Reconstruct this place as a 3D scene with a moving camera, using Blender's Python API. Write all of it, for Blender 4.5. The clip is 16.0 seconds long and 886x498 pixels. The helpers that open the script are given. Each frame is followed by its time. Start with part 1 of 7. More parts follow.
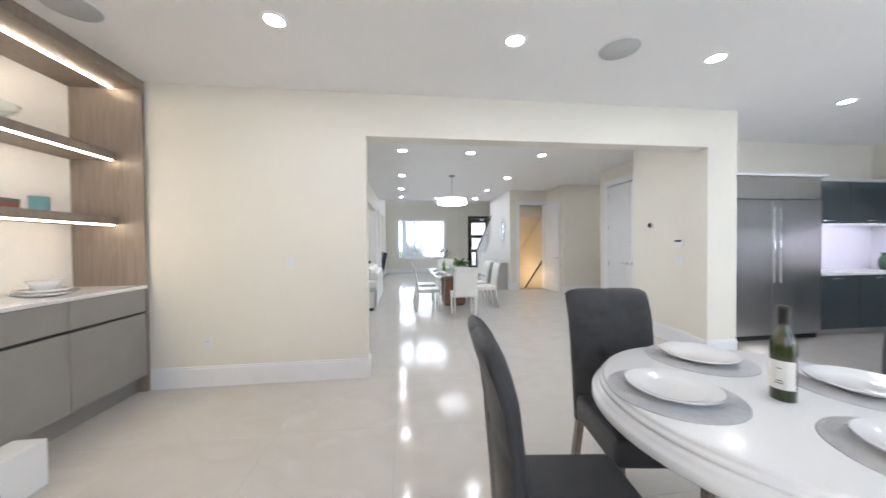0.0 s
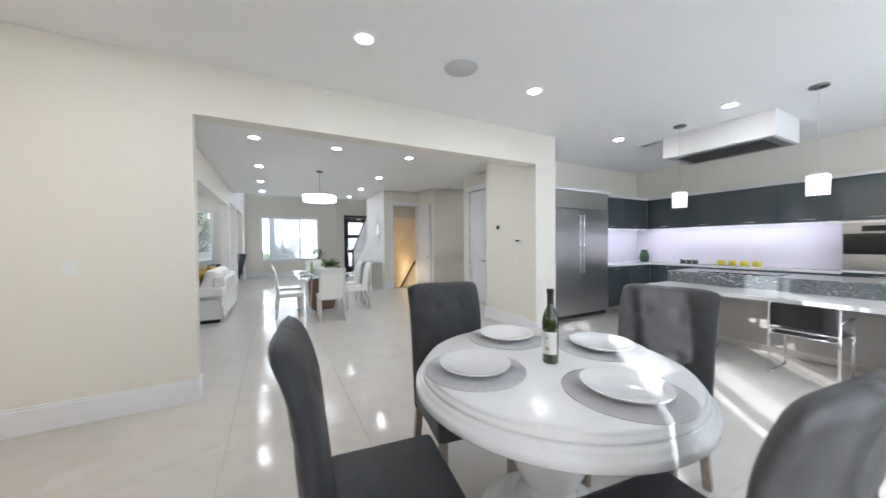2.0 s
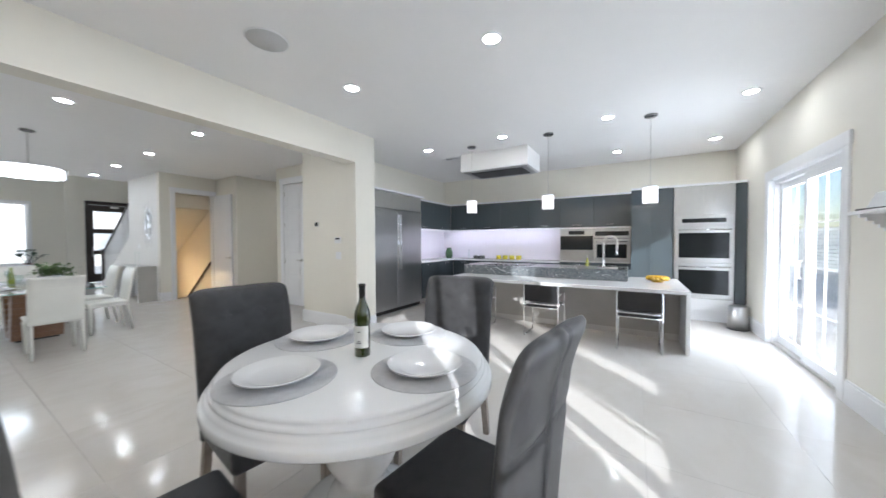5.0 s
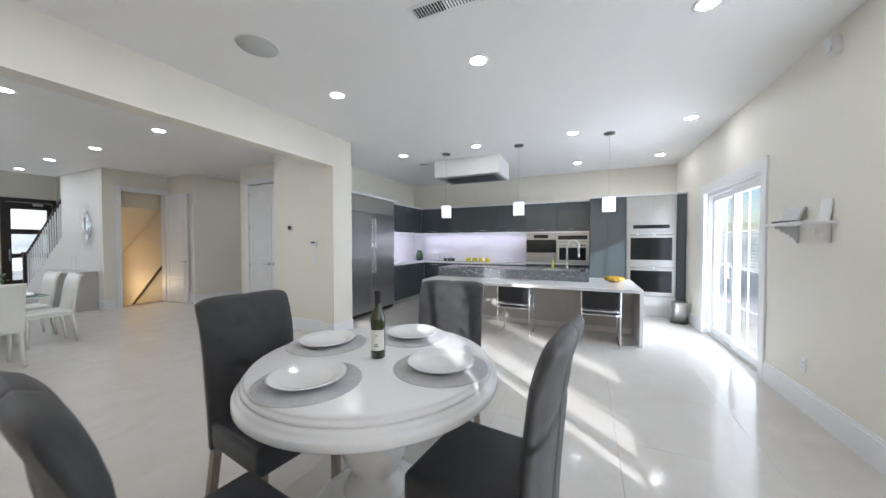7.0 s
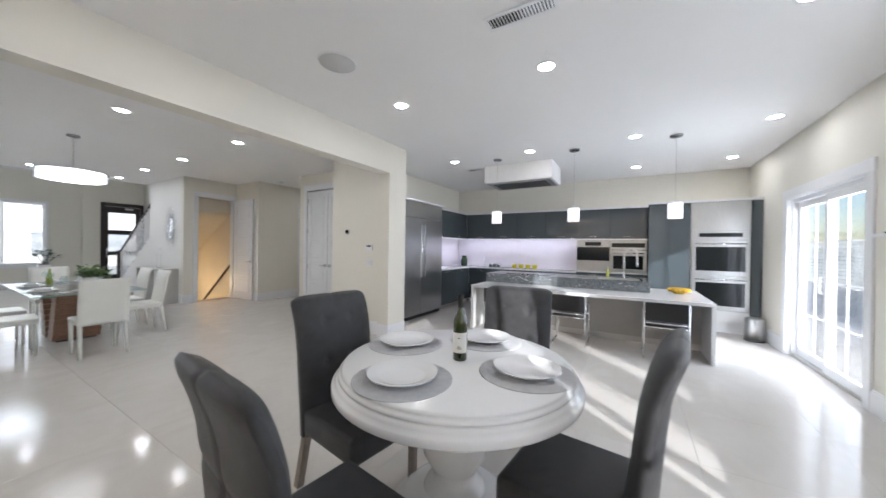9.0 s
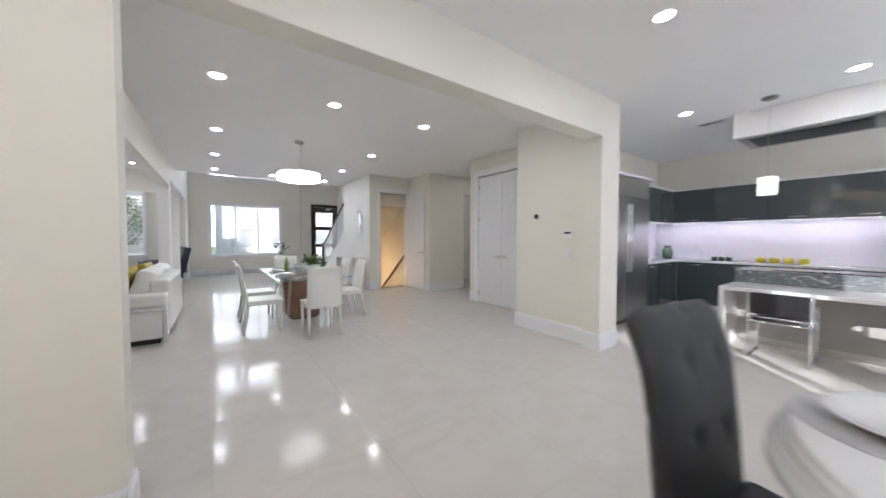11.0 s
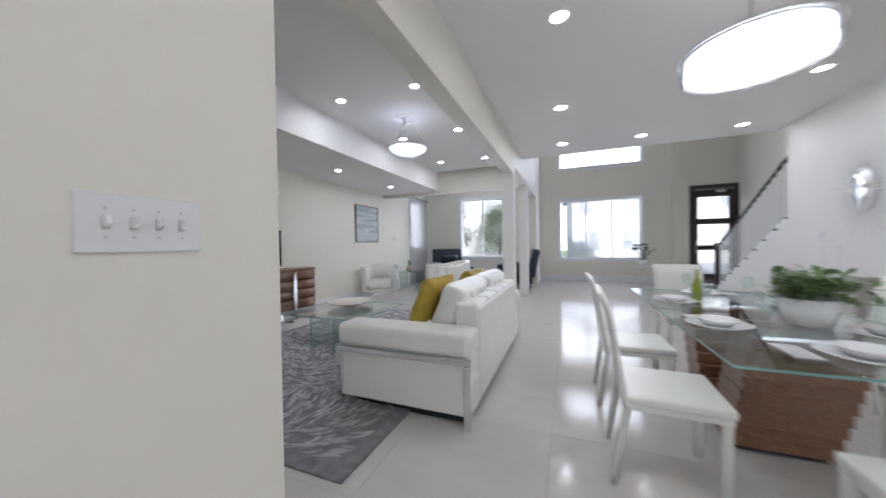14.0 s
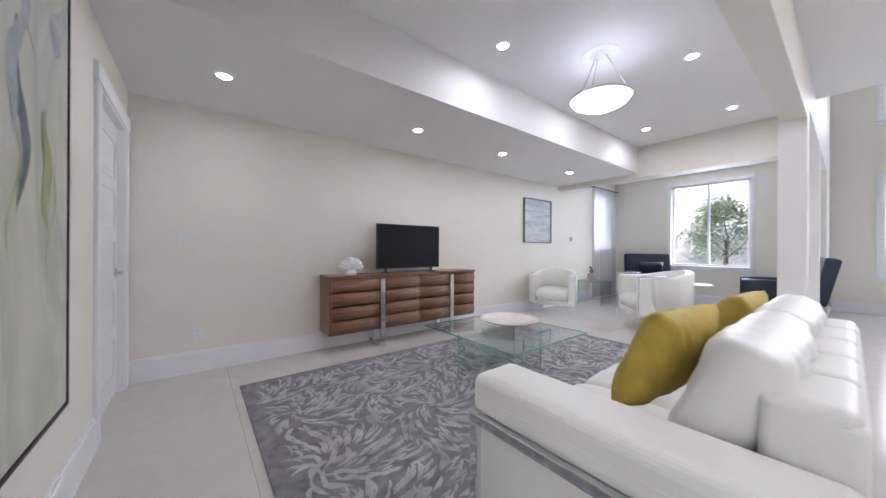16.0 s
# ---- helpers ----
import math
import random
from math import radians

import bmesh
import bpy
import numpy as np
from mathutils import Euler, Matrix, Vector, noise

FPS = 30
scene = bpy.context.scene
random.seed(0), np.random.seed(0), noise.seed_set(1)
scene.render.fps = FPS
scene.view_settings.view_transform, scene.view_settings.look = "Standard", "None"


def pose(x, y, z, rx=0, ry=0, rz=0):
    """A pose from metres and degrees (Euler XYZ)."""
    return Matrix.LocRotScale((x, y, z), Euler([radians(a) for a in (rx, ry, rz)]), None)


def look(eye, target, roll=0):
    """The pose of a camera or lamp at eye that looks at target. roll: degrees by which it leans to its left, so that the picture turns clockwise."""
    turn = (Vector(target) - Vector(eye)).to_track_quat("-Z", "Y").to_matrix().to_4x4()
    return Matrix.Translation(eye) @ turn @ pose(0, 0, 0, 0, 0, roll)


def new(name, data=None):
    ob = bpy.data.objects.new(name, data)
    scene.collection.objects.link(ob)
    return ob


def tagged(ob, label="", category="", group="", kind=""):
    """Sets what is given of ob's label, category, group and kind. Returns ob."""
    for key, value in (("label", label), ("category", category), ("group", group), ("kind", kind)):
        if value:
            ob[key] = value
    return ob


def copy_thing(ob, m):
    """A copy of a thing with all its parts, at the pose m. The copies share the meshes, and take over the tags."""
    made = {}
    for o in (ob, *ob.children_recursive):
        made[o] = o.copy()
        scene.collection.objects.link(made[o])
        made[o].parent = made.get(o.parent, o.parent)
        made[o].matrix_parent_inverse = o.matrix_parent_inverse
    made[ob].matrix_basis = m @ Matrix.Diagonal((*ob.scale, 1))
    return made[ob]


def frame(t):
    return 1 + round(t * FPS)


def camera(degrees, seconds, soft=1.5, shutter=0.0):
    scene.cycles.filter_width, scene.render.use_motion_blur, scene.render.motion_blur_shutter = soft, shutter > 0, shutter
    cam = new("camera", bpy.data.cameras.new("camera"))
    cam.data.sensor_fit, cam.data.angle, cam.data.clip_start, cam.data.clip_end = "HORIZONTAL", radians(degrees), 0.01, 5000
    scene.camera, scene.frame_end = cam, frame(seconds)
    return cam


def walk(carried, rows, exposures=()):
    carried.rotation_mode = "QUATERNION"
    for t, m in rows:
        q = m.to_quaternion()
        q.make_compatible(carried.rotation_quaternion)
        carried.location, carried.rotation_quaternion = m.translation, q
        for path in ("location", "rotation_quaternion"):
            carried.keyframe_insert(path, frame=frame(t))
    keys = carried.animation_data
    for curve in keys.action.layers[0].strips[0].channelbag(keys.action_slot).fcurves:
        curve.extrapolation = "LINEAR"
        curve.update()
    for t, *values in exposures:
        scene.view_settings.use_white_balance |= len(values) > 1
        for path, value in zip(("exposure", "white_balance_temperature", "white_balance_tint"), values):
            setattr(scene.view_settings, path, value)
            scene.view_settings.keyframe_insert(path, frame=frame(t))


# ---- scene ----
cam = camera(108.7, 16.0, soft=1.5, shutter=0.5)
PATH = [
    (0, (0.176, 0.388, 1.429), (0.422, 2.372, 1.397), -0.5),
    (0.5, (0.23, 0.38, 1.418), (0.679, 2.329, 1.389), -0.4),
    (1, (0.29, 0.368, 1.415), (0.921, 2.266, 1.382), -0.5),
    (1.5, (0.35, 0.345, 1.417), (1.144, 2.18, 1.383), -0.6),
    (2, (0.419, 0.306, 1.409), (1.356, 2.073, 1.374), -0.5),
    (2.5, (0.482, 0.264, 1.403), (1.545, 1.958, 1.365), -0.5),
    (3, (0.499, 0.224, 1.409), (1.695, 1.827, 1.372), -0.3),
    (3.5, (0.479, 0.191, 1.396), (1.815, 1.679, 1.359), -0.2),
    (4, (0.44, 0.198, 1.397), (1.903, 1.561, 1.359), -0.1),
    (4.5, (0.415, 0.219, 1.411), (2.005, 1.432, 1.367), -0.2),
    (5, (0.465, 0.27, 1.391), (2.176, 1.304, 1.344), -0.2),
    (5.2, (0.499, 0.274, 1.39), (2.244, 1.25, 1.342), -0.1),
    (7.5, (0.116, 0.466, 1.451), (1.94, 1.284, 1.41), -0.1),
    (8, (0.073, 0.515, 1.454), (1.894, 1.34, 1.409), -0.1),
    (10.3, (0.06, 1.124, 1.388), (1.433, 2.578, 1.354), 0.5),
    (10.5, (0.073, 1.282, 1.381), (1.382, 2.793, 1.321), -0.2),
    (11, (0.147, 1.859, 1.361), (1.303, 3.49, 1.296), 0.1),
    (11.5, (0.163, 2.42, 1.296), (1.199, 4.13, 1.23), -0.0),
    (12, (0.253, 3.078, 1.307), (1.076, 4.899, 1.236), -0.2),
    (12.5, (0.317, 3.702, 1.285), (0.834, 5.633, 1.218), -0.5),
    (13, (0.346, 4.325, 1.28), (0.429, 6.322, 1.228), -1.0),
    (13.5, (0.295, 4.797, 1.275), (-0.025, 6.771, 1.235), -0.9),
    (14, (0.219, 5.227, 1.248), (-0.52, 7.085, 1.222), -0.9),
    (14.5, (0.08, 5.582, 1.253), (-0.961, 7.289, 1.233), -0.6),
    (15, (-0.092, 5.879, 1.236), (-1.406, 7.387, 1.227), -0.4),
    (15.5, (-0.248, 6.094, 1.218), (-1.767, 7.396, 1.213), -0.1),
    (16, (-0.437, 6.244, 1.206), (-2.014, 7.474, 1.205), 0.3),
]
EXPOSURES = [(0.0, 0.78, 5780, 11), (3.0, 0.55, 5740, 9), (5.0, 0.5, 5760, 9), (8.0, 0.33, 5830, 10), (11.0, 0.5, 5900, 13), (12.5, 0.48, 5880, 13), (14.5, 0.42, 5730, 14), (16.0, 0.88, 5800, 17)]
walk(cam, [(t, look(eye, target, roll)) for t, eye, target, roll in PATH], EXPOSURES)

# ---- daylight ----
world = bpy.data.worlds.new("sky")
scene.world = world
world.use_nodes = True
wn = world.node_tree
sky = wn.nodes.new("ShaderNodeTexSky")
sky.sky_type, sky.sun_disc = "NISHITA", False
sky.sun_elevation, sky.sun_rotation = radians(20), radians(224.5)
wn.links.new(sky.outputs[0], wn.nodes["Background"].inputs[0])
wn.nodes["Background"].inputs[1].default_value = 0.15


def sun_lamp(strength, direction):
    data = bpy.data.lights.new("sun", "SUN")
    data.energy, data.angle, data.color = strength, radians(0.5), (1.0, 0.95, 0.88)
    ob = new("sun", data)
    ob.matrix_world = look((0, 0, 20), Vector((0, 0, 20)) + Vector(direction))
    return ob


sun_lamp(5.0, (0.66, 0.67, -0.34))


def sky_lamp(x, y, z, target, width, height, watts, color=(0.93, 0.97, 1.0)):
    """Sky light in a window opening."""
    data = bpy.data.lights.new("window_light", "AREA")
    data.shape, data.size, data.size_y = "RECTANGLE", width, height
    data.energy, data.color = watts, color
    ob = new("window_light", data)
    ob.matrix_world = look((x, y, z), target)
    return ob


sky_lamp(5.56, -1.46, 1.12, (5.56, 5, 1.12), 1.6, 2.0, 52)      # patio door
sky_lamp(-0.3, -1.365, 1.75, (-0.3, 5, 1.4), 0.55, 1.9, 8)      # nook windows
sky_lamp(1.4, -1.365, 1.75, (1.4, 5, 1.4), 0.75, 1.9, 10)
sky_lamp(2.74, -1.365, 1.75, (2.74, 5, 1.4), 0.4, 1.9, 8)
sky_lamp(1.1, 16.55, 1.65, (1.1, 10, 1.2), 2.3, 1.9, 15)     # foyer window
sky_lamp(1.25, 16.55, 4.0, (1.25, 10, 2.0), 2.3, 0.9, 26)      # upper foyer window
sky_lamp(-2.38, 15.25, 1.75, (-2.3, 10, 1.4), 1.3, 1.8, 26)      # bay window

# ---- materials ----
def mat(name, color, rough=0.5, metal=0.0, vary=0.06, scale=3.0, bump=0.0, bump_scale=60.0, coat=0.0, per_object=0.0, spec=0.5):
    """A surface with its colour varied at two scales and a fine relief."""
    m = bpy.data.materials.new(name)
    m.use_nodes = True
    n, l = m.node_tree.nodes, m.node_tree.links
    b = n["Principled BSDF"]
    b.inputs["Roughness"].default_value, b.inputs["Metallic"].default_value = rough, metal
    b.inputs["Coat Weight"].default_value = coat
    b.inputs["Specular IOR Level"].default_value = spec
    tc = n.new("ShaderNodeTexCoord")
    big, fine = n.new("ShaderNodeTexNoise"), n.new("ShaderNodeTexNoise")
    big.inputs["Scale"].default_value, fine.inputs["Scale"].default_value = scale, scale * 14
    big.inputs["Detail"].default_value = fine.inputs["Detail"].default_value = 4
    l.new(tc.outputs["Object"], big.inputs["Vector"])
    l.new(tc.outputs["Object"], fine.inputs["Vector"])
    add = n.new("ShaderNodeMath")
    add.operation = "MULTIPLY_ADD"
    add.inputs[1].default_value = 0.4
    l.new(fine.outputs["Fac"], add.inputs[0])
    l.new(big.outputs["Fac"], add.inputs[2])
    rng = n.new("ShaderNodeMapRange")
    rng.inputs["From Min"].default_value, rng.inputs["From Max"].default_value = 0.45, 0.95
    rng.inputs["To Min"].default_value, rng.inputs["To Max"].default_value = 1 - vary, 1 + vary
    l.new(add.outputs[0], rng.inputs["Value"])
    last = rng.outputs[0]
    if per_object:
        info, r2, mul = n.new("ShaderNodeObjectInfo"), n.new("ShaderNodeMapRange"), n.new("ShaderNodeMath")
        r2.inputs["To Min"].default_value, r2.inputs["To Max"].default_value = 1 - per_object, 1 + per_object
        mul.operation = "MULTIPLY"
        l.new(info.outputs["Random"], r2.inputs["Value"])
        l.new(r2.outputs[0], mul.inputs[0])
        l.new(last, mul.inputs[1])
        last = mul.outputs[0]
    sc = n.new("ShaderNodeVectorMath")
    sc.operation = "SCALE"
    sc.inputs[0].default_value = color
    l.new(last, sc.inputs["Scale"])
    l.new(sc.outputs[0], b.inputs["Base Color"])
    if bump:
        nb, bp = n.new("ShaderNodeTexNoise"), n.new("ShaderNodeBump")
        nb.inputs["Scale"].default_value, nb.inputs["Detail"].default_value = bump_scale, 3
        bp.inputs["Strength"].default_value, bp.inputs["Distance"].default_value = bump, 0.01
        l.new(tc.outputs["Object"], nb.inputs["Vector"])
        l.new(nb.outputs["Fac"], bp.inputs["Height"])
        l.new(bp.outputs[0], b.inputs["Normal"])
    return m


def banded(name, colors, rough, scale, stretch, distortion=2.0, metal=0.0, coat=0.0, bump=0.1):
    """Grain or veins: noise stretched along one axis, through a colour ramp."""
    m = mat(name, colors[0], rough, metal, coat=coat)
    n, l = m.node_tree.nodes, m.node_tree.links
    b = n["Principled BSDF"]
    tc, mp, nz, ramp = (n.new(k) for k in ("ShaderNodeTexCoord", "ShaderNodeMapping", "ShaderNodeTexNoise", "ShaderNodeValToRGB"))
    mp.inputs["Scale"].default_value = stretch
    nz.inputs["Scale"].default_value, nz.inputs["Detail"].default_value, nz.inputs["Distortion"].default_value = scale, 6, distortion
    l.new(tc.outputs["Object"], mp.inputs["Vector"])
    l.new(mp.outputs[0], nz.inputs["Vector"])
    l.new(nz.outputs["Fac"], ramp.inputs["Fac"])
    e = ramp.color_ramp.elements
    e[0].position, e[0].color = 0.3, (*colors[0], 1)
    e[1].position, e[1].color = 0.7, (*colors[-1], 1)
    for i, c in enumerate(colors[1:-1]):
        e.new(0.3 + 0.4 * (i + 1) / (len(colors) - 1)).color = (*c, 1)
    l.new(ramp.outputs[0], b.inputs["Base Color"])
    if bump:
        bp = n.new("ShaderNodeBump")
        bp.inputs["Strength"].default_value, bp.inputs["Distance"].default_value = bump, 0.004
        l.new(nz.outputs["Fac"], bp.inputs["Height"])
        l.new(bp.outputs[0], b.inputs["Normal"])
    return m


def glowing(name, color, strength):
    m = bpy.data.materials.new(name)
    m.use_nodes = True
    b = m.node_tree.nodes["Principled BSDF"]
    b.inputs["Base Color"].default_value = (*color, 1)
    b.inputs["Emission Color"].default_value = (*color, 1)
    b.inputs["Emission Strength"].default_value = strength
    return m


def pane_glass(name, tint=(1, 1, 1), gloss=0.08):
    """Thin window glass: clear, with a weak mirror."""
    m = bpy.data.materials.new(name)
    m.use_nodes = True
    n, l = m.node_tree.nodes, m.node_tree.links
    n.remove(n["Principled BSDF"])
    t, g, mx = n.new("ShaderNodeBsdfTransparent"), n.new("ShaderNodeBsdfGlossy"), n.new("ShaderNodeMixShader")
    t.inputs[0].default_value = (*tint, 1)
    g.inputs["Roughness"].default_value = 0.02
    fr, pw, mul = n.new("ShaderNodeLayerWeight"), n.new("ShaderNodeMath"), n.new("ShaderNodeMath")
    pw.operation, pw.inputs[1].default_value = "POWER", 4.0
    mul.operation = "MULTIPLY_ADD"
    mul.inputs[1].default_value, mul.inputs[2].default_value = min(0.7, gloss * 7), gloss * 0.5
    l.new(fr.outputs["Facing"], pw.inputs[0])
    l.new(pw.outputs[0], mul.inputs[0])
    l.new(mul.outputs[0], mx.inputs[0])
    l.new(t.outputs[0], mx.inputs[1])
    l.new(g.outputs[0], mx.inputs[2])
    l.new(mx.outputs[0], n["Material Output"].inputs[0])
    return m


WALL = mat("cream_wall_paint", (0.80, 0.768, 0.685), 0.55, vary=0.02, scale=0.7, bump=0.06, bump_scale=180)
WHITE_WALL = mat("white_wall_paint", (0.82, 0.80, 0.77), 0.55, vary=0.02, scale=0.7, bump=0.06, bump_scale=180)
CEIL = mat("ceiling_paint", (0.88, 0.87, 0.86), 0.7, vary=0.015, scale=0.6, bump=0.05, bump_scale=200)
TRIM = mat("white_trim_paint", (0.83, 0.83, 0.84), 0.3, vary=0.015, scale=2, bump=0.02)
DOOR_PAINT = mat("door_paint", (0.80, 0.80, 0.81), 0.35, vary=0.02, scale=2, bump=0.03)
STAIR_WALL = mat("stairwell_paint", (0.74, 0.66, 0.53), 0.6, vary=0.03, scale=0.8)
TILE = banded("polished_limestone", [(0.565, 0.535, 0.495), (0.605, 0.58, 0.545), (0.58, 0.55, 0.51), (0.63, 0.605, 0.575)], 0.115, 1.6, (1, 1.5, 1), 0.5, bump=0)
tn = TILE.node_tree.nodes
tn["Principled BSDF"].inputs["Specular IOR Level"].default_value = 0.22
for node in [k for k in tn if k.bl_idname == "ShaderNodeTexNoise"]:
    # every slab is cut from another place in the stone
    node.noise_dimensions = "4D"
    pick, mul = tn.new("ShaderNodeObjectInfo"), tn.new("ShaderNodeMath")
    mul.operation, mul.inputs[1].default_value = "MULTIPLY", 60.0
    TILE.node_tree.links.new(pick.outputs["Random"], mul.inputs[0])
    TILE.node_tree.links.new(mul.outputs[0], node.inputs["W"])
GROUT = mat("grout", (0.42, 0.40, 0.37), 0.8, vary=0.05)
CHROME = mat("chrome", (0.82, 0.83, 0.85), 0.08, 1.0, vary=0.02)
NICKEL = mat("brushed_nickel", (0.6, 0.59, 0.57), 0.28, 1.0, vary=0.04)
DARK_NICKEL = mat("dark_nickel", (0.30, 0.30, 0.30), 0.25, 1.0, vary=0.04)
STEEL = banded("brushed_steel", [(0.50, 0.50, 0.50), (0.60, 0.60, 0.60)], 0.3, 6, (60, 60, 1), 0.0, metal=1.0, bump=0)
BLACK_GLASS = mat("black_glass", (0.012, 0.014, 0.015), 0.06, vary=0.05, spec=0.35)
DARK_PLASTIC = mat("dark_plastic", (0.02, 0.02, 0.02), 0.35, vary=0.1)
GREY_GLOSS = mat("grey_lacquer", (0.072, 0.088, 0.097), 0.1, vary=0.03, coat=0.25, scale=1.5)
TAUPE = mat("taupe_laminate", (0.30, 0.285, 0.265), 0.4, vary=0.05, scale=4, bump=0.02)
ISLAND_TAUPE = mat("pale_taupe_laminate", (0.43, 0.41, 0.385), 0.4, vary=0.05, scale=4, bump=0.02)
TAUPE_WOOD = banded("taupe_wood", [(0.23, 0.185, 0.15), (0.30, 0.25, 0.205)], 0.42, 5, (8, 8, 0.6), 0.6)
QUARTZ = mat("white_quartz", (0.80, 0.80, 0.80), 0.12, vary=0.025, scale=9)
GRANITE = banded("grey_granite", [(0.09, 0.10, 0.11), (0.22, 0.24, 0.25), (0.12, 0.13, 0.14), (0.50, 0.51, 0.52)], 0.1, 7, (1, 1, 1.6), 2.5, bump=0)
SPLASH = mat("white_back_painted_glass", (0.80, 0.76, 0.82), 0.08, vary=0.015, coat=0.3)
WALNUT = banded("walnut", [(0.12, 0.056, 0.03), (0.26, 0.13, 0.068), (0.16, 0.075, 0.04), (0.32, 0.175, 0.10)], 0.35, 3.2, (14, 0.9, 14), 0.5, coat=0.1)
DARK_WOOD = banded("dark_stained_wood", [(0.018, 0.012, 0.01), (0.045, 0.03, 0.022)], 0.35, 5, (1, 1, 8), 0.5)
RAIL_WOOD = banded("stained_oak", [(0.05, 0.024, 0.012), (0.10, 0.05, 0.026)], 0.35, 6, (1, 6, 1), 0.5)
LEG_WOOD = banded("grey_washed_oak", [(0.20, 0.165, 0.135), (0.32, 0.275, 0.235)], 0.5, 8, (6, 6, 0.7), 0.5)
CHAR_FABRIC = mat("charcoal_satin", (0.034, 0.034, 0.036), 0.42, vary=0.3, scale=16, bump=0.4, bump_scale=420, spec=0.45)
satin = CHAR_FABRIC.node_tree.nodes["Principled BSDF"]
satin.inputs["Sheen Weight"].default_value, satin.inputs["Sheen Roughness"].default_value = 0.012, 0.3
WHITE_LEATHER = mat("white_leather", (0.78, 0.77, 0.72), 0.33, vary=0.03, scale=5, bump=0.12, bump_scale=260)
BLACK_LEATHER = mat("black_leather", (0.018, 0.018, 0.02), 0.3, vary=0.2, scale=5, bump=0.15, bump_scale=260)
NAVY_LEATHER = mat("navy_leather", (0.010, 0.017, 0.036), 0.35, vary=0.2, scale=5, bump=0.1, bump_scale=200)
WHITE_LACQUER = mat("white_lacquer", (0.82, 0.82, 0.82), 0.22, vary=0.012, scale=3)
PORCELAIN = mat("porcelain", (0.80, 0.80, 0.80), 0.08, vary=0.01, coat=0.3)
MAT_GREY = mat("woven_placemat", (0.52, 0.52, 0.53), 0.6, vary=0.08, scale=30, bump=0.3, bump_scale=500)
PANE = pane_glass("window_glass")
CRYSTAL = pane_glass("crystal", (0.90, 0.91, 0.93), 0.2)
TABLE_GLASS = pane_glass("table_glass", (0.95, 0.985, 0.975), 0.1)
GLASS_EDGE = mat("green_glass_edge", (0.22, 0.42, 0.38), 0.1, vary=0.1, coat=0.5)
LAMP_WHITE = glowing("downlight_glow", (1.0, 0.965, 0.91), 95.0)
LAMP_SMALL = glowing("small_downlight_glow", (1.0, 0.965, 0.93), 155.0)
LED_WARM = glowing("warm_led", (1.0, 0.80, 0.55), 22.0)
LED_COOL = glowing("cool_led", (0.96, 0.92, 1.0), 11.0)
SHADE_GLOW = glowing("lit_shade", (1.0, 0.97, 0.93), 4.0)
CRYSTAL_ROD = glowing("lit_crystal", (1.0, 0.965, 0.96), 0.5)
PENDANT_GLOW = glowing("lit_core", (1.0, 0.96, 0.92), 2.2)
BOWL_GLOW = glowing("lit_bowl", (0.93, 0.95, 1.0), 0.7)
YELLOW = mat("mustard_velvet", (0.46, 0.33, 0.045), 0.6, vary=0.18, scale=9, bump=0.25, bump_scale=320)
LEAF = mat("leaf", (0.12, 0.19, 0.06), 0.45, vary=0.35, scale=12)
LEAF_DARK = mat("dark_leaf", (0.022, 0.055, 0.022), 0.35, vary=0.3, scale=9)
PLASTIC_WHITE = mat("white_plastic", (0.80, 0.80, 0.80), 0.3, vary=0.01)
SPEAKER_GREY = mat("speaker_cloth", (0.58, 0.58, 0.575), 0.8, vary=0.04, bump=0.3, bump_scale=700)
SCREEN = mat("dark_screen", (0.008, 0.009, 0.01), 0.28, vary=0.05, spec=0.3)
MIRROR = mat("mirror_glass", (0.9, 0.9, 0.9), 0.01, 1.0, vary=0.0)


# ---- building helpers ----
def box(bm, x0, x1, y0, y1, z0, z1, bevel=0.0, seg=2):
    m = Matrix.Translation(((x0 + x1) / 2, (y0 + y1) / 2, (z0 + z1) / 2)) @ Matrix.Diagonal((abs(x1 - x0), abs(y1 - y0), abs(z1 - z0), 1))
    v = bmesh.ops.create_cube(bm, size=1, matrix=m)["verts"]
    if bevel:
        e = {e for w in v for e in w.link_edges}
        r = bmesh.ops.bevel(bm, geom=list(e), offset=bevel, segments=seg, affect="EDGES", profile=0.5)
        if seg > 2:
            for f in r["faces"]:
                f.smooth = True
    return bm


def rod(bm, a, b, r, seg=12, r2=None):
    a, b = Vector(a), Vector(b)
    d = b - a
    m = Matrix.Translation((a + b) / 2) @ d.to_track_quat("Z", "Y").to_matrix().to_4x4()
    r2 = r if r2 is None else r2
    out = bmesh.ops.create_cone(bm, cap_ends=True, segments=seg, radius1=r, radius2=r2, depth=d.length, matrix=m)
    for f in {f for w in out["verts"] for f in w.link_faces}:
        f.smooth = len(f.verts) == 4
    return bm


def lathe(bm, profile, at=(0, 0, 0), seg=40, sx=1.0, sy=1.0):
    """Turn (radius, height) pairs round the z axis."""
    rings = []
    for r, z in profile:
        if r < 1e-4:
            rings.append([bm.verts.new((at[0], at[1], at[2] + z))])
        else:
            rings.append([bm.verts.new((at[0] + r * sx * math.cos(a), at[1] + r * sy * math.sin(a), at[2] + z)) for a in (2 * math.pi * i / seg for i in range(seg))])
    for p, q in zip(rings, rings[1:]):
        for i in range(seg):
            j = (i + 1) % seg
            c = [p[0]] if len(p) == 1 else [p[i], p[j]]
            d = [q[0]] if len(q) == 1 else [q[j], q[i]]
            if len(c) + len(d) > 2:
                bm.faces.new(c + d).smooth = True
    return bm


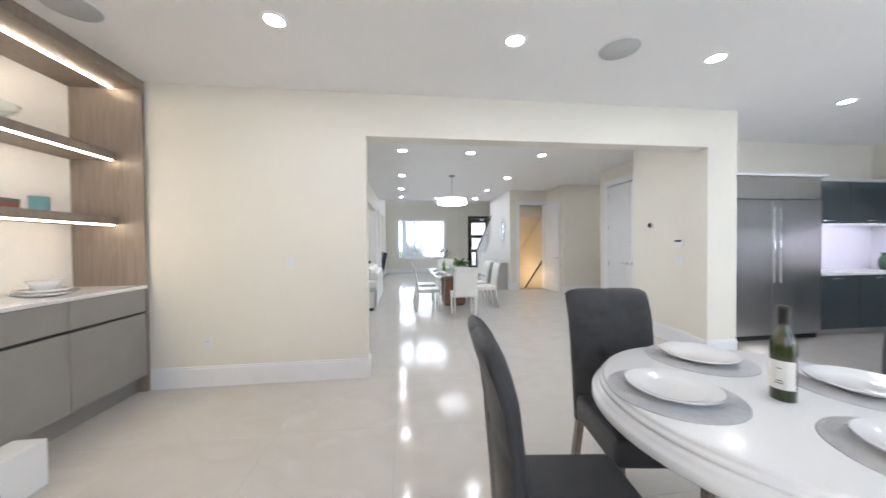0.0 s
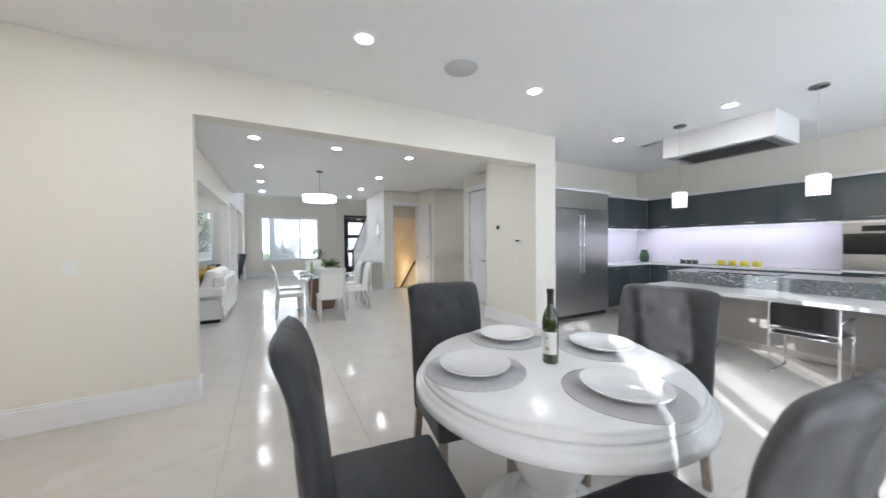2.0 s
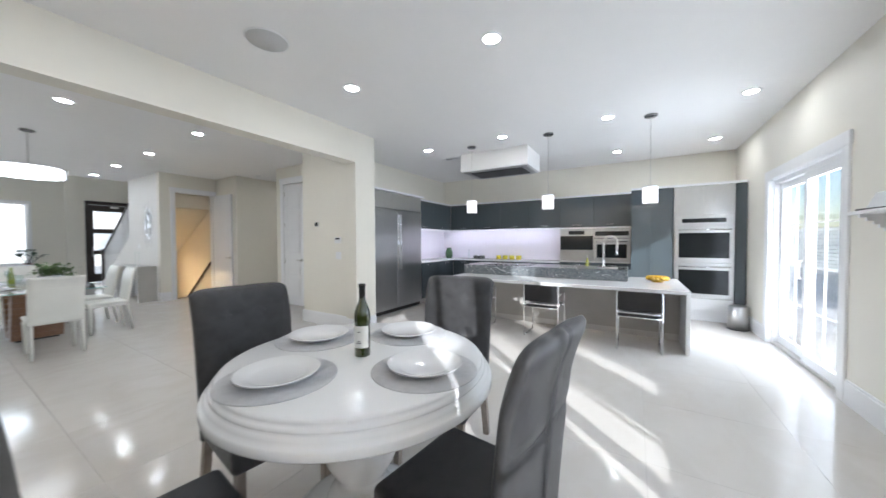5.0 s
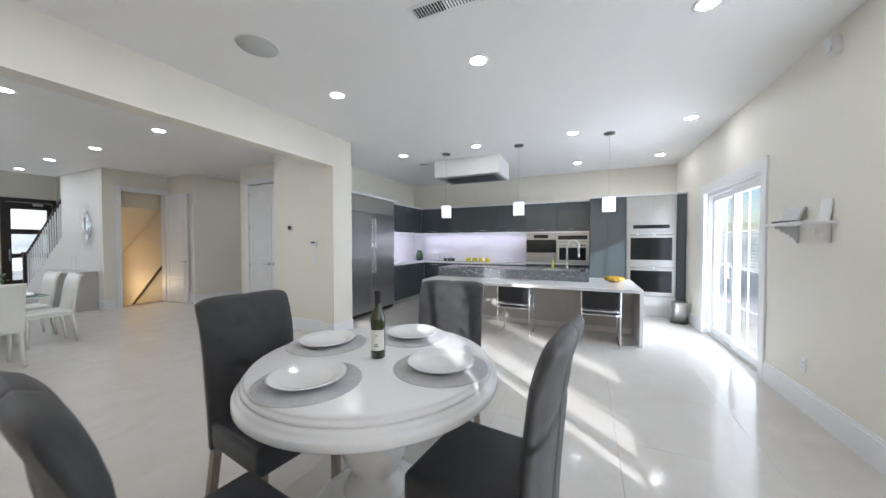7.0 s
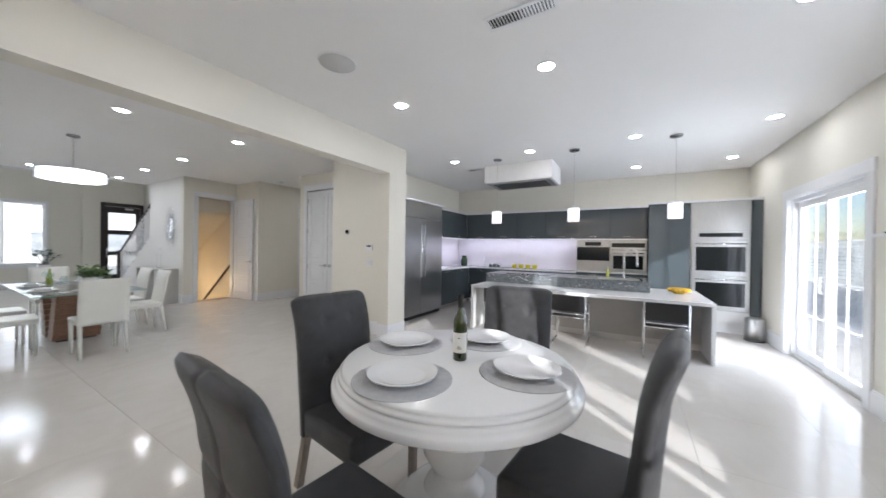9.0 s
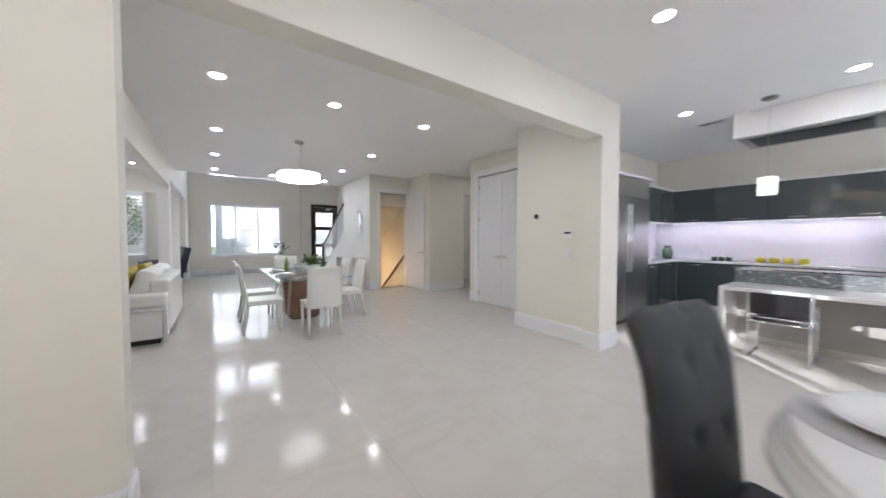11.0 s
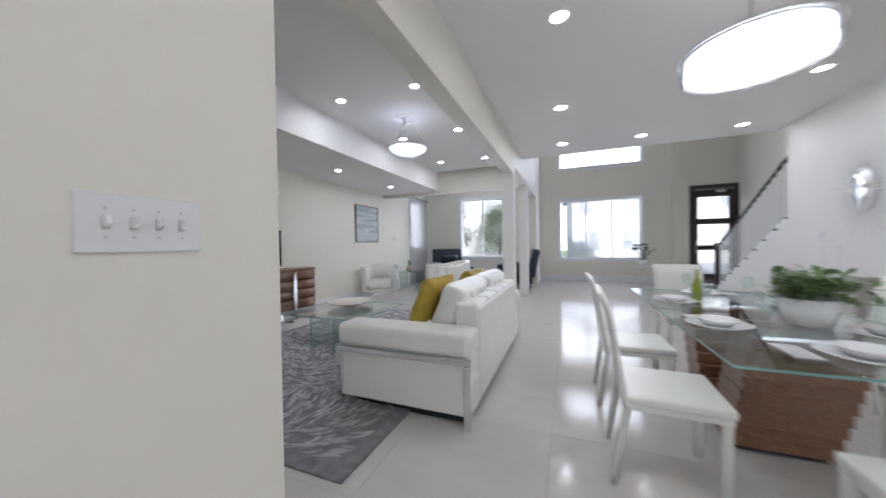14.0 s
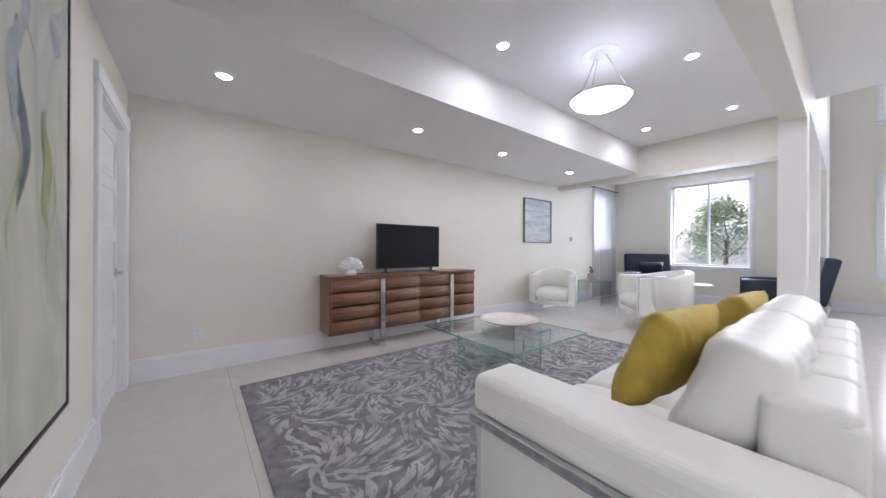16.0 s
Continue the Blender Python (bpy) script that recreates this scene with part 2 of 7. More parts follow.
def tube(bm, points, r, seg=8):
    for a, b in zip(points, points[1:]):
        rod(bm, a, b, r, seg)
    for p in points[1:-1]:
        o = bmesh.ops.create_uvsphere(bm, u_segments=seg, v_segments=6, radius=r, matrix=Matrix.Translation(p))
        for f in {f for w in o["verts"] for f in w.link_faces}:
            f.smooth = True
    return bm


def cushion(bm, w, d, h, m=Matrix(), puff=0.5, n=10, pinch=0.0, crease=0.0):
    """A stuffed pad, w x d x h, thick in the middle and soft at its edges, centred on m; pinch draws its sides in, crease folds it."""
    grid = {}
    for s in (1, -1):
        for i in range(n + 1):
            for j in range(n + 1):
                u, v = 2 * i / n - 1, 2 * j / n - 1
                edge = i in (0, n) or j in (0, n)
                if edge and s == -1:
                    grid[s, i, j] = grid[1, i, j]
                    continue
                k = ((1 - u ** 4) * (1 - v ** 4)) ** puff
                fold = crease * noise.noise(Vector((u * 2.2 + 3 * v, v * 4.5, 1.7 * s))) * (0.4 + abs(u * v)) * k
                pu, pv = u * (1 - pinch * (1 - v * v)), v * (1 - pinch * (1 - u * u))
                grid[s, i, j] = bm.verts.new(m @ Vector((pu * w / 2, pv * d / 2, 0 if edge else s * (h / 2 * k + fold))))
        for i in range(n):
            for j in range(n):
                q = [grid[s, i, j], grid[s, i + 1, j], grid[s, i + 1, j + 1], grid[s, i, j + 1]]
                bm.faces.new(q if s == 1 else q[::-1]).smooth = True
    return bm


def moved(bm, m):
    bmesh.ops.transform(bm, matrix=m, verts=bm.verts)
    return bm


def part(name, bm, material, parent=None, label="", m=None):
    """One mesh object, under a thing where one is given."""
    me = bpy.data.meshes.new(name)
    bmesh.ops.recalc_face_normals(bm, faces=bm.faces)
    bm.to_mesh(me)
    bm.free()
    me.materials.append(material)
    ob = new(name, me)
    if parent is not None:
        ob.parent = parent
    if m is not None:
        ob.matrix_basis = m
    if label:
        tagged(ob, label)
    return ob


def B(*a, **k):
    return box(bmesh.new(), *a, **k)


def R(*a, **k):
    return rod(bmesh.new(), *a, **k)


def L(*a, **k):
    return lathe(bmesh.new(), *a, **k)


def thing(name, m, label, category, group=""):
    ob = new(name)
    ob.empty_display_size = 0.1
    ob.matrix_basis = m
    return tagged(ob, label, category, group)


def setting(name, bm, material, label="", category=""):
    return tagged(part(name, bm, material), label, category, kind="structure")


def bent(ob, width, seg=3):
    b = ob.modifiers.new("bevel", "BEVEL")
    b.width, b.segments, b.limit_method = width, seg, "ANGLE"
    return ob


# ---- the building ----
CEILING, T = 3.05, 0.14


def wall_x(bm, x0, x1, y0, y1, z1=CEILING, holes=()):
    """A wall along x between y0 and y1; holes: (from, to, sill, head)."""
    at = x0
    for a, b, s, h in sorted(holes):
        box(bm, at, a, y0, y1, 0, z1)
        if s > 0:
            box(bm, a, b, y0, y1, 0, s)
        if h < z1:
            box(bm, a, b, y0, y1, h, z1)
        at = b
    if at < x1:
        box(bm, at, x1, y0, y1, 0, z1)
    return bm


def wall_y(bm, x0, x1, y0, y1, z1=CEILING, holes=()):
    at = y0
    for a, b, s, h in sorted(holes):
        box(bm, x0, x1, at, a, 0, z1)
        if s > 0:
            box(bm, x0, x1, a, b, 0, s)
        if h < z1:
            box(bm, x0, x1, a, b, h, z1)
        at = b
    if at < y1:
        box(bm, x0, x1, at, y1, 0, z1)
    return bm


N = bmesh.new
# kitchen and nook
setting("wall_south", wall_x(N(), -3.1, 8.35, -1.49, -1.29, holes=[(-0.8, 0.02, 0.675, 2.85), (0.806, 1.79, 0.675, 2.85), (2.338, 2.95, 0.675, 2.85), (4.67, 6.46, 0.0, 2.2)]), WALL, "cream painted wall with windows and a patio door")
setting("wall_nook_west", wall_y(N(), -3.12, -2.98, -1.42, 3.88), WALL)
setting("wall_kitchen_east", wall_y(N(), 8.2, 8.35, -1.42, 5.05), WALL)
setting("wall_nook_north", wall_x(N(), -3.12, -0.215, 3.88, 4.03), WALL, "cream painted wall beside the wide opening")
setting("beam_nook", B(-0.215, 3.9, 3.88, 4.1, 2.59, CEILING), WALL, "cream boxed header over the wide opening")
setting("column_nook", B(3.9, 4.31, 3.88, 4.1, 0, CEILING), WALL, "cream painted pier at the kitchen side")
setting("wall_kitchen_north", wall_x(N(), 4.31, 8.35, 4.93, 5.05), WALL)
setting("wall_fridge_side", wall_y(N(), 3.98, 4.31, 4.1, 5.265), WALL)
# dining side
DD = (5.625, 7.0, 0.0, 2.68)
setting("wall_closet", wall_y(N(), 4.725, 4.86, 5.05, 7.27, holes=[DD]), WALL, "cream painted wall with a closet doorway")
setting("wall_closet_back", box(box(box(N(), 5.5, 5.6, 5.05, 7.27, 0, CEILING), 4.86, 5.5, 7.1, 7.27, 0, CEILING), 4.31, 4.725, 5.05, 5.265, 0, CEILING), WALL)
setting("wall_hall_south", box(N(), 5.6, 7.6, 7.14, 7.27, 0, CEILING), WALL)
setting("wall_hall_end", box(N(), 7.6, 7.75, 7.14, 10.4, 0, CEILING), WALL)
setting("wall_hall_opening", wall_x(N(), 4.6, 7.6, 8.78, 8.92, holes=[(5.76, 6.8, 0, 2.6)]), WALL)
setting("wall_hall_back", box(N(), 4.75, 7.6, 10.2, 10.4, 0, CEILING), WHITE_WALL)
SD = (3.71, 4.52, 0.0, 2.62)
setting("wall_stair_door", wall_x(N(), 3.42, 4.75, 9.82, 9.96, holes=[SD]), WALL, "cream painted wall with the basement stair doorway")
setting("wall_stair_east", box(box(N(), 4.6, 4.75, 8.92, 9.82, 0, CEILING), 4.6, 4.75, 9.96, 16.43, -2.8, 5.6), WALL)
lin = N()
pr = [(9.97, 2.25), (10.2, 2.25), (14.55, -0.2), (14.55, -2.8), (9.97, -2.8)]
la, lb = [[lin.verts.new((x, y, z)) for y, z in pr] for x in (4.592, 4.5985)]
lin.faces.new(la)
lin.faces.new(lb)
for i in range(5):
    lin.faces.new((la[i], la[(i + 1) % 5], lb[(i + 1) % 5], lb[i]))
setting("wall_stairwell", lin, STAIR_WALL, "tan painted wall beside the basement stair")
setting("wall_mirror", box(box(N(), 3.42, 3.54, 9.96, 11.9, 0, CEILING), 3.42, 3.54, 9.96, 14.9, -2.8, 0), WHITE_WALL, "white painted wall beside the stair")
# passage, living room
setting("wall_passage_west", wall_y(N(), -0.82, -0.68, 4.03, 6.01, holes=[(4.4, 5.255, 0, 2.3)]), WALL, "cream painted wall with a door and switches")
setting("wall_living_south", wall_x(N(), -4.48, -0.82, 5.62, 5.77, holes=[(-4.2, -3.28, 0, 2.2)]), WALL, "cream painted wall with a door and a painting")
setting("wall_living_west", wall_y(N(), -4.48, -4.34, 5.77, 15.31, holes=[(14.0, 14.95, 1.2, 2.62)]), WALL, "cream painted wall behind the television")
setting("wall_bay_front", wall_x(N(), -4.34, -0.7, 15.17, 15.31, holes=[(-3.06, -1.7, 0.85, 2.7)]), WALL)
setting("soffit", box(N(), -4.34, -2.77, 5.77, 12.45, 2.57, 3.04), CEIL, "dropped ceiling along the television wall")
setting("beam_living", box(box(N(), -0.88, -0.7, 6.01, 10.97, 2.52, 3.05), -4.34, -0.9, 12.45, 12.6, 2.49, 3.04), WALL, "cream boxed beams round the living room ceiling")
setting("ceiling_living", box(box(N(), -2.77, -0.88, 5.77, 12.45, 3.03, 3.2), -4.34, -0.88, 12.6, 15.17, 2.95, 3.2), CEIL)
setting("column_living", box(N(), -0.9, -0.7, 10.97, 11.2, 0, 3.05), WHITE_WALL, "white square column between the rooms")
setting("column_living", box(N(), -0.9, -0.7, 13.0, 13.2, 0, 2.66), WHITE_WALL, "white square column between the rooms")
setting("wall_foyer_west", box(box(N(), -0.9, -0.7, 11.2, 15.17, 2.66, 5.6), -0.9, -0.7, 15.31, 16.43, 0, 5.6), WHITE_WALL)
# foyer
fw = wall_x(N(), -0.9, 4.75, 16.43, 16.63, 3.2, holes=[(-0.07, 2.26, 0.73, 2.62), (3.46, 4.6, 0, 2.85)])
box(fw, -0.9, -0.07, 16.43, 16.63, 3.2, 5.6)
box(fw, 2.26, 4.75, 16.43, 16.63, 3.2, 5.6)
box(fw, -0.07, 2.26, 16.43, 16.63, 3.2, 3.68)
box(fw, -0.07, 2.26, 16.43, 16.63, 4.55, 5.6)
box(fw, 3.02, 3.3, 16.3, 16.43, 0, 5.6)
setting("wall_front", fw, WALL, "tall cream foyer wall with two windows and the entrance")
setting("ceiling_foyer", box(N(), -0.9, 4.75, 12.2, 16.63, 5.6, 5.75), CEIL)
setting("wall_upper_landing", box(N(), -0.7, 4.6, 12.05, 12.2, 3.3, 5.75), WHITE_WALL)
setting("ceiling", box(box(N(), -0.7, 3.42, 4.1, 12.2, CEILING, 3.3), 3.42, 4.75, 4.1, 11.2, CEILING, 3.3), CEIL, "white painted ceiling")
setting("ceiling_kitchen", box(box(N(), -3.12, 8.35, -1.62, 4.1, CEILING, 3.3), 4.75, 8.35, 4.1, 5.05, CEILING, 3.3), CEIL, "white painted ceiling")
setting("ceiling_hall", box(N(), 4.75, 7.75, 5.05, 10.4, CEILING, 3.3), CEIL)
setting("wall_closet_nook", box(N(), -2.2, -2.1, 4.03, 5.62, 0, CEILING), WALL)
setting("ceiling_closet", box(N(), -2.2, -0.7, 4.03, 5.77, CEILING + 0.004, 3.2), CEIL)
sub = box(box(N(), -4.5, 8.5, -1.7, 9.9, -0.2, -0.012), -4.5, 3.42, 9.9, 16.7, -0.2, -0.012)
box(sub, 3.4, 4.75, 14.9, 16.9, -0.2, -0.012)
box(sub, 4.75, 7.8, 9.9, 10.5, -0.2, -0.012)
FLOOR = setting("floor", sub, GROUT, "polished pale limestone tile floor")


def skirting(runs):
    """Baseboards: (x0, y0, x1, y1, nx, ny), the normal pointing into the room."""
    bm = N()
    h, d = 0.185, 0.018
    for x0, y0, x1, y1, nx, ny in runs:
        xa, xb = sorted((x0, x1))
        ya, yb = sorted((y0, y1))
        if nx:
            box(bm, x0, x0 + nx * d, ya, yb, 0, h)
            box(bm, x0, x0 + nx * d * 0.6, ya, yb, h, h + 0.02)
        else:
            box(bm, xa, xb, y0, y0 + ny * d, 0, h)
            box(bm, xa, xb, y0, y0 + ny * d * 0.6, h, h + 0.02)
    return bm


setting("baseboard", skirting([
    (-2.38, 3.88, -0.215, 3.88, 0, -1), (-0.215, 3.88, -0.215, 4.03, 1, 0), (3.88, 3.88, 4.31, 3.88, 0, -1), (3.9, 3.88, 3.9, 4.1, -1, 0),
    (3.98, 4.1, 3.98, 5.265, -1, 0), (3.962, 5.265, 4.7, 5.265, 0, 1), (4.725, 7.14, 4.725, 7.27, -1, 0), (4.74, 7.27, 7.6, 7.27, 0, 1),
    (4.6, 8.78, 5.72, 8.78, 0, -1), (4.6, 8.762, 4.6, 9.82, -1, 0), (3.402, 9.82, 3.61, 9.82, 0, -1), (3.42, 9.82, 3.42, 14.4, -1, 0),
    (-0.68, 5.36, -0.68, 6.028, 1, 0), (-0.82, 6.01, -0.68, 6.01, 0, 1), (-0.68, 4.03, -0.68, 4.3, 1, 0), (-3.18, 5.77, -0.82, 5.77, 0, 1),
    (-4.34, 5.77, -4.34, 15.17, 1, 0), (-4.34, 15.17, -0.9, 15.17, 0, -1), (-0.7, 16.43, 3.02, 16.43, 0, -1), (-0.7, 15.31, -0.7, 16.43, 1, 0),
    (-2.38, -1.29, 4.55, -1.29, 0, 1), (6.58, -1.29, 7.4, -1.29, 0, 1), (4.75, 10.2, 7.6, 10.2, 0, -1)]), TRIM, "tall white painted baseboard")


# ---- polished floor tiles ----
def floor_tiles():
    size, gap = 0.9, 0.0016
    me = bpy.data.meshes.new("tile")
    bm = B(0, size - gap, 0, size - gap, -0.012, 0.0)
    bm.to_mesh(me)
    bm.free()
    me.materials.append(TILE)
    rest = N()
    for i in range(-5, 10):
        for j in range(-2, 19):
            x, y = i * size + 0.1, j * size + 0.2
            near = -0.95 < x < 5.2 and y < 12.5 or (-4.3 < x < 0 and 5.2 < y < 12)
            if x > 3.3 and 9.3 < y < 14.9 or y > 16.8 or x > 8.3 or (x > 4.7 and y > 5):
                continue
            if near:
                t = new("tile", me)
                t.parent = FLOOR
                t.location = (x, y, 0)
            else:
                box(rest, x, x + size - gap, y, y + size - gap, -0.012, 0)
    box(rest, 5.5, 7.59, 7.28, 8.77, -0.012, 0)
    box(rest, 5.5, 7.59, 8.771, 10.19, -0.012, 0)
    box(rest, 3.4, 4.6, 9.1, 9.74, -0.012, -0.001)
    tagged(part("far_tiles", rest, TILE, FLOOR), kind="stuff")


floor_tiles()

# ---- doors ----
def panel_leaf(width, height):
    return B(0, width, -0.02, 0.02, 0.012, height, 0.002, 1)


def door_panels(door, width, height, panels=5):
    """Raised mouldings round level fields, on both faces."""
    s, gap, o, d = 0.115, 0.075, 0.02, 0.007
    h = (height - 0.16 - gap * (panels + 1)) / panels
    for i in range(panels):
        z = 0.1 + gap + i * (h + gap)
        bm = N()
        for y0, y1 in ((-0.02 - d, -0.02), (0.02, 0.02 + d)):
            box(bm, s, width - s, y0, y1, z, z + o, 0.003, 1)
            box(bm, s, width - s, y0, y1, z + h - o, z + h, 0.003, 1)
            box(bm, s, s + o, y0, y1, z + o, z + h - o, 0.003, 1)
            box(bm, width - s - o, width - s, y0, y1, z + o, z + h - o, 0.003, 1)
            m0, m1 = (y0 + 0.003, y1) if y0 < 0 else (y0, y1 - 0.003)
            box(bm, s + 0.05, width - s - 0.05, m0, m1, z + 0.05, z + h - 0.05, 0.0025, 1)
        part("panel", bm, DOOR_PAINT, door)


def lever(door, x, z, towards, side=1):
    """A square rose with a lever; side 1: on the +y face."""
    bm = N()
    y = 0.02 * side
    box(bm, x - 0.033, x + 0.033, min(y, y + 0.01 * side), max(y, y + 0.01 * side), z - 0.033, z + 0.033, 0.002, 1)
    rod(bm, (x, y, z), (x, y + 0.05 * side, z), 0.011)
    box(bm, min(x - 0.01 * towards, x + 0.125 * towards), max(x - 0.01 * towards, x + 0.125 * towards), min(y + 0.04 * side, y + 0.058 * side), max(y + 0.04 * side, y + 0.058 * side), z - 0.011, z + 0.011, 0.003, 2)
    part("handle", bm, NICKEL, door, "brushed nickel lever handle")


def hinges(door, height, side=1):
    for z in (0.22, height * 0.36, height * 0.66, height - 0.22):
        part("hinge", rod(B(-0.05, 0.042, *sorted((0.0205 * side, 0.0245 * side)), z - 0.05, z + 0.05, 0.001, 1), (-0.006, 0.026 * side, z - 0.05), (-0.006, 0.026 * side, z + 0.05), 0.007), NICKEL, door, "square nickel butt hinge")


def door_at(name, m, width, height, label, handle_side=(1,), mirrored=False, lever_z=1.0):
    d = part(name, panel_leaf(width, height), DOOR_PAINT, None, "", m)
    tagged(d, label, "door", kind="structure")
    door_panels(d, width, height)
    for s in handle_side:
        lever(d, width - 0.06, lever_z, -1, s)
    return d


closet_a = door_at("door_closet", pose(4.745, 7.0, 0, 0, 0, -90), 0.684, 2.652, "white five-panel closet door with nickel lever", (-1,))
closet_b = door_at("door_closet", pose(4.745, 5.625, 0, 0, 0, 90), 0.684, 2.652, "white five-panel closet door with nickel lever", (1,))
hinges(closet_a, 2.67, -1)
hinges(closet_b, 2.67, 1)
stair_leaf = door_at("door_stair", pose(4.545, 9.79, 0, 0, 0, -89), 0.86, 2.6, "white panelled door standing open to the basement stair", (1, -1))
hinges(stair_leaf, 2.6, 1)
passage_leaf = door_at("door_passage", pose(-0.713, 4.4, 0, 0, 0, 90), 0.85, 2.29, "white five-panel door with nickel lever", (-1,), lever_z=1.05)
living_leaf = door_at("door_living", pose(-3.295, 5.71, 0, 0, 0, 180), 0.89, 2.185, "white panelled door with nickel lever in the living room", (-1,))


def casing(name, axis, plane, a, b, head, out, width=0.09, deep=0.02, sill=0.0, depth_in=0.15):
    """Flat trim round an opening and the lining through the wall; axis: the one the wall runs along."""
    bm = N()

    def bar(u0, u1, z0, z1, v0, v1):
        v0, v1 = sorted((v0, v1))
        if axis == "x":
            box(bm, u0, u1, v0, v1, z0, z1, 0.003, 1)
        else:
            box(bm, v0, v1, u0, u1, z0, z1, 0.003, 1)
    p, q = plane, plane + out * deep
    bar(a - width, a, sill, head, p, q)
    bar(b, b + width, sill, head, p, q)
    bar(a - width - 0.012, b + width + 0.012, head, head + width + 0.01, p, q + out * 0.004)
    r = plane - out * depth_in
    bar(a, a + 0.012, sill, head, p + out * deep * 0.5, r)
    bar(b - 0.012, b, sill, head, p + out * deep * 0.5, r)
    bar(a, b, head - 0.012, head, p + out * deep * 0.5, r)
    return setting(name, bm, TRIM, "white painted door trim")


casing("trim_closet", "y", 4.725, 5.625, 7.0, 2.68, -1, depth_in=0.03, width=0.11)
casing("trim_stair", "x", 9.82, 3.71, 4.52, 2.62, -1, depth_in=0.14)
casing("trim_passage", "y", -0.68, 4.4, 5.255, 2.3, 1, depth_in=0.05, width=0.1)
casing("trim_living_door", "x", 5.77, -4.2, -3.28, 2.2, 1, depth_in=0.1, width=0.1)
casing("trim_hall", "x", 8.78, 5.76, 6.8, 2.6, -1, depth_in=0.14, width=0.03)
casing("trim_patio", "x", -1.29, 4.67, 6.46, 2.2, 1, depth_in=0.06, width=0.115)


# ---- windows ----
def window(name, axis, plane, a, b, sill, head, columns, rows, out, label, trim=0.07, glass=PANE, depth=0.1, cuts=()):
    """Framed panes set into a wall; out: the way to the room."""
    w = thing(name, pose(0, 0, 0), label, "window")
    tagged(w, kind="structure")

    def bar(bm, u0, u1, z0, z1, v0, v1, bevel=0.002):
        v0, v1 = sorted((v0, v1))
        return box(bm, u0, u1, v0, v1, z0, z1, bevel, 1) if axis == "x" else box(bm, v0, v1, u0, u1, z0, z1, bevel, 1)
    mid = plane - out * depth
    fr = N()
    bar(fr, a, a + 0.04, sill, head, mid - 0.03, mid + 0.03)
    bar(fr, b - 0.04, b, sill, head, mid - 0.03, mid + 0.03)
    bar(fr, a + 0.04, b - 0.04, sill, sill + 0.04, mid - 0.03, mid + 0.03)
    bar(fr, a + 0.04, b - 0.04, head - 0.04, head, mid - 0.03, mid + 0.03)
    part("window_frame", fr, TRIM, w)
    tr = N()
    bar(tr, a - trim, a, sill, head, plane, plane + out * 0.018)
    bar(tr, b, b + trim, sill, head, plane, plane + out * 0.018)
    bar(tr, a - trim, b + trim, head, head + trim, plane, plane + out * 0.02)
    part("trim", tr, TRIM, w)
    part("window_sill", bar(N(), a - trim - 0.02, b + trim + 0.02, sill - 0.03, sill, mid, plane + out * 0.05, 0.004), TRIM, w)
    part("apron", bar(N(), a - trim, b + trim, sill - 0.1, sill - 0.03, plane, plane + out * 0.016), TRIM, w)
    step = (b - a - 0.08) / columns
    for c, half in cuts:
        part("mullion", bar(N(), c - half, c + half, sill + 0.04, head - 0.04, mid - 0.025, mid + 0.025), TRIM, w)
    for i in range(columns):
        u0 = a + 0.04 + i * step
        if i:
            part("mullion", bar(N(), u0 - 0.022, u0 + 0.022, sill + 0.04, head - 0.04, mid - 0.025, mid + 0.025), TRIM, w)
        for j in range(1, rows):
            z = sill + 0.04 + (head - sill - 0.08) * j / rows
            part("muntin", bar(N(), u0 + 0.022, u0 + step - 0.022, z - 0.009, z + 0.009, mid - 0.012, mid + 0.012), TRIM, w)
        p = part("pane", bar(N(), u0, u0 + step, sill + 0.03, head - 0.03, mid - 0.003, mid + 0.003, 0), glass, w)
        p.visible_shadow = False
    return w


window("window_foyer", "x", 16.43, -0.07, 2.26, 0.73, 2.62, 3, 2, -1, "white-framed three-part foyer window")
window("window_foyer_upper", "x", 16.43, -0.07, 2.26, 3.68, 4.55, 3, 1, -1, "high white-framed three-part foyer window")
window("window_bay", "x", 15.17, -3.06, -1.7, 0.85, 2.7, 2, 1, -1, "white-framed two-part living room window")
window("window_side", "y", -4.34, 14.0, 14.95, 1.2, 2.62, 1, 2, 1, "small white-framed window behind a sheer curtain")
for a, b, cuts in ((-0.8, 0.02, [(-0.4, 0.012)]), (0.806, 1.79, [(1.107, 0.072), (1.59, 0.009)]), (2.338, 2.95, [(2.77, 0.009)])):
    window("window_nook", "x", -1.29, a, b, 0.675, 2.85, 1, 2, 1, "tall white-framed nook window with glazing bars", cuts=cuts)


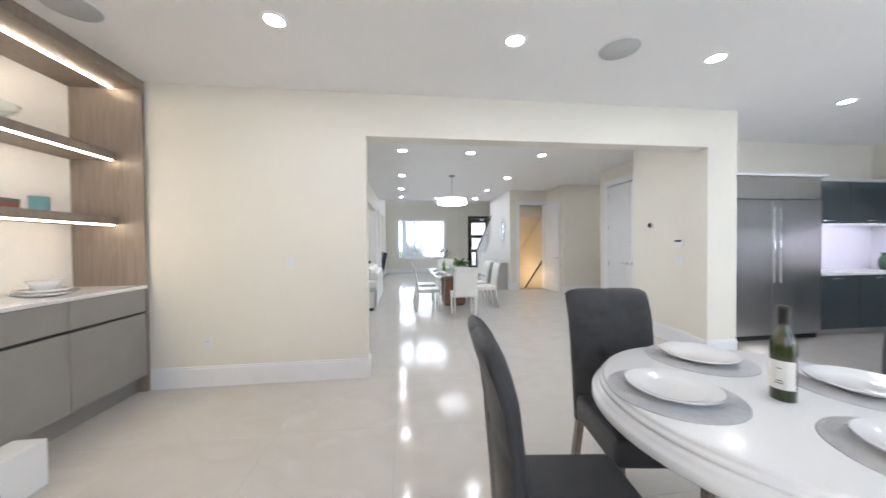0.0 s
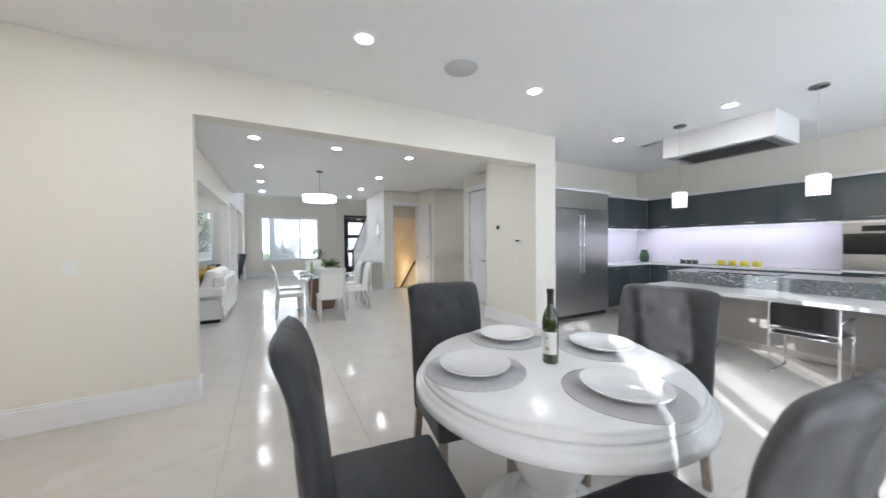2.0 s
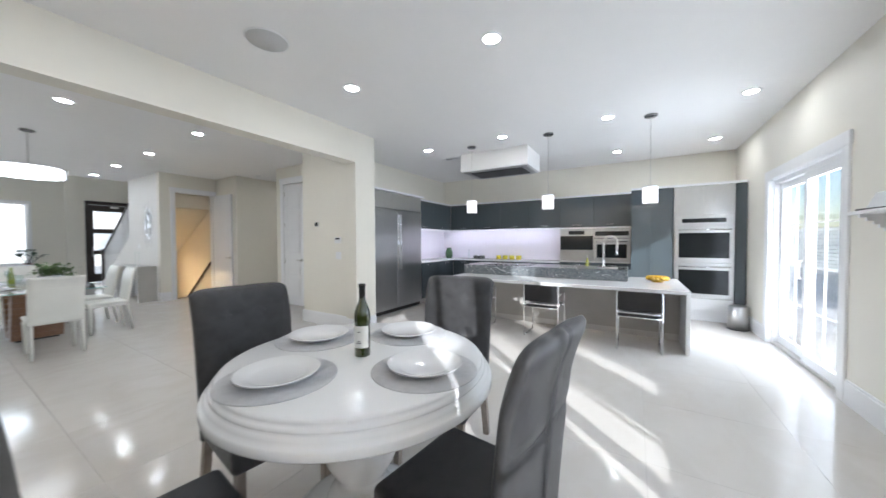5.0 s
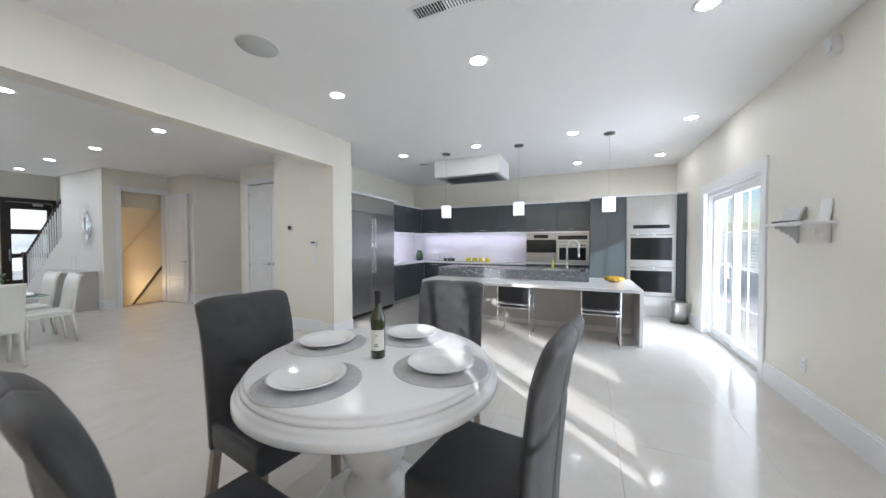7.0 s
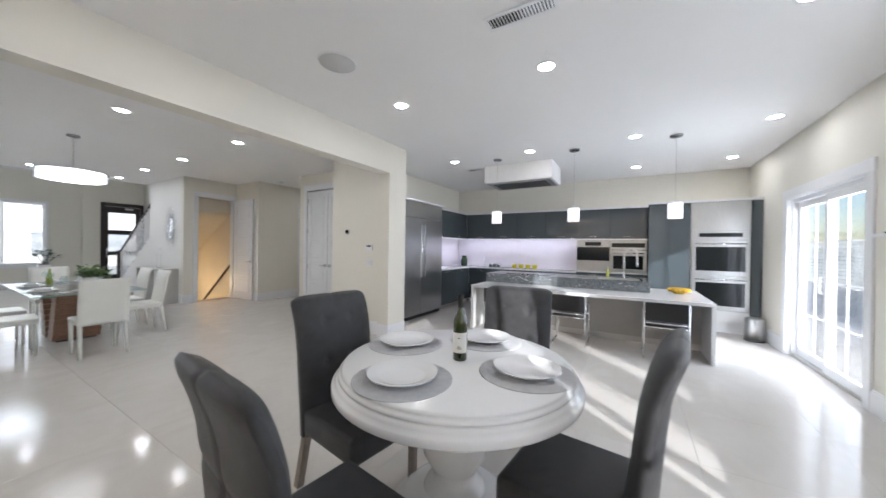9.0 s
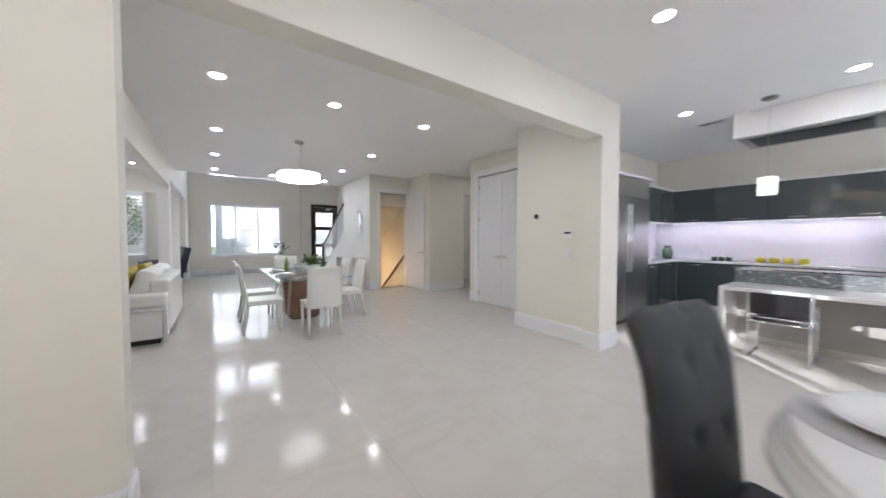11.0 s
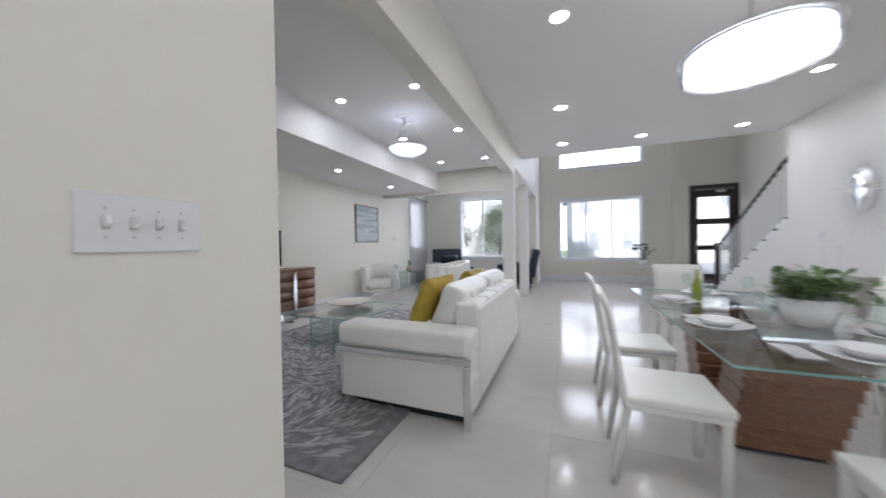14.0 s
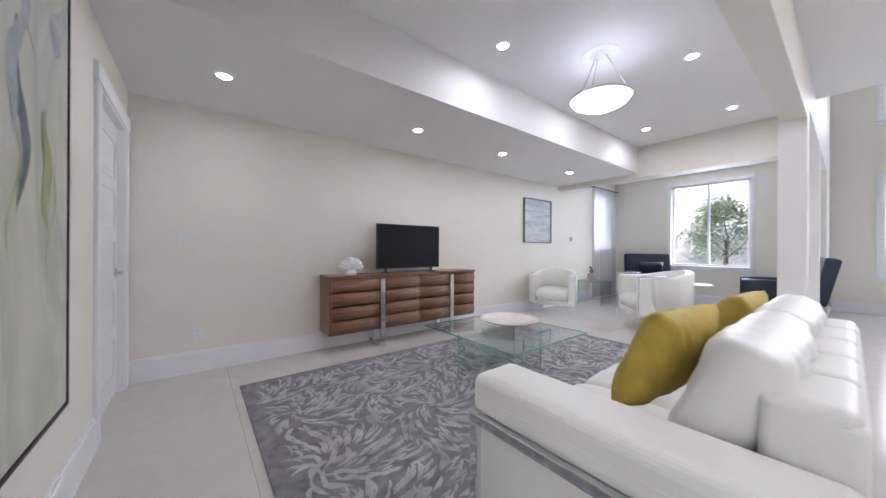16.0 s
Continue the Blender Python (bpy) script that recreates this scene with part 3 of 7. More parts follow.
def patio_door():
    d = thing("patio_door", pose(0, 0, 0), "white sliding patio door with glazing bars, sun behind it", "door")
    tagged(d, kind="structure")
    mid = -1.39
    part("window_frame", box(box(box(N(), 4.67, 4.71, mid - 0.05, mid + 0.06, 0.0, 2.2), 6.42, 6.46, mid - 0.05, mid + 0.06, 0, 2.2), 4.71, 6.42, mid - 0.05, mid + 0.06, 2.14, 2.2), TRIM, d)
    part("track", B(4.71, 6.42, mid - 0.05, mid + 0.06, 0.0, 0.03), NICKEL, d)
    for x0, x1, y in ((4.71, 5.595, mid + 0.03), (5.535, 6.42, mid - 0.015)):
        leaf = part("sash", box(box(box(box(N(), x0, x0 + 0.07, y - 0.018, y + 0.018, 0.03, 2.14, 0.003, 1), x1 - 0.07, x1, y - 0.018, y + 0.018, 0.03, 2.14, 0.003, 1), x0 + 0.07, x1 - 0.07, y - 0.018, y + 0.018, 0.03, 0.13), x0 + 0.07, x1 - 0.07, y - 0.018, y + 0.018, 2.14, 2.06), TRIM, d)
        g = part("pane", B(x0 + 0.06, x1 - 0.06, y - 0.004, y + 0.004, 0.12, 2.07), PANE, leaf)
        g.visible_shadow = False
        xm = (x0 + x1) / 2
        part("muntin", B(xm - 0.006, xm + 0.006, y - 0.006, y + 0.006, 0.13, 2.06), TRIM, leaf)
        for k in range(1, 4):
            z = 0.13 + 1.93 * k / 4
            part("muntin", B(x0 + 0.07, x1 - 0.07, y - 0.006, y + 0.006, z - 0.006, z + 0.006), TRIM, leaf)
    part("handle", tube(N(), [(5.565, mid + 0.05, 0.95), (5.565, mid + 0.09, 0.97), (5.565, mid + 0.09, 1.15), (5.565, mid + 0.05, 1.17)], 0.008), TRIM, d)


patio_door()

# ---- ceiling fittings ----
def downlight(x, y, z, lit=LAMP_WHITE, k=1.0):
    d = thing("downlight", pose(x, y, z), "white recessed ceiling downlight, switched on", "downlight", "ceiling downlights")
    part("trim_ring", L([(0.062 * k, -0.001), (0.066 * k, -0.008), (0.088 * k, -0.006), (0.092 * k, 0.0)], seg=28), TRIM, d)
    part("lens", L([(0.064 * k, -0.004), (0.0, -0.005)], seg=24), lit, d)
    return d


first = downlight(1.078, 2.86, CEILING)
for x, y in [(-0.73, 2.83), (2.93, 2.9), (2.93, 1.29), (2.92, -0.33), (5.3, 0.6), (5.31, 2.09), (5.32, 3.51), (5.3, -0.82), (7.2, -0.83), (7.23, 0.57),
             (1.39, 4.71), (2.75, 4.71), (0.17, 5.95), (1.385, 5.98), (2.72, 6.0), (0.16, 7.95), (2.74, 8.03), (0.13, 9.77), (2.72, 9.85), (0.11, 11.42), (1.37, 11.5), (2.74, 11.58)]:
    copy_thing(first, pose(x, y, CEILING))
small = downlight(-2.36, 8.41, 3.03, LAMP_SMALL, 0.68)
for x, y in [(-1.37, 8.44), (-1.36, 9.92), (-2.35, 9.95), (-2.34, 11.6), (-1.37, 11.64)]:
    copy_thing(small, pose(x, y, 3.03))
for y in (6.42, 8.26, 9.7, 11.46):
    copy_thing(small, pose(-3.5, y, 2.57))


def ceiling_speaker(x, y):
    d = thing("ceiling_speaker", pose(x, y, CEILING), "round grey cloth speaker set flush in the ceiling", "speaker", "ceiling speakers")
    part("grille", L([(0.155, 0.0), (0.152, -0.006), (0.0, -0.007)], seg=40), SPEAKER_GREY, d)
    part("rim", L([(0.155, 0.0), (0.157, -0.008), (0.164, -0.006), (0.166, 0.0)], seg=40), TRIM, d)


ceiling_speaker(1.99, 2.875)
ceiling_speaker(-2.03, 2.84)


def vent(x, y, w, d, slats, along_y=True):
    v = thing("ceiling_vent", pose(x, y, CEILING, 0, 0, 0 if along_y else 90), "white slatted air vent in the ceiling", "vent", "ceiling vents")
    part("backing", B(-w / 2, w / 2, -d / 2, d / 2, -0.002, 0), DARK_PLASTIC, v)
    part("frame", box(box(box(box(N(), -w / 2 - 0.025, -w / 2, -d / 2 - 0.025, d / 2 + 0.025, -0.008, 0), w / 2, w / 2 + 0.025, -d / 2 - 0.025, d / 2 + 0.025, -0.008, 0), -w / 2, w / 2, -d / 2 - 0.025, -d / 2, -0.008, 0), -w / 2, w / 2, d / 2, d / 2 + 0.025, -0.008, 0), TRIM, v)
    for i in range(slats):
        y0 = -d / 2 + d * (i + 0.5) / slats
        part("slat", moved(B(-w / 2, w / 2, -0.006, 0.006, -0.0012, 0.0012), pose(0, y0, -0.006, 40 if y0 > 0 else -40, 0, 0)), TRIM, v)


vent(2.2, 1.3, 0.1, 0.44, 20)
vent(6.05, 3.42, 0.1, 0.28, 10)


det = thing("smoke_detector", pose(4.91, 8.32, CEILING), "white round smoke detector on the ceiling", "detector")
part("housing", L([(0.0, -0.035), (0.04, -0.034), (0.055, -0.02), (0.06, 0.0)], seg=28), PLASTIC_WHITE, det)
# two more downlights, hidden behind walls, added to brighten the hall
copy_thing(first, pose(6.3, 9.5, CEILING))
copy_thing(first, pose(6.2, 7.95, CEILING))


def plate(name, m, w, h, gangs, label, category, kind="toggle"):
    p = thing(name, m, label, category)
    part("cover_plate", B(-w / 2, w / 2, 0, 0.007, -h / 2, h / 2, 0.003, 2), PLASTIC_WHITE, p)
    for i in range(gangs):
        x = (i - (gangs - 1) / 2) * 0.046
        if kind == "toggle":
            part("slot", B(x - 0.0065, x + 0.0065, 0.0065, 0.0078, -0.0135, 0.0135), NICKEL, p)
            part("toggle", moved(B(-0.005, 0.005, 0, 0.02, -0.011, 0.011, 0.002, 1), pose(x, 0.005, 0, 20, 0, 0)), PLASTIC_WHITE, p)
            part("screw", R((x, 0.006, 0.03), (x, 0.008, 0.03), 0.003, 8), NICKEL, p)
            part("screw", R((x, 0.006, -0.03), (x, 0.008, -0.03), 0.003, 8), NICKEL, p)
        elif kind == "rocker":
            part("rocker", moved(B(-0.016, 0.016, 0, 0.008, -0.032, 0.032, 0.002, 1), pose(x, 0.004, 0, 4, 0, 0)), PLASTIC_WHITE, p)
        else:
            for z in (-0.02, 0.02):
                s = part("socket", B(x - 0.016, x + 0.016, 0.005, 0.0095, z - 0.014, z + 0.014, 0.003, 2), PLASTIC_WHITE, p)
                for dx in (-0.006, 0.006):
                    part("slot", B(x + dx - 0.0012, x + dx + 0.0012, 0.009, 0.01, z - 0.005, z + 0.005), DARK_PLASTIC, s)
    return p


plate("light_switch", pose(-0.68, 5.65, 1.305, 0, 0, -90), 0.23, 0.125, 4, "white four-gang toggle switch on the passage wall", "light switch")
plate("light_switch", pose(-1.0, 3.88, 1.25, 0, 0, 180), 0.075, 0.12, 1, "white single light switch on the nook wall", "light switch", "rocker")
plate("power_outlet", pose(-1.81, 3.88, 0.44, 0, 0, 180), 0.075, 0.12, 1, "white duplex outlet above the nook baseboard", "outlet", "socket")
plate("power_outlet", pose(3.92, -1.29, 0.39), 0.075, 0.12, 1, "white duplex outlet on the patio door wall", "outlet", "socket")
plate("light_switch", pose(-4.34, 6.16, 1.32, 0, 0, -90), 0.1, 0.125, 1, "white light switch on the television wall", "light switch", "rocker")
plate("power_outlet", pose(-4.34, 6.27, 0.38, 0, 0, -90), 0.09, 0.14, 1, "white duplex outlet on the television wall", "outlet", "socket")
plate("light_switch", pose(3.98, 4.36, 1.17, 0, 0, 90), 0.12, 0.12, 2, "white double light switch under the thermostat", "light switch", "rocker")


def wall_dial(m, label, r=0.042):
    d = thing("thermostat", m, label, "thermostat")
    part("ring", moved(L([(0.0, 0.0), (r, 0.0), (r, 0.018), (r * 0.85, 0.024)], seg=28), pose(0, 0, 0, -90, 0, 0)), NICKEL, d)
    part("face", moved(L([(r * 0.85, 0.022), (0.0, 0.024)], seg=24), pose(0, 0, 0, -90, 0, 0)), BLACK_GLASS, d)


wall_dial(pose(3.98, 4.88, 1.687, 0, 0, 90), "round steel thermostat with a black face")
tp = thing("alarm_keypad", pose(3.98, 4.36, 1.42, 0, 0, 90), "white alarm keypad with a small dark display", "keypad")
part("housing", B(-0.07, 0.07, 0, 0.025, -0.05, 0.05, 0.005, 2), PLASTIC_WHITE, tp)
part("display", B(-0.05, 0.05, 0.025, 0.027, 0.01, 0.035), BLACK_GLASS, tp)
tm = thing("wall_control", pose(-4.34, 12.99, 1.44, 0, 0, -90), "small white wall control beside the curtain", "control")
part("housing", B(-0.05, 0.05, 0, 0.03, -0.05, 0.05, 0.006, 2), PLASTIC_WHITE, tm)
part("knob", R((0, 0.03, 0), (0, 0.04, 0), 0.02, 20), NICKEL, tm)


def wall_shelf():
    s = thing("wall_shelf", pose(3.915, -1.29, 1.58), "small white bracket shelf beside the patio door", "shelf")
    part("board", B(-0.36, 0.24, 0.0, 0.19, 0.0, 0.022, 0.003, 2), TRIM, s)
    for x in (-0.28, 0.12):
        bm = N()
        for i in range(6):
            t = i / 6
            box(bm, x - 0.012, x + 0.012, 0.0, 0.15 * (1 - t) ** 1.5 + 0.01, -0.025 * (i + 1), -0.025 * i)
        part("bracket", bm, TRIM, s)
    g = thing("speaker_dock", pose(3.99, -1.2, 1.602, 0, 0, 10), "small grey audio dock standing on the wall shelf", "dock")
    part("body", moved(B(-0.1, 0.1, -0.012, 0.012, 0.0, 0.15, 0.01, 3), pose(0, 0, 0, 25, 0, 0)), STEEL, g)
    part("base", B(-0.11, 0.11, -0.04, 0.05, 0.0, 0.02, 0.006, 2), DARK_PLASTIC, g)
    f = thing("photo_frame", pose(3.66, -1.265, 1.602), "white frame leaning on the wall shelf", "picture frame")
    part("frame", moved(B(-0.06, 0.06, -0.008, 0.008, 0.0, 0.17, 0.003, 1), pose(0, 0, 0, 8, 0, 0)), TRIM, f)
    b = thing("alarm_detector", pose(3.58, -1.29, 2.9), "white alarm detector high on the wall", "detector")
    part("housing", moved(B(-0.04, 0.04, 0.0, 0.06, -0.07, 0.07, 0.012, 3), pose(0, 0, 0, -12, 0, 0)), PLASTIC_WHITE, b)
    part("lens_window", B(-0.028, 0.028, 0.05, 0.063, -0.05, -0.01, 0.003, 1), TRIM, b)


wall_shelf()

# ---- breakfast nook ----
TABLE = (1.59, 1.43)


def pedestal_table():
    t = thing("pedestal_table", pose(*TABLE, 0), "round white lacquered pedestal table with a stepped edge", "table")
    part("tabletop", L([(0.0, 0.84), (0.585, 0.84), (0.594, 0.837), (0.598, 0.83), (0.598, 0.822), (0.607, 0.82), (0.613, 0.813), (0.611, 0.805), (0.606, 0.801), (0.616, 0.797), (0.626, 0.787), (0.63, 0.775), (0.64, 0.772), (0.643, 0.766), (0.643, 0.74), (0.637, 0.733), (0.0, 0.733)], seg=96), WHITE_LACQUER, t)
    part("pedestal", L([(0.17, 0.733), (0.16, 0.70), (0.105, 0.67), (0.09, 0.63), (0.1, 0.58), (0.15, 0.50), (0.175, 0.42), (0.17, 0.34), (0.125, 0.26), (0.105, 0.22), (0.12, 0.195), (0.155, 0.175), (0.165, 0.15)], seg=48), WHITE_LACQUER, t, "turned white column")
    part("base", L([(0.165, 0.15), (0.235, 0.13), (0.285, 0.10), (0.305, 0.065), (0.335, 0.055), (0.345, 0.02), (0.345, 0.0), (0.0, 0.0)], seg=64), WHITE_LACQUER, t)


pedestal_table()


def dinner_plate(m, label="white porcelain dinner plate on a grey placemat"):
    p = thing("dinner_plate", m, label, "plate", "plates on the nook table")
    part("plate", L([(0.0, 0.008), (0.097, 0.008), (0.108, 0.012), (0.156, 0.028), (0.16, 0.028), (0.159, 0.024), (0.113, 0.006), (0.102, 0.0), (0.0, 0.0)], seg=56), PORCELAIN, p)
    part("rim", L([(0.156, 0.0278), (0.1605, 0.0305), (0.161, 0.027)], seg=56), PORCELAIN, p)
    return p


def placemat(m):
    p = thing("placemat", m, "round pale grey beaded placemat", "placemat", "placemats on the nook table")
    part("disc", L([(0.0, 0.003), (0.226, 0.003), (0.227, 0.0), (0.0, 0.0)], seg=56), MAT_GREY, p)
    bm = N()
    for k in range(5, 23):
        r = k * 0.01
        lathe(bm, [(r - 0.0036, 0.003), (r, 0.0056), (r + 0.0036, 0.003)], seg=56)
    tagged(part("woven_coil", bm, MAT_GREY, p), kind="stuff")
    return p


spots = [(TABLE[0] + 0.385 * math.cos(radians(a)), TABLE[1] + 0.385 * math.sin(radians(a))) for a in (82, 169, -1, 270)]
for i, (x, y) in enumerate(spots):
    if i == 0:
        pm, pl = placemat(pose(x, y, 0.84)), dinner_plate(pose(x, y, 0.8457))
    else:
        copy_thing(pm, pose(x, y, 0.84, 0, 0, 40 * i))
        copy_thing(pl, pose(x, y, 0.8457, 0, 0, 70 * i))


def wine_bottle():
    GREEN = mat("green_bottle_glass", (0.03, 0.04, 0.008), 0.05, vary=0.1, coat=0.6)
    FOIL = mat("dark_foil", (0.03, 0.028, 0.025), 0.35, 0.4)
    PAPER = mat("label_paper", (0.78, 0.77, 0.73), 0.6, vary=0.03, scale=30)
    b = thing("wine_bottle", pose(1.575, 1.4, 0.84, 0, 0, 0), "dark green wine bottle with a white label", "bottle")
    part("body", L([(0.0, 0.0), (0.034, 0.0), (0.038, 0.004), (0.038, 0.19), (0.036, 0.215), (0.026, 0.245), (0.017, 0.265), (0.0145, 0.285), (0.0145, 0.335), (0.0165, 0.337), (0.0165, 0.347), (0.0, 0.348)], seg=36), GREEN, b)
    part("foil", L([(0.0152, 0.275), (0.0156, 0.334), (0.0174, 0.336), (0.0174, 0.348), (0.0, 0.3495)], seg=28), FOIL, b)
    bm, n = N(), 20
    ring = []
    for i in range(n + 1):
        a = radians(130 + 140 * i / n)
        ring.append([bm.verts.new((0.0386 * math.cos(a), 0.0386 * math.sin(a), z)) for z in (0.045, 0.15)])
    for p, q in zip(ring, ring[1:]):
        bm.faces.new((p[0], q[0], q[1], p[1])).smooth = True
    lab = part("label", bm, PAPER, b, "white paper label")
    INK = mat("label_ink", (0.12, 0.11, 0.1), 0.6)
    for z, w in ((0.075, 26), (0.066, 34), (0.12, 18)):
        bm = N()
        ring = []
        for i in range(9):
            a = radians(200 - w / 2 + w * i / 8)
            ring.append([bm.verts.new((0.0389 * math.cos(a), 0.0389 * math.sin(a), z + d)) for d in (0, 0.004)])
        for p, q in zip(ring, ring[1:]):
            bm.faces.new((p[0], q[0], q[1], p[1]))
        part("print_bar", bm, INK, lab)


wine_bottle()


def parsons_chair(m, label):
    """A tufted dining chair: faces +y, back at y = 0, seat centre at y = 0.3."""
    c = thing("dining_chair", m, label, "chair", "chairs round the nook table")
    w = 0.5
    bm = N()
    box(bm, -w / 2, w / 2, 0.05, 0.52, 0.36, 0.50)
    seat = part("seat", bm, CHAR_FABRIC, c)
    bent(seat, 0.028, 4)
    # back: a gently leaning panel with a rounded top, tufted in front, drawn in along a seam behind
    def lean(v):
        return 0.03 - 0.075 * v ** 1.3 - 0.045 * max(0.0, (v - 0.72) / 0.28) ** 1.7

    def rear(u, v):
        side = 0.30 + 0.70 * (1 - abs(u) ** 5)
        groove = 0.009 * math.exp(-(u / 0.05) ** 2) + 0.006 * math.exp(-((v - 0.6) / 0.03) ** 2)
        return lean(v) - 0.052 * (1 - 0.15 * v) * side + groove

    def front(u, v):
        side = 0.30 + 0.70 * (1 - abs(u) ** 5)
        y = lean(v) + 0.052 * (1 - 0.15 * v) * side
        for bx in (-0.36, 0.36):
            for bz in (0.50, 0.80):
                du, dv = (u - bx) * 0.25, (v - bz) * 0.76
                y -= 0.014 * math.exp(-(du * du + dv * dv) / 0.0011)
                y -= 0.0035 * math.exp(-(dv / 0.008) ** 2) * math.exp(-(du / 0.09) ** 2)
                y -= 0.0025 * math.exp(-(du / 0.008) ** 2) * math.exp(-(dv / 0.045) ** 2)
        return y

    bm = N()
    nx, nz, grid = 44, 52, {}
    for s in (0, 1):
        for i in range(nx + 1):
            for k in range(nz + 1):
                u, v = i / nx * 2 - 1, k / nz
                top = 0.792 - 0.03 * abs(u) ** 8 - 0.004 * math.exp(-(u / 0.07) ** 2)
                half = w / 2 - 0.005 + 0.015 * v
                y, m = (front(u, v) if s else rear(u, v)), lean(v)
                if v > 0.92:
                    y = m + (y - m) * math.sqrt(max(0.0, 1 - ((v - 0.92) / 0.08) ** 2))
                grid[s, i, k] = bm.verts.new((u * half, y, 0.34 + v * top))
    for i in range(nx):
        for k in range(nz):
            for s in (0, 1):
                bm.faces.new([grid[s, i, k], grid[s, i + 1, k], grid[s, i + 1, k + 1], grid[s, i, k + 1]]).smooth = True
    for k in range(nz):
        for i in (0, nx):
            bm.faces.new([grid[0, i, k], grid[0, i, k + 1], grid[1, i, k + 1], grid[1, i, k]]).smooth = True
    for i in range(nx):
        bm.faces.new([grid[0, i, 0], grid[0, i + 1, 0], grid[1, i + 1, 0], grid[1, i, 0]])
    bmesh.ops.remove_doubles(bm, verts=bm.verts, dist=0.0002)
    back = part("backrest", bm, CHAR_FABRIC, c)
    for bx in (-0.36, 0.36):
        for v in (0.50, 0.80):
            part("button", moved(L([(0.0, 0.006), (0.008, 0.005), (0.012, 0.0), (0.0, -0.002)], seg=14), pose(bx * 0.25, front(bx, v) + 0.001, 0.34 + v * 0.792, -80, 0, 0)), CHAR_FABRIC, back)
    part("piping", tube(N(), [(0, rear(0, v) - 0.0005, 0.34 + v * 0.784) for v in [0.05 * j for j in range(1, 19)]], 0.0025, 6), CHAR_FABRIC, back)
    part("piping", tube(N(), [(u * 0.25, rear(u, 0.6) - 0.0003, 0.34 + 0.6 * 0.792) for u in [0.1 * j for j in range(-9, 10)]], 0.002, 6), CHAR_FABRIC, back)
    for x in (-1, 1):
        part("leg", box(N(), x * (w / 2 - 0.04) - 0.021, x * (w / 2 - 0.04) + 0.021, 0.455, 0.497, 0, 0.37, 0.004, 1), LEG_WOOD, c, "grey-washed wooden leg")
        bm = N()
        a = [(x * (w / 2 - 0.035) + dx, dy, z) for z, dy0 in ((0.0, -0.075), (0.37, 0.02)) for dx, dy in ((-0.02, dy0), (0.02, dy0), (0.02, dy0 + 0.042), (-0.02, dy0 + 0.042))]
        v = [bm.verts.new(p) for p in a]
        for f in ((0, 1, 2, 3), (7, 6, 5, 4), (0, 4, 5, 1), (1, 5, 6, 2), (2, 6, 7, 3), (3, 7, 4, 0)):
            bm.faces.new([v[i] for i in f])
        part("leg", bm, LEG_WOOD, c, "raked grey-washed wooden leg")
    return c


chair = parsons_chair(pose(1.467, 2.225, 0, 0, 0, 172), "charcoal satin dining chair with a button-tufted back")
copy_thing(chair, pose(2.49, 1.385, 0, 0, 0, 98))
copy_thing(chair, pose(1.491, 0.546, 0, 0, 0, -7))
copy_thing(chair, pose(0.528, 1.505, 0, 0, 0, -97))


def display_unit():
    """The built-in with lit shelves along the west wall."""
    u = thing("display_unit", pose(0, 0, 0), "taupe built-in sideboard with lit open shelves", "cabinet")
    y0, y1, xf, xb = -1.2, 3.862, -2.335, -2.975
    part("side_panel", B(xb, xf, y1 - 0.03, y1, 0.0, 3.045, 0.002, 1), TAUPE_WOOD, u)
    part("side_panel", B(xb, xf, y0, y0 + 0.03, 0.0, 3.045, 0.002, 1), TAUPE_WOOD, u)
    part("back_panel", B(xb, xb + 0.012, y0 + 0.03, y1 - 0.03, 1.05, 3.0), WHITE_WALL, u, "cream back panel")
    top = part("top_panel", B(xb, xf, y0 + 0.03, y1 - 0.03, 2.95, 3.045, 0.002, 1), TAUPE_WOOD, u)
    part("led_strip", B(xf - 0.25, xf - 0.235, y0 + 0.1, y1 - 0.05, 2.938, 2.95), LED_WARM, top, "lit warm LED strip")
    for z in (2.26, 1.64):
        sh = part("shelf", B(xb + 0.012, -2.56, y0 + 0.03, y1 - 0.03, z, z + 0.075, 0.002, 1), TAUPE_WOOD, u)
        part("led_strip", B(-2.59, -2.575, y0 + 0.1, y1 - 0.06, z - 0.01, z), LED_WARM, sh, "lit warm LED strip")
    part("worktop", B(xb + 0.012, xf + 0.015, y0 + 0.03, y1 - 0.03, 1.02, 1.05, 0.003, 2), QUARTZ, u, "white stone worktop")
    part("carcass", B(xb + 0.012, xf - 0.022, y0 + 0.03, y1 - 0.03, 0.16, 1.02), DARK_PLASTIC, u)
    part("plinth", B(xb + 0.012, xf - 0.09, y0 + 0.03, y1 - 0.03, 0.0, 0.16), TAUPE, u)
    edges = [y1 - 0.034 - 0.72 * i for i in range(8)]
    for a, b in zip(edges[1:], edges):
        if a < y0:
            break
        part("drawer_front", B(xf - 0.02, xf, a + 0.003, b - 0.003, 0.80, 1.015, 0.002, 1), TAUPE, u)
        part("drawer_front", B(xf - 0.02, xf, a + 0.003, b - 0.003, 0.17, 0.775, 0.002, 1), TAUPE, u)
    return u


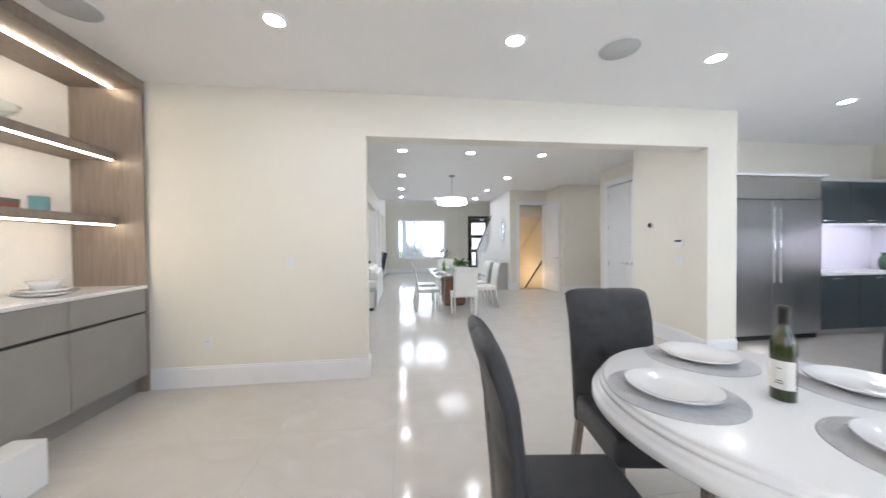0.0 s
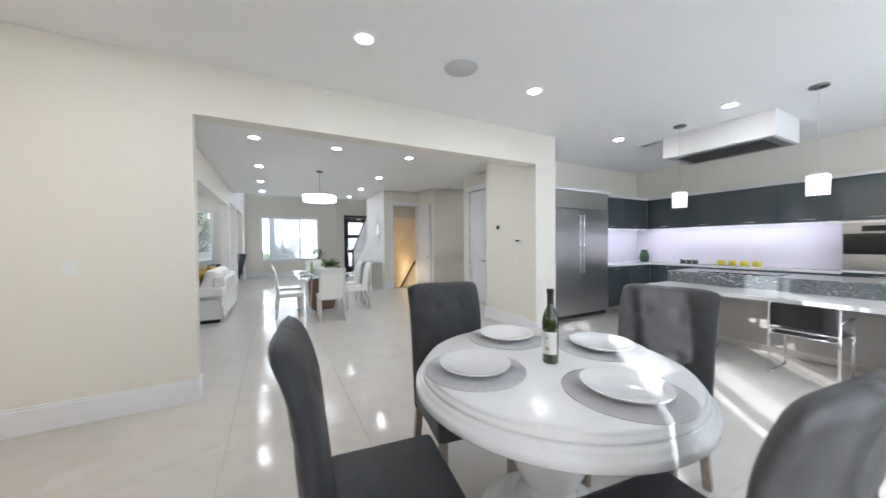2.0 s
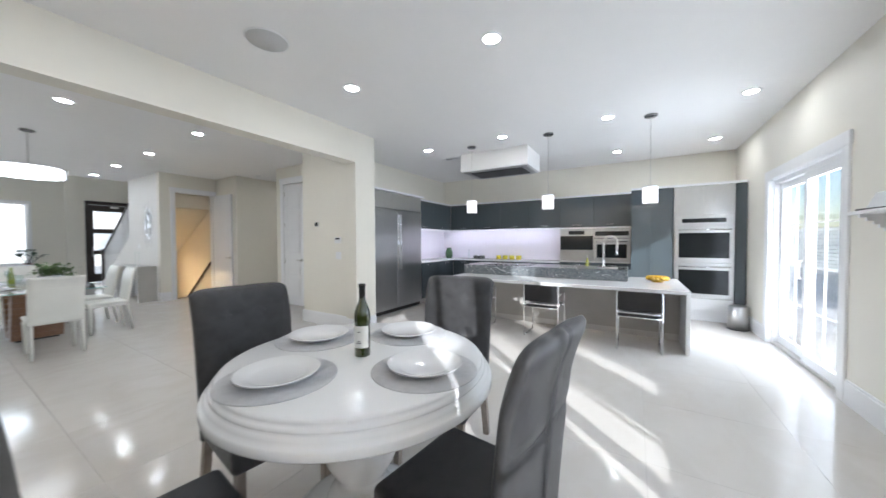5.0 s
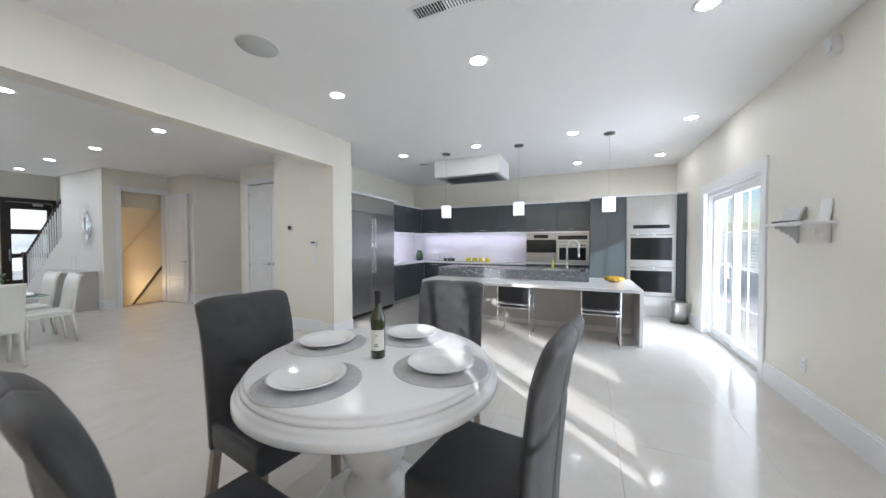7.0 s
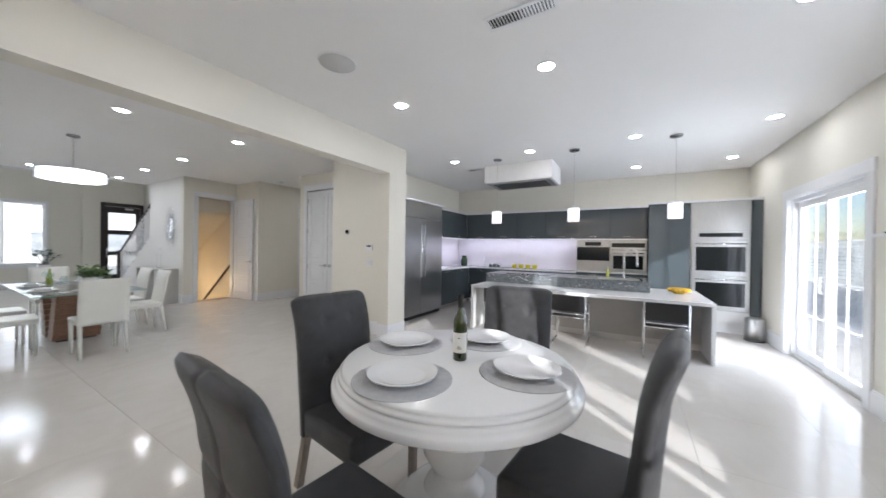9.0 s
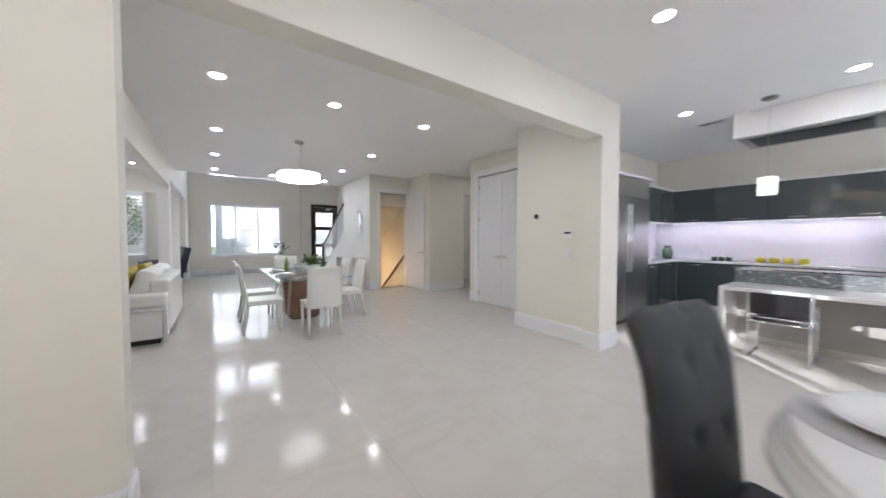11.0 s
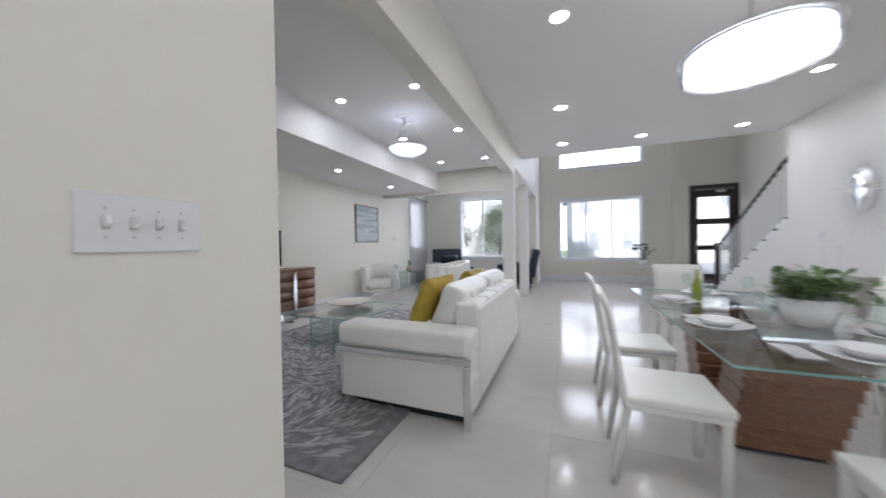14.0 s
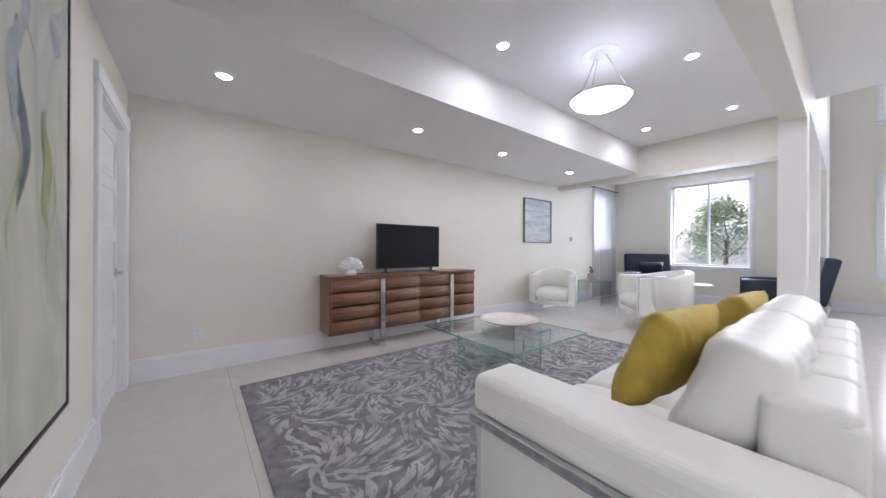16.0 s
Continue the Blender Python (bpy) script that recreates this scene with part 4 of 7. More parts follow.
display_unit()
saucer = thing("plate_stack", pose(-2.63, 3.25, 1.05), "stack of white plates and bowls on the sideboard", "dishes")
part("platter", L([(0.0, 0.012), (0.1, 0.012), (0.19, 0.03), (0.195, 0.028), (0.11, 0.0), (0.0, 0.0)], seg=40), PORCELAIN, saucer)
part("plate", L([(0.0, 0.042), (0.1, 0.042), (0.15, 0.055), (0.155, 0.052), (0.11, 0.03), (0.0, 0.03)], seg=40), PORCELAIN, saucer)
part("bowl", L([(0.05, 0.055), (0.095, 0.12), (0.1, 0.12), (0.06, 0.045), (0.0, 0.045)], seg=36), PORCELAIN, saucer)
CANDLE = mat("teal_ceramic", (0.14, 0.30, 0.33), 0.35)
cdl = thing("candle_jar", pose(-2.72, 3.32, 1.715), "small teal ceramic candle jar on the shelf", "jar")
part("jar", L([(0.0, 0.0), (0.055, 0.0), (0.058, 0.005), (0.058, 0.12), (0.05, 0.12), (0.05, 0.1), (0.0, 0.1)], seg=30), CANDLE, cdl)
BOOKS = [((0.33, 0.30, 0.28), 0.30), ((0.62, 0.62, 0.60), 0.28), ((0.25, 0.10, 0.05), 0.26), ((0.12, 0.13, 0.15), 0.27), ((0.5, 0.47, 0.42), 0.29)]
PAGES = mat("book_pages", (0.72, 0.69, 0.62), 0.8, vary=0.1, scale=40)
for stack, (y, z, pick) in enumerate(((2.98, 1.715, (2, 3)), (2.66, 1.715, (0, 1, 4)))):
    for i in pick:
        col, ln = BOOKS[i]
        h = 0.03 + 0.006 * (i % 3)
        bk = thing("book", pose(-2.74, y, z, 0, 0, 4 * i - 6), "closed hardback book lying in a stack on the shelf", "book", "books on the nook shelf")
        part("pages", B(-0.1, 0.1, -ln / 2 + 0.006, ln / 2 - 0.006, 0.003, h - 0.003), PAGES, bk)
        part("cover", box(box(box(N(), -0.105, 0.105, -ln / 2, ln / 2, 0, 0.003), -0.105, 0.105, -ln / 2, ln / 2, h - 0.003, h), 0.101, 0.105, -ln / 2, ln / 2, 0.003, h - 0.003), mat("book_cover_%d" % i, col, 0.5), bk)
        z += h
bw = thing("glass_bowl", pose(-2.74, 3.0, 2.335), "clear scalloped glass bowl on the upper shelf", "bowl")
part("bowl", L([(0.0, 0.01), (0.06, 0.012), (0.15, 0.09), (0.17, 0.12), (0.175, 0.12), (0.16, 0.085), (0.065, 0.0), (0.0, 0.0)], seg=40), TABLE_GLASS, bw)
for y in (2.55, 2.75):
    gl = thing("glass_tumbler", pose(-2.7, y, 1.05), "clear glass tumbler on the sideboard", "glass", "glasses on the sideboard")
    part("body", L([(0.0, 0.008), (0.033, 0.008), (0.04, 0.12), (0.042, 0.12), (0.036, 0.0), (0.0, 0.0)], seg=28), TABLE_GLASS, gl)
bx = thing("storage_box", pose(-2.0, 2.45, 0), "plain white box standing on the floor", "box")
part("body", B(-0.15, 0.03, -0.2, 0.12, 0, 0.28, 0.006, 2), TRIM, bx)

# ---- kitchen ----
def cabinet(name, label, group, x0, x1, y0, y1, z0, z1, front, doors, material=None, handle="bottom", plinth=0.0):
    """A flat-fronted unit; front: 'w' faces west, 's' faces south; doors: how many side by side."""
    material = material or GREY_GLOSS
    c = thing(name, pose(0, 0, 0), label, "cabinet", group)
    if front == "w":
        part("body", B(x0 + 0.022, x1, y0 + 0.001, y1 - 0.001, z0 + plinth, z1), material, c)
    else:
        part("body", B(x0 + 0.001, x1 - 0.001, y0 + 0.022, y1, z0 + plinth, z1), material, c)
    if plinth:
        part("plinth", B(x0 + 0.06, x1, y0 + 0.002, y1 - 0.002, z0, z0 + plinth) if front == "w" else B(x0 + 0.002, x1 - 0.002, y0 + 0.06, y1, z0, z0 + plinth), NICKEL, c)
    for i in range(doors):
        if front == "w":
            a, b = y0 + (y1 - y0) * i / doors + 0.0015, y0 + (y1 - y0) * (i + 1) / doors - 0.0015
            d = part("door", B(x0, x0 + 0.02, a, b, z0 + plinth + 0.002, z1 - 0.002, 0.0015, 1), material, c)
            if handle:
                z = z0 + 0.045 if handle == "bottom" else z1 - 0.045
                part("handle", tube(N(), [(x0, (a + b) / 2 - 0.09, z), (x0 - 0.025, (a + b) / 2 - 0.09, z), (x0 - 0.025, (a + b) / 2 + 0.09, z), (x0, (a + b) / 2 + 0.09, z)], 0.005), CHROME, d, "chrome bar handle")
        else:
            a, b = x0 + (x1 - x0) * i / doors + 0.0015, x0 + (x1 - x0) * (i + 1) / doors - 0.0015
            d = part("door", B(a, b, y0, y0 + 0.02, z0 + plinth + 0.002, z1 - 0.002, 0.0015, 1), material, c)
            if handle:
                z = z0 + 0.045 if handle == "bottom" else z1 - 0.045
                part("handle", tube(N(), [((a + b) / 2 - 0.09, y0, z), ((a + b) / 2 - 0.09, y0 - 0.025, z), ((a + b) / 2 + 0.09, y0 - 0.025, z), ((a + b) / 2 + 0.09, y0, z)], 0.005), CHROME, d, "chrome bar handle")
    return c


XF, XW, YF, YW = 7.87, 8.195, 4.5, 4.925
XT = 7.42  # front of the tall units
wall_lab = "glossy slate-grey wall cabinet with a chrome handle"
for a, b in ((0.34, 1.02), (1.02, 1.7), (1.7, 2.4), (2.4, 3.1), (3.1, 3.8), (3.8, 4.5)):
    cabinet("wall_cabinet", wall_lab, "kitchen wall cabinets", XF, XW, a, b, 1.69, 2.335, "w", 1)
cabinet("wall_cabinet", wall_lab, "kitchen wall cabinets", 6.21, 7.04, YF, YW, 1.69, 2.335, "s", 1)
cabinet("wall_cabinet", wall_lab, "kitchen wall cabinets", 7.04, XF, YF, YW, 1.69, 2.335, "s", 1)
base_lab = "glossy slate-grey base cabinet under the white counter"
for a, b in ((1.7, 2.4), (2.4, 3.1), (3.1, 3.75), (3.75, 4.37)):
    cabinet("base_cabinet", base_lab, "kitchen base cabinets", XF - 0.1, XW, a, b, 0.0, 0.905, "w", 1, handle="top", plinth=0.1)
cabinet("base_cabinet", base_lab, "kitchen base cabinets", 6.21, 7.0, 4.37, YW, 0.0, 0.905, "s", 1, handle="top", plinth=0.1)
cabinet("base_cabinet", base_lab, "kitchen base cabinets", 7.0, XF - 0.1, 4.37, YW, 0.0, 0.905, "s", 1, handle="top", plinth=0.1)
cabinet("appliance_cabinet", "glossy slate-grey unit under the built-in ovens", "kitchen base cabinets", XF, XW, 0.34, 1.7, 0.0, 0.93, "w", 2, handle="top", plinth=0.1)
cabinet("tall_cabinet", "tall glossy slate-grey larder cabinet", "", XT, XW, -0.312, 0.338, 0.0, 2.335, "w", 2, handle="", plinth=0.1)
cabinet("end_panel", "narrow glossy slate-grey filler cabinet by the corner", "", XT, XW, -1.285, -1.14, 0.0, 2.335, "w", 1, handle="", plinth=0.1)
ct = thing("countertop", pose(0, 0, 0), "white quartz worktop along two kitchen walls", "countertop")
part("slab", box(box(N(), XF - 0.12, XW, 1.7, YW, 0.907, 0.945, 0.002, 1), 6.21, XF - 0.12, 4.35, YW, 0.907, 0.945, 0.002, 1), QUARTZ, ct)
part("slab", B(XF - 0.01, XW, 0.34, 1.7, 0.932, 0.965, 0.002, 1), QUARTZ, ct)
sp = thing("backsplash", pose(0, 0, 0), "pale lilac-white glass splashback", "splashback")
part("panel", B(XW - 0.012, XW + 0.002, 1.7, YW, 0.947, 1.688), SPLASH, sp)
part("panel", B(6.21, XW - 0.012, YW - 0.012, YW + 0.002, 0.947, 1.688), SPLASH, sp)
pel = thing("cornice", pose(0, 0, 0), "slim white cornice over the kitchen cabinets", "cornice")
part("cornice_board", box(box(N(), XF - 0.02, XW, 0.345, YF - 0.02, 2.337, 2.372, 0.002, 1), 4.36, XW, YF - 0.02, YW, 2.337, 2.372, 0.002, 1), TRIM, pel)
part("cornice_board", B(4.36, 6.21, 4.22, YF - 0.022, 2.337, 2.372, 0.002, 1), TRIM, pel)
part("cornice_board", B(XT - 0.02, XW, -1.285, 0.343, 2.337, 2.372, 0.002, 1), TRIM, pel)
led = thing("cabinet_light", pose(0, 0, 0), "lit LED strip under the wall cabinets", "light strip")
part("led_strip", B(XF + 0.05, XF + 0.09, 1.75, 4.45, 1.676, 1.688), LED_COOL, led)
part("led_strip", B(6.26, XF, YF + 0.05, YF + 0.09, 1.676, 1.688), LED_COOL, led)
part("light_rail", B(XF, XF + 0.03, 0.36, 4.5, 1.655, 1.688), TRIM, led)
part("light_rail", B(6.21, XF, YF, YF + 0.03, 1.655, 1.688), TRIM, led)


def refrigerator():
    r = thing("refrigerator", pose(0, 0, 0), "wide built-in stainless steel double-door refrigerator", "refrigerator")
    x0, x1, y = 4.5, 6.14, 4.25
    part("body", B(x0, x1, y + 0.05, YW, 0.02, 2.3), DARK_PLASTIC, r)
    part("side_panel", B(4.36, x0 - 0.004, y + 0.03, YW, 0, 2.335), GREY_GLOSS, r)
    part("grille", B(x0, x1, y + 0.01, y + 0.05, 2.02, 2.33, 0.003, 2), STEEL, r, "steel top grille panel")
    part("kick_plate", B(x0 + 0.02, x1 - 0.02, y + 0.06, y + 0.1, 0.0, 0.09), STEEL, r)
    xm = (x0 + x1) / 2
    for a, b, hx in ((x0, xm - 0.002, xm - 0.05), (xm + 0.002, x1, xm + 0.05)):
        d = part("door", B(a, b, y, y + 0.05, 0.1, 2.01, 0.005, 2), STEEL, r)
        h = part("handle", R((hx, y - 0.06, 0.85), (hx, y - 0.06, 1.9), 0.016, 16), CHROME, d, "tubular steel handle")
        for z in (0.92, 1.83):
            part("bracket", R((hx, y - 0.06, z), (hx, y, z), 0.012, 12), CHROME, h)
    for x in (x0 + 0.1, x1 - 0.1):
        part("foot", R((x, y + 0.12, 0), (x, y + 0.12, 0.03), 0.02), DARK_PLASTIC, r)


refrigerator()


def oven_face(parent, name, y0, y1, z0, z1, x, label, handle=True):
    d = part(name, B(x - 0.03, x + 0.02, y0, y1, z0, z1, 0.004, 2), STEEL, parent, label)
    part("window", B(x - 0.034, x - 0.028, y0 + 0.06, y1 - 0.06, z0 + 0.07, z1 - 0.12, 0.002, 1), BLACK_GLASS, d)
    if handle:
        h = part("handle", R((x - 0.075, y0 + 0.05, z1 - 0.065), (x - 0.075, y1 - 0.05, z1 - 0.065), 0.012, 14), CHROME, d)
        for y in (y0 + 0.08, y1 - 0.08):
            part("bracket", R((x - 0.075, y, z1 - 0.065), (x - 0.028, y, z1 - 0.065), 0.009), CHROME, h)
    return d


ov = thing("double_oven", pose(0, 0, 0), "stainless steel double wall oven with black glass windows", "oven")
part("carcass", B(XT + 0.02, XW, -1.138, -0.314, 0.2, 2.335), STEEL, ov)
part("top_panel", B(XT, XT + 0.02, -1.136, -0.316, 1.835, 2.332, 0.002, 1), STEEL, ov, "plain steel panel")
cp = part("control_panel", B(XT - 0.03, XT + 0.02, -1.125, -0.327, 1.655, 1.815, 0.004, 2), STEEL, ov)
part("display", B(XT - 0.033, XT - 0.028, -1.02, -0.43, 1.7, 1.77), BLACK_GLASS, cp)
oven_face(ov, "upper_door", -1.125, -0.327, 1.025, 1.645, XT, "steel oven door")
oven_face(ov, "lower_door", -1.125, -0.327, 0.41, 1.01, XT, "steel oven door")
part("drawer", B(XT, XT + 0.02, -1.136, -0.316, 0.2, 0.39, 0.002, 1), TRIM, ov, "white drawer front")
part("plinth", B(XT + 0.08, XW, -1.136, -0.316, 0.0, 0.2), TRIM, ov, "white recessed plinth")
mw = thing("microwave_oven", pose(0, 0, 0), "built-in stainless microwave with a black glass front", "microwave")
part("body", B(XF + 0.02, XW, 1.025, 1.695, 0.967, 1.65), DARK_PLASTIC, mw)
fr = part("front", B(XF - 0.01, XF + 0.02, 1.025, 1.695, 0.97, 1.648, 0.003, 1), STEEL, mw)
part("window", B(XF - 0.014, XF - 0.009, 1.032, 1.688, 1.2, 1.5), BLACK_GLASS, fr)
part("display", B(XF - 0.014, XF - 0.009, 1.2, 1.52, 1.53, 1.61), BLACK_GLASS, fr)
so = thing("steam_oven", pose(0, 0, 0), "built-in stainless steam oven with a bar handle", "oven")
part("body", B(XF + 0.02, XW, 0.345, 1.02, 0.967, 1.65), DARK_PLASTIC, so)
oven_face(so, "door", 0.35, 1.018, 0.97, 1.44, XF, "steel oven door")
cp = part("control_panel", B(XF - 0.025, XF + 0.02, 0.35, 1.018, 1.45, 1.645, 0.003, 1), STEEL, so)
part("display", B(XF - 0.029, XF - 0.024, 0.38, 0.99, 1.5, 1.59), BLACK_GLASS, cp)


def island():
    i = thing("kitchen_island", pose(0, 0, 0), "kitchen island with white waterfall table and granite worktop", "island")
    part("tabletop", B(5.24, 6.72, -0.31, 0.36, 0.735, 0.78, 0.003, 2), QUARTZ, i, "white quartz tabletop")
    part("tabletop", B(5.24, 5.93, 0.36, 3.09, 0.735, 0.78, 0.003, 2), QUARTZ, i, "white quartz tabletop")
    part("waterfall_end", B(5.24, 6.72, -0.31, -0.265, 0, 0.734, 0.003, 2), QUARTZ, i)
    part("waterfall_end", B(5.24, 5.93, 3.045, 3.09, 0, 0.734, 0.003, 2), QUARTZ, i)
    part("carcass", B(5.86, 6.7, 0.3, 3.04, 0.1, 0.734), ISLAND_TAUPE, i, "taupe cabinet back")
    part("carcass", B(5.86, 6.7, -0.264, 0.299, 0.1, 0.734), ISLAND_TAUPE, i, "taupe cabinet back")
    part("carcass", B(5.96, 6.7, 0.37, 3.08, 0.734, 0.919), ISLAND_TAUPE, i)
    part("plinth", B(5.92, 6.64, -0.26, 3.04, 0, 0.1), NICKEL, i)
    part("granite_upstand", B(5.93, 5.96, 0.36, 3.09, 0.781, 0.92, 0.002, 1), GRANITE, i, "grey veined granite upstand")
    part("granite_worktop", B(5.925, 6.75, 0.36, 3.09, 0.92, 0.95, 0.003, 2), GRANITE, i, "grey veined granite worktop")
    for k in range(4):
        a = 0.32 + 0.68 * k
        part("door", B(6.7, 6.72, a, a + 0.67, 0.11, 0.9, 0.002, 1), GREY_GLOSS, i)
    f = thing("kitchen_faucet", pose(6.55, 0.73, 0.95, 0, 0, 90), "tall chrome spring kitchen faucet on the island", "faucet")
    part("base", L([(0.0, 0.0), (0.03, 0.0), (0.03, 0.02), (0.02, 0.03), (0.018, 0.12), (0.012, 0.13)], seg=24), CHROME, f)
    pts = [(0, 0, 0.12), (0, 0, 0.42)] + [(-0.1 + 0.1 * math.cos(a), 0, 0.42 + 0.1 * math.sin(a)) for a in (math.pi * k / 10 for k in range(1, 11))] + [(-0.2, 0, 0.30)]
    part("neck", tube(N(), pts, 0.018, 12), NICKEL, f)
    bm = N()
    for k in range(44):
        a0, a1 = k * 0.9, (k + 1) * 0.9
        rod(bm, (0.02 * math.cos(a0), 0.02 * math.sin(a0), 0.16 + 0.006 * k), (0.02 * math.cos(a1), 0.02 * math.sin(a1), 0.166 + 0.006 * k), 0.003, 5)
    part("spring", bm, CHROME, f)
    part("spray_head", R((-0.2, 0, 0.3), (-0.2, 0, 0.2), 0.017, 14, 0.022), CHROME, f)
    part("lever", R((0, 0.02, 0.09), (0, 0.09, 0.12), 0.006), CHROME, f)
    s = thing("kitchen_sink", pose(0, 0, 0), "undermount steel sink in the island granite", "sink")
    part("rim", box(box(box(box(N(), 6.05, 6.07, 0.5, 1.1, 0.945, 0.9535), 6.43, 6.45, 0.5, 1.1, 0.945, 0.9535), 6.07, 6.43, 0.5, 0.52, 0.945, 0.9535), 6.07, 6.43, 1.08, 1.1, 0.945, 0.9535), STEEL, s)
    part("basin", B(6.07, 6.43, 0.52, 1.08, 0.949, 0.9525), STEEL, s)
    SOAP = mat("yellow_soap", (0.50, 0.52, 0.10), 0.15, vary=0.05, coat=0.3)
    b = thing("soap_bottle", pose(6.5, 0.98, 0.95), "clear bottle of yellow-green dish soap", "bottle")
    part("bottle", L([(0.0, 0.0), (0.036, 0.0), (0.038, 0.01), (0.036, 0.10), (0.016, 0.13), (0.014, 0.15), (0.0, 0.15)], seg=24, sy=0.7), SOAP, b)
    part("pump", tube(N(), [(0, 0, 0.15), (0, 0, 0.19), (-0.04, 0, 0.188)], 0.006), PLASTIC_WHITE, b)
    AMBER = mat("amber_glass", (0.50, 0.30, 0.02), 0.06, vary=0.2, scale=20, coat=0.6)
    bowl = thing("amber_bowl", pose(6.15, -0.02, 0.78), "scalloped amber glass bowl on the island", "bowl")
    part("bowl", L([(0.0, 0.02), (0.07, 0.022), (0.125, 0.06), (0.135, 0.085), (0.14, 0.085), (0.132, 0.055), (0.08, 0.0), (0.0, 0.0)], seg=32), AMBER, bowl)
    for k in range(14):
        a = 2 * math.pi * k / 14
        part("lobe", L([(0.0, -0.03), (0.02, -0.022), (0.028, 0.0), (0.02, 0.022), (0.0, 0.03)], (0.128 * math.cos(a), 0.128 * math.sin(a), 0.055), 10), AMBER, bowl)


island()


def stool(m):
    """A low-backed chair: faces +x, its back at x = 0."""
    s = thing("island_chair", m, "black leather chair with a chrome tube frame", "chair", "chairs at the island")
    part("seat", cushion(N(), 0.46, 0.46, 0.09, pose(0.24, 0, 0.455), 0.25), BLACK_LEATHER, s)
    part("backrest", B(-0.02, 0.012, -0.23, 0.23, 0.52, 0.76, 0.01, 3), BLACK_LEATHER, s)
    for y in (-0.24, 0.24):
        part("side_frame", tube(N(), [(-0.005, y, 0.76), (-0.005, y, 0.012), (0.46, y, 0.012), (0.46, y, 0.62), (0.0, y, 0.62)], 0.012), CHROME, s)
    part("crossbar", R((0.04, -0.24, 0.43), (0.04, 0.24, 0.43), 0.011), CHROME, s)
    part("crossbar", R((0.44, -0.24, 0.43), (0.44, 0.24, 0.43), 0.011), CHROME, s)
    part("crossbar", R((-0.005, -0.24, 0.49), (-0.005, 0.24, 0.49), 0.011), CHROME, s)
    return s


st = stool(pose(5.07, 1.42, 0))
copy_thing(st, pose(5.07, 0.22, 0))
copy_thing(st, pose(5.12, 2.55, 0))


def pendant(m):
    p = thing("pendant_lamp", m, "small crystal-rod pendant lamp, lit, on a thin cord", "lamp", "pendants over the island")
    part("canopy", L([(0.0, 0.0), (0.078, 0.0), (0.078, -0.018), (0.07, -0.024), (0.0, -0.026)], seg=28), DARK_NICKEL, p)
    part("cord", R((0, 0, -0.02), (0, 0, -0.93), 0.003, 6), NICKEL, p)
    part("cap", L([(0.0, -0.93), (0.085, -0.935), (0.088, -0.95), (0.0, -0.95)], seg=28), CHROME, p)
    part("glow", L([(0.03, -0.95), (0.032, -1.12), (0.0, -1.12)], seg=20), PENDANT_GLOW, p, "glowing white core")
    for k in range(22):
        a = 2 * math.pi * k / 22
        part("rod", R((0.078 * math.cos(a), 0.078 * math.sin(a), -0.945), (0.078 * math.cos(a), 0.078 * math.sin(a), -1.16 + 0.012 * (k % 2)), 0.0095, 6), CRYSTAL_ROD, p)
    return p


pd = pendant(pose(5.54, 2.74, CEILING))
copy_thing(pd, pose(5.555, 1.435, CEILING))
copy_thing(pd, pose(5.51, 0.105, CEILING))
hd = thing("ceiling_hood", pose(0, 0, 0), "white boxed ceiling hood with a steel extractor", "hood")
part("box", B(5.9, 6.72, 1.86, 3.15, 2.72, CEILING - 0.001, 0.004, 1), CEIL, hd)
ex = part("extractor", B(5.93, 6.69, 1.9, 3.11, 2.705, 2.72, 0.003, 1), STEEL, hd, "steel extractor plate")
part("grille", B(6.05, 6.57, 2.0, 3.01, 2.698, 2.705), DARK_PLASTIC, ex)
bn = thing("trash_can", pose(7.08, -1.12, 0), "brushed steel pedal trash can by the oven", "trash can")
part("body", L([(0.0, 0.01), (0.125, 0.01), (0.125, 0.33), (0.12, 0.335)], seg=40), STEEL, bn)
part("lid", L([(0.127, 0.335), (0.127, 0.355), (0.1, 0.375), (0.0, 0.38)], seg=40), STEEL, bn)
part("base_ring", L([(0.13, 0.0), (0.13, 0.02), (0.12, 0.02)], seg=40), DARK_PLASTIC, bn)
part("pedal", B(-0.15, -0.1, -0.03, 0.03, 0.01, 0.022, 0.004, 1), DARK_PLASTIC, bn)
hob = thing("cooktop", pose(0, 0, 0), "black glass cooktop set in the granite worktop", "cooktop")
part("glass", B(6.1, 6.6, 1.9, 2.75, 0.95, 0.957, 0.002, 1), BLACK_GLASS, hob)
for k in range(5):
    part("knob", R((6.14, 2.12 + 0.1 * k, 0.957), (6.14, 2.12 + 0.1 * k, 0.975), 0.016, 16), CHROME, hob)
OLIVE = mat("green_ceramic_glaze", (0.05, 0.10, 0.045), 0.2, vary=0.4, scale=10, coat=0.4)
vs = thing("green_vase", pose(7.98, 4.62, 0.945), "glossy mottled green ceramic jar on the counter", "vase")
part("body", L([(0.0, 0.0), (0.08, 0.0), (0.095, 0.06), (0.1, 0.14), (0.085, 0.2), (0.06, 0.23), (0.065, 0.26), (0.075, 0.28), (0.06, 0.275), (0.0, 0.2)], seg=30), OLIVE, vs)
bt = thing("oil_bottle", pose(8.02, 4.03, 0.945), "slim clear glass oil bottle on the counter", "bottle")
part("bottle", L([(0.0, 0.0), (0.03, 0.0), (0.03, 0.12), (0.012, 0.16), (0.012, 0.2), (0.0, 0.2)], seg=20), TABLE_GLASS, bt)
part("stopper", L([(0.012, 0.2), (0.018, 0.21), (0.0, 0.235)], seg=16), CHROME, bt)
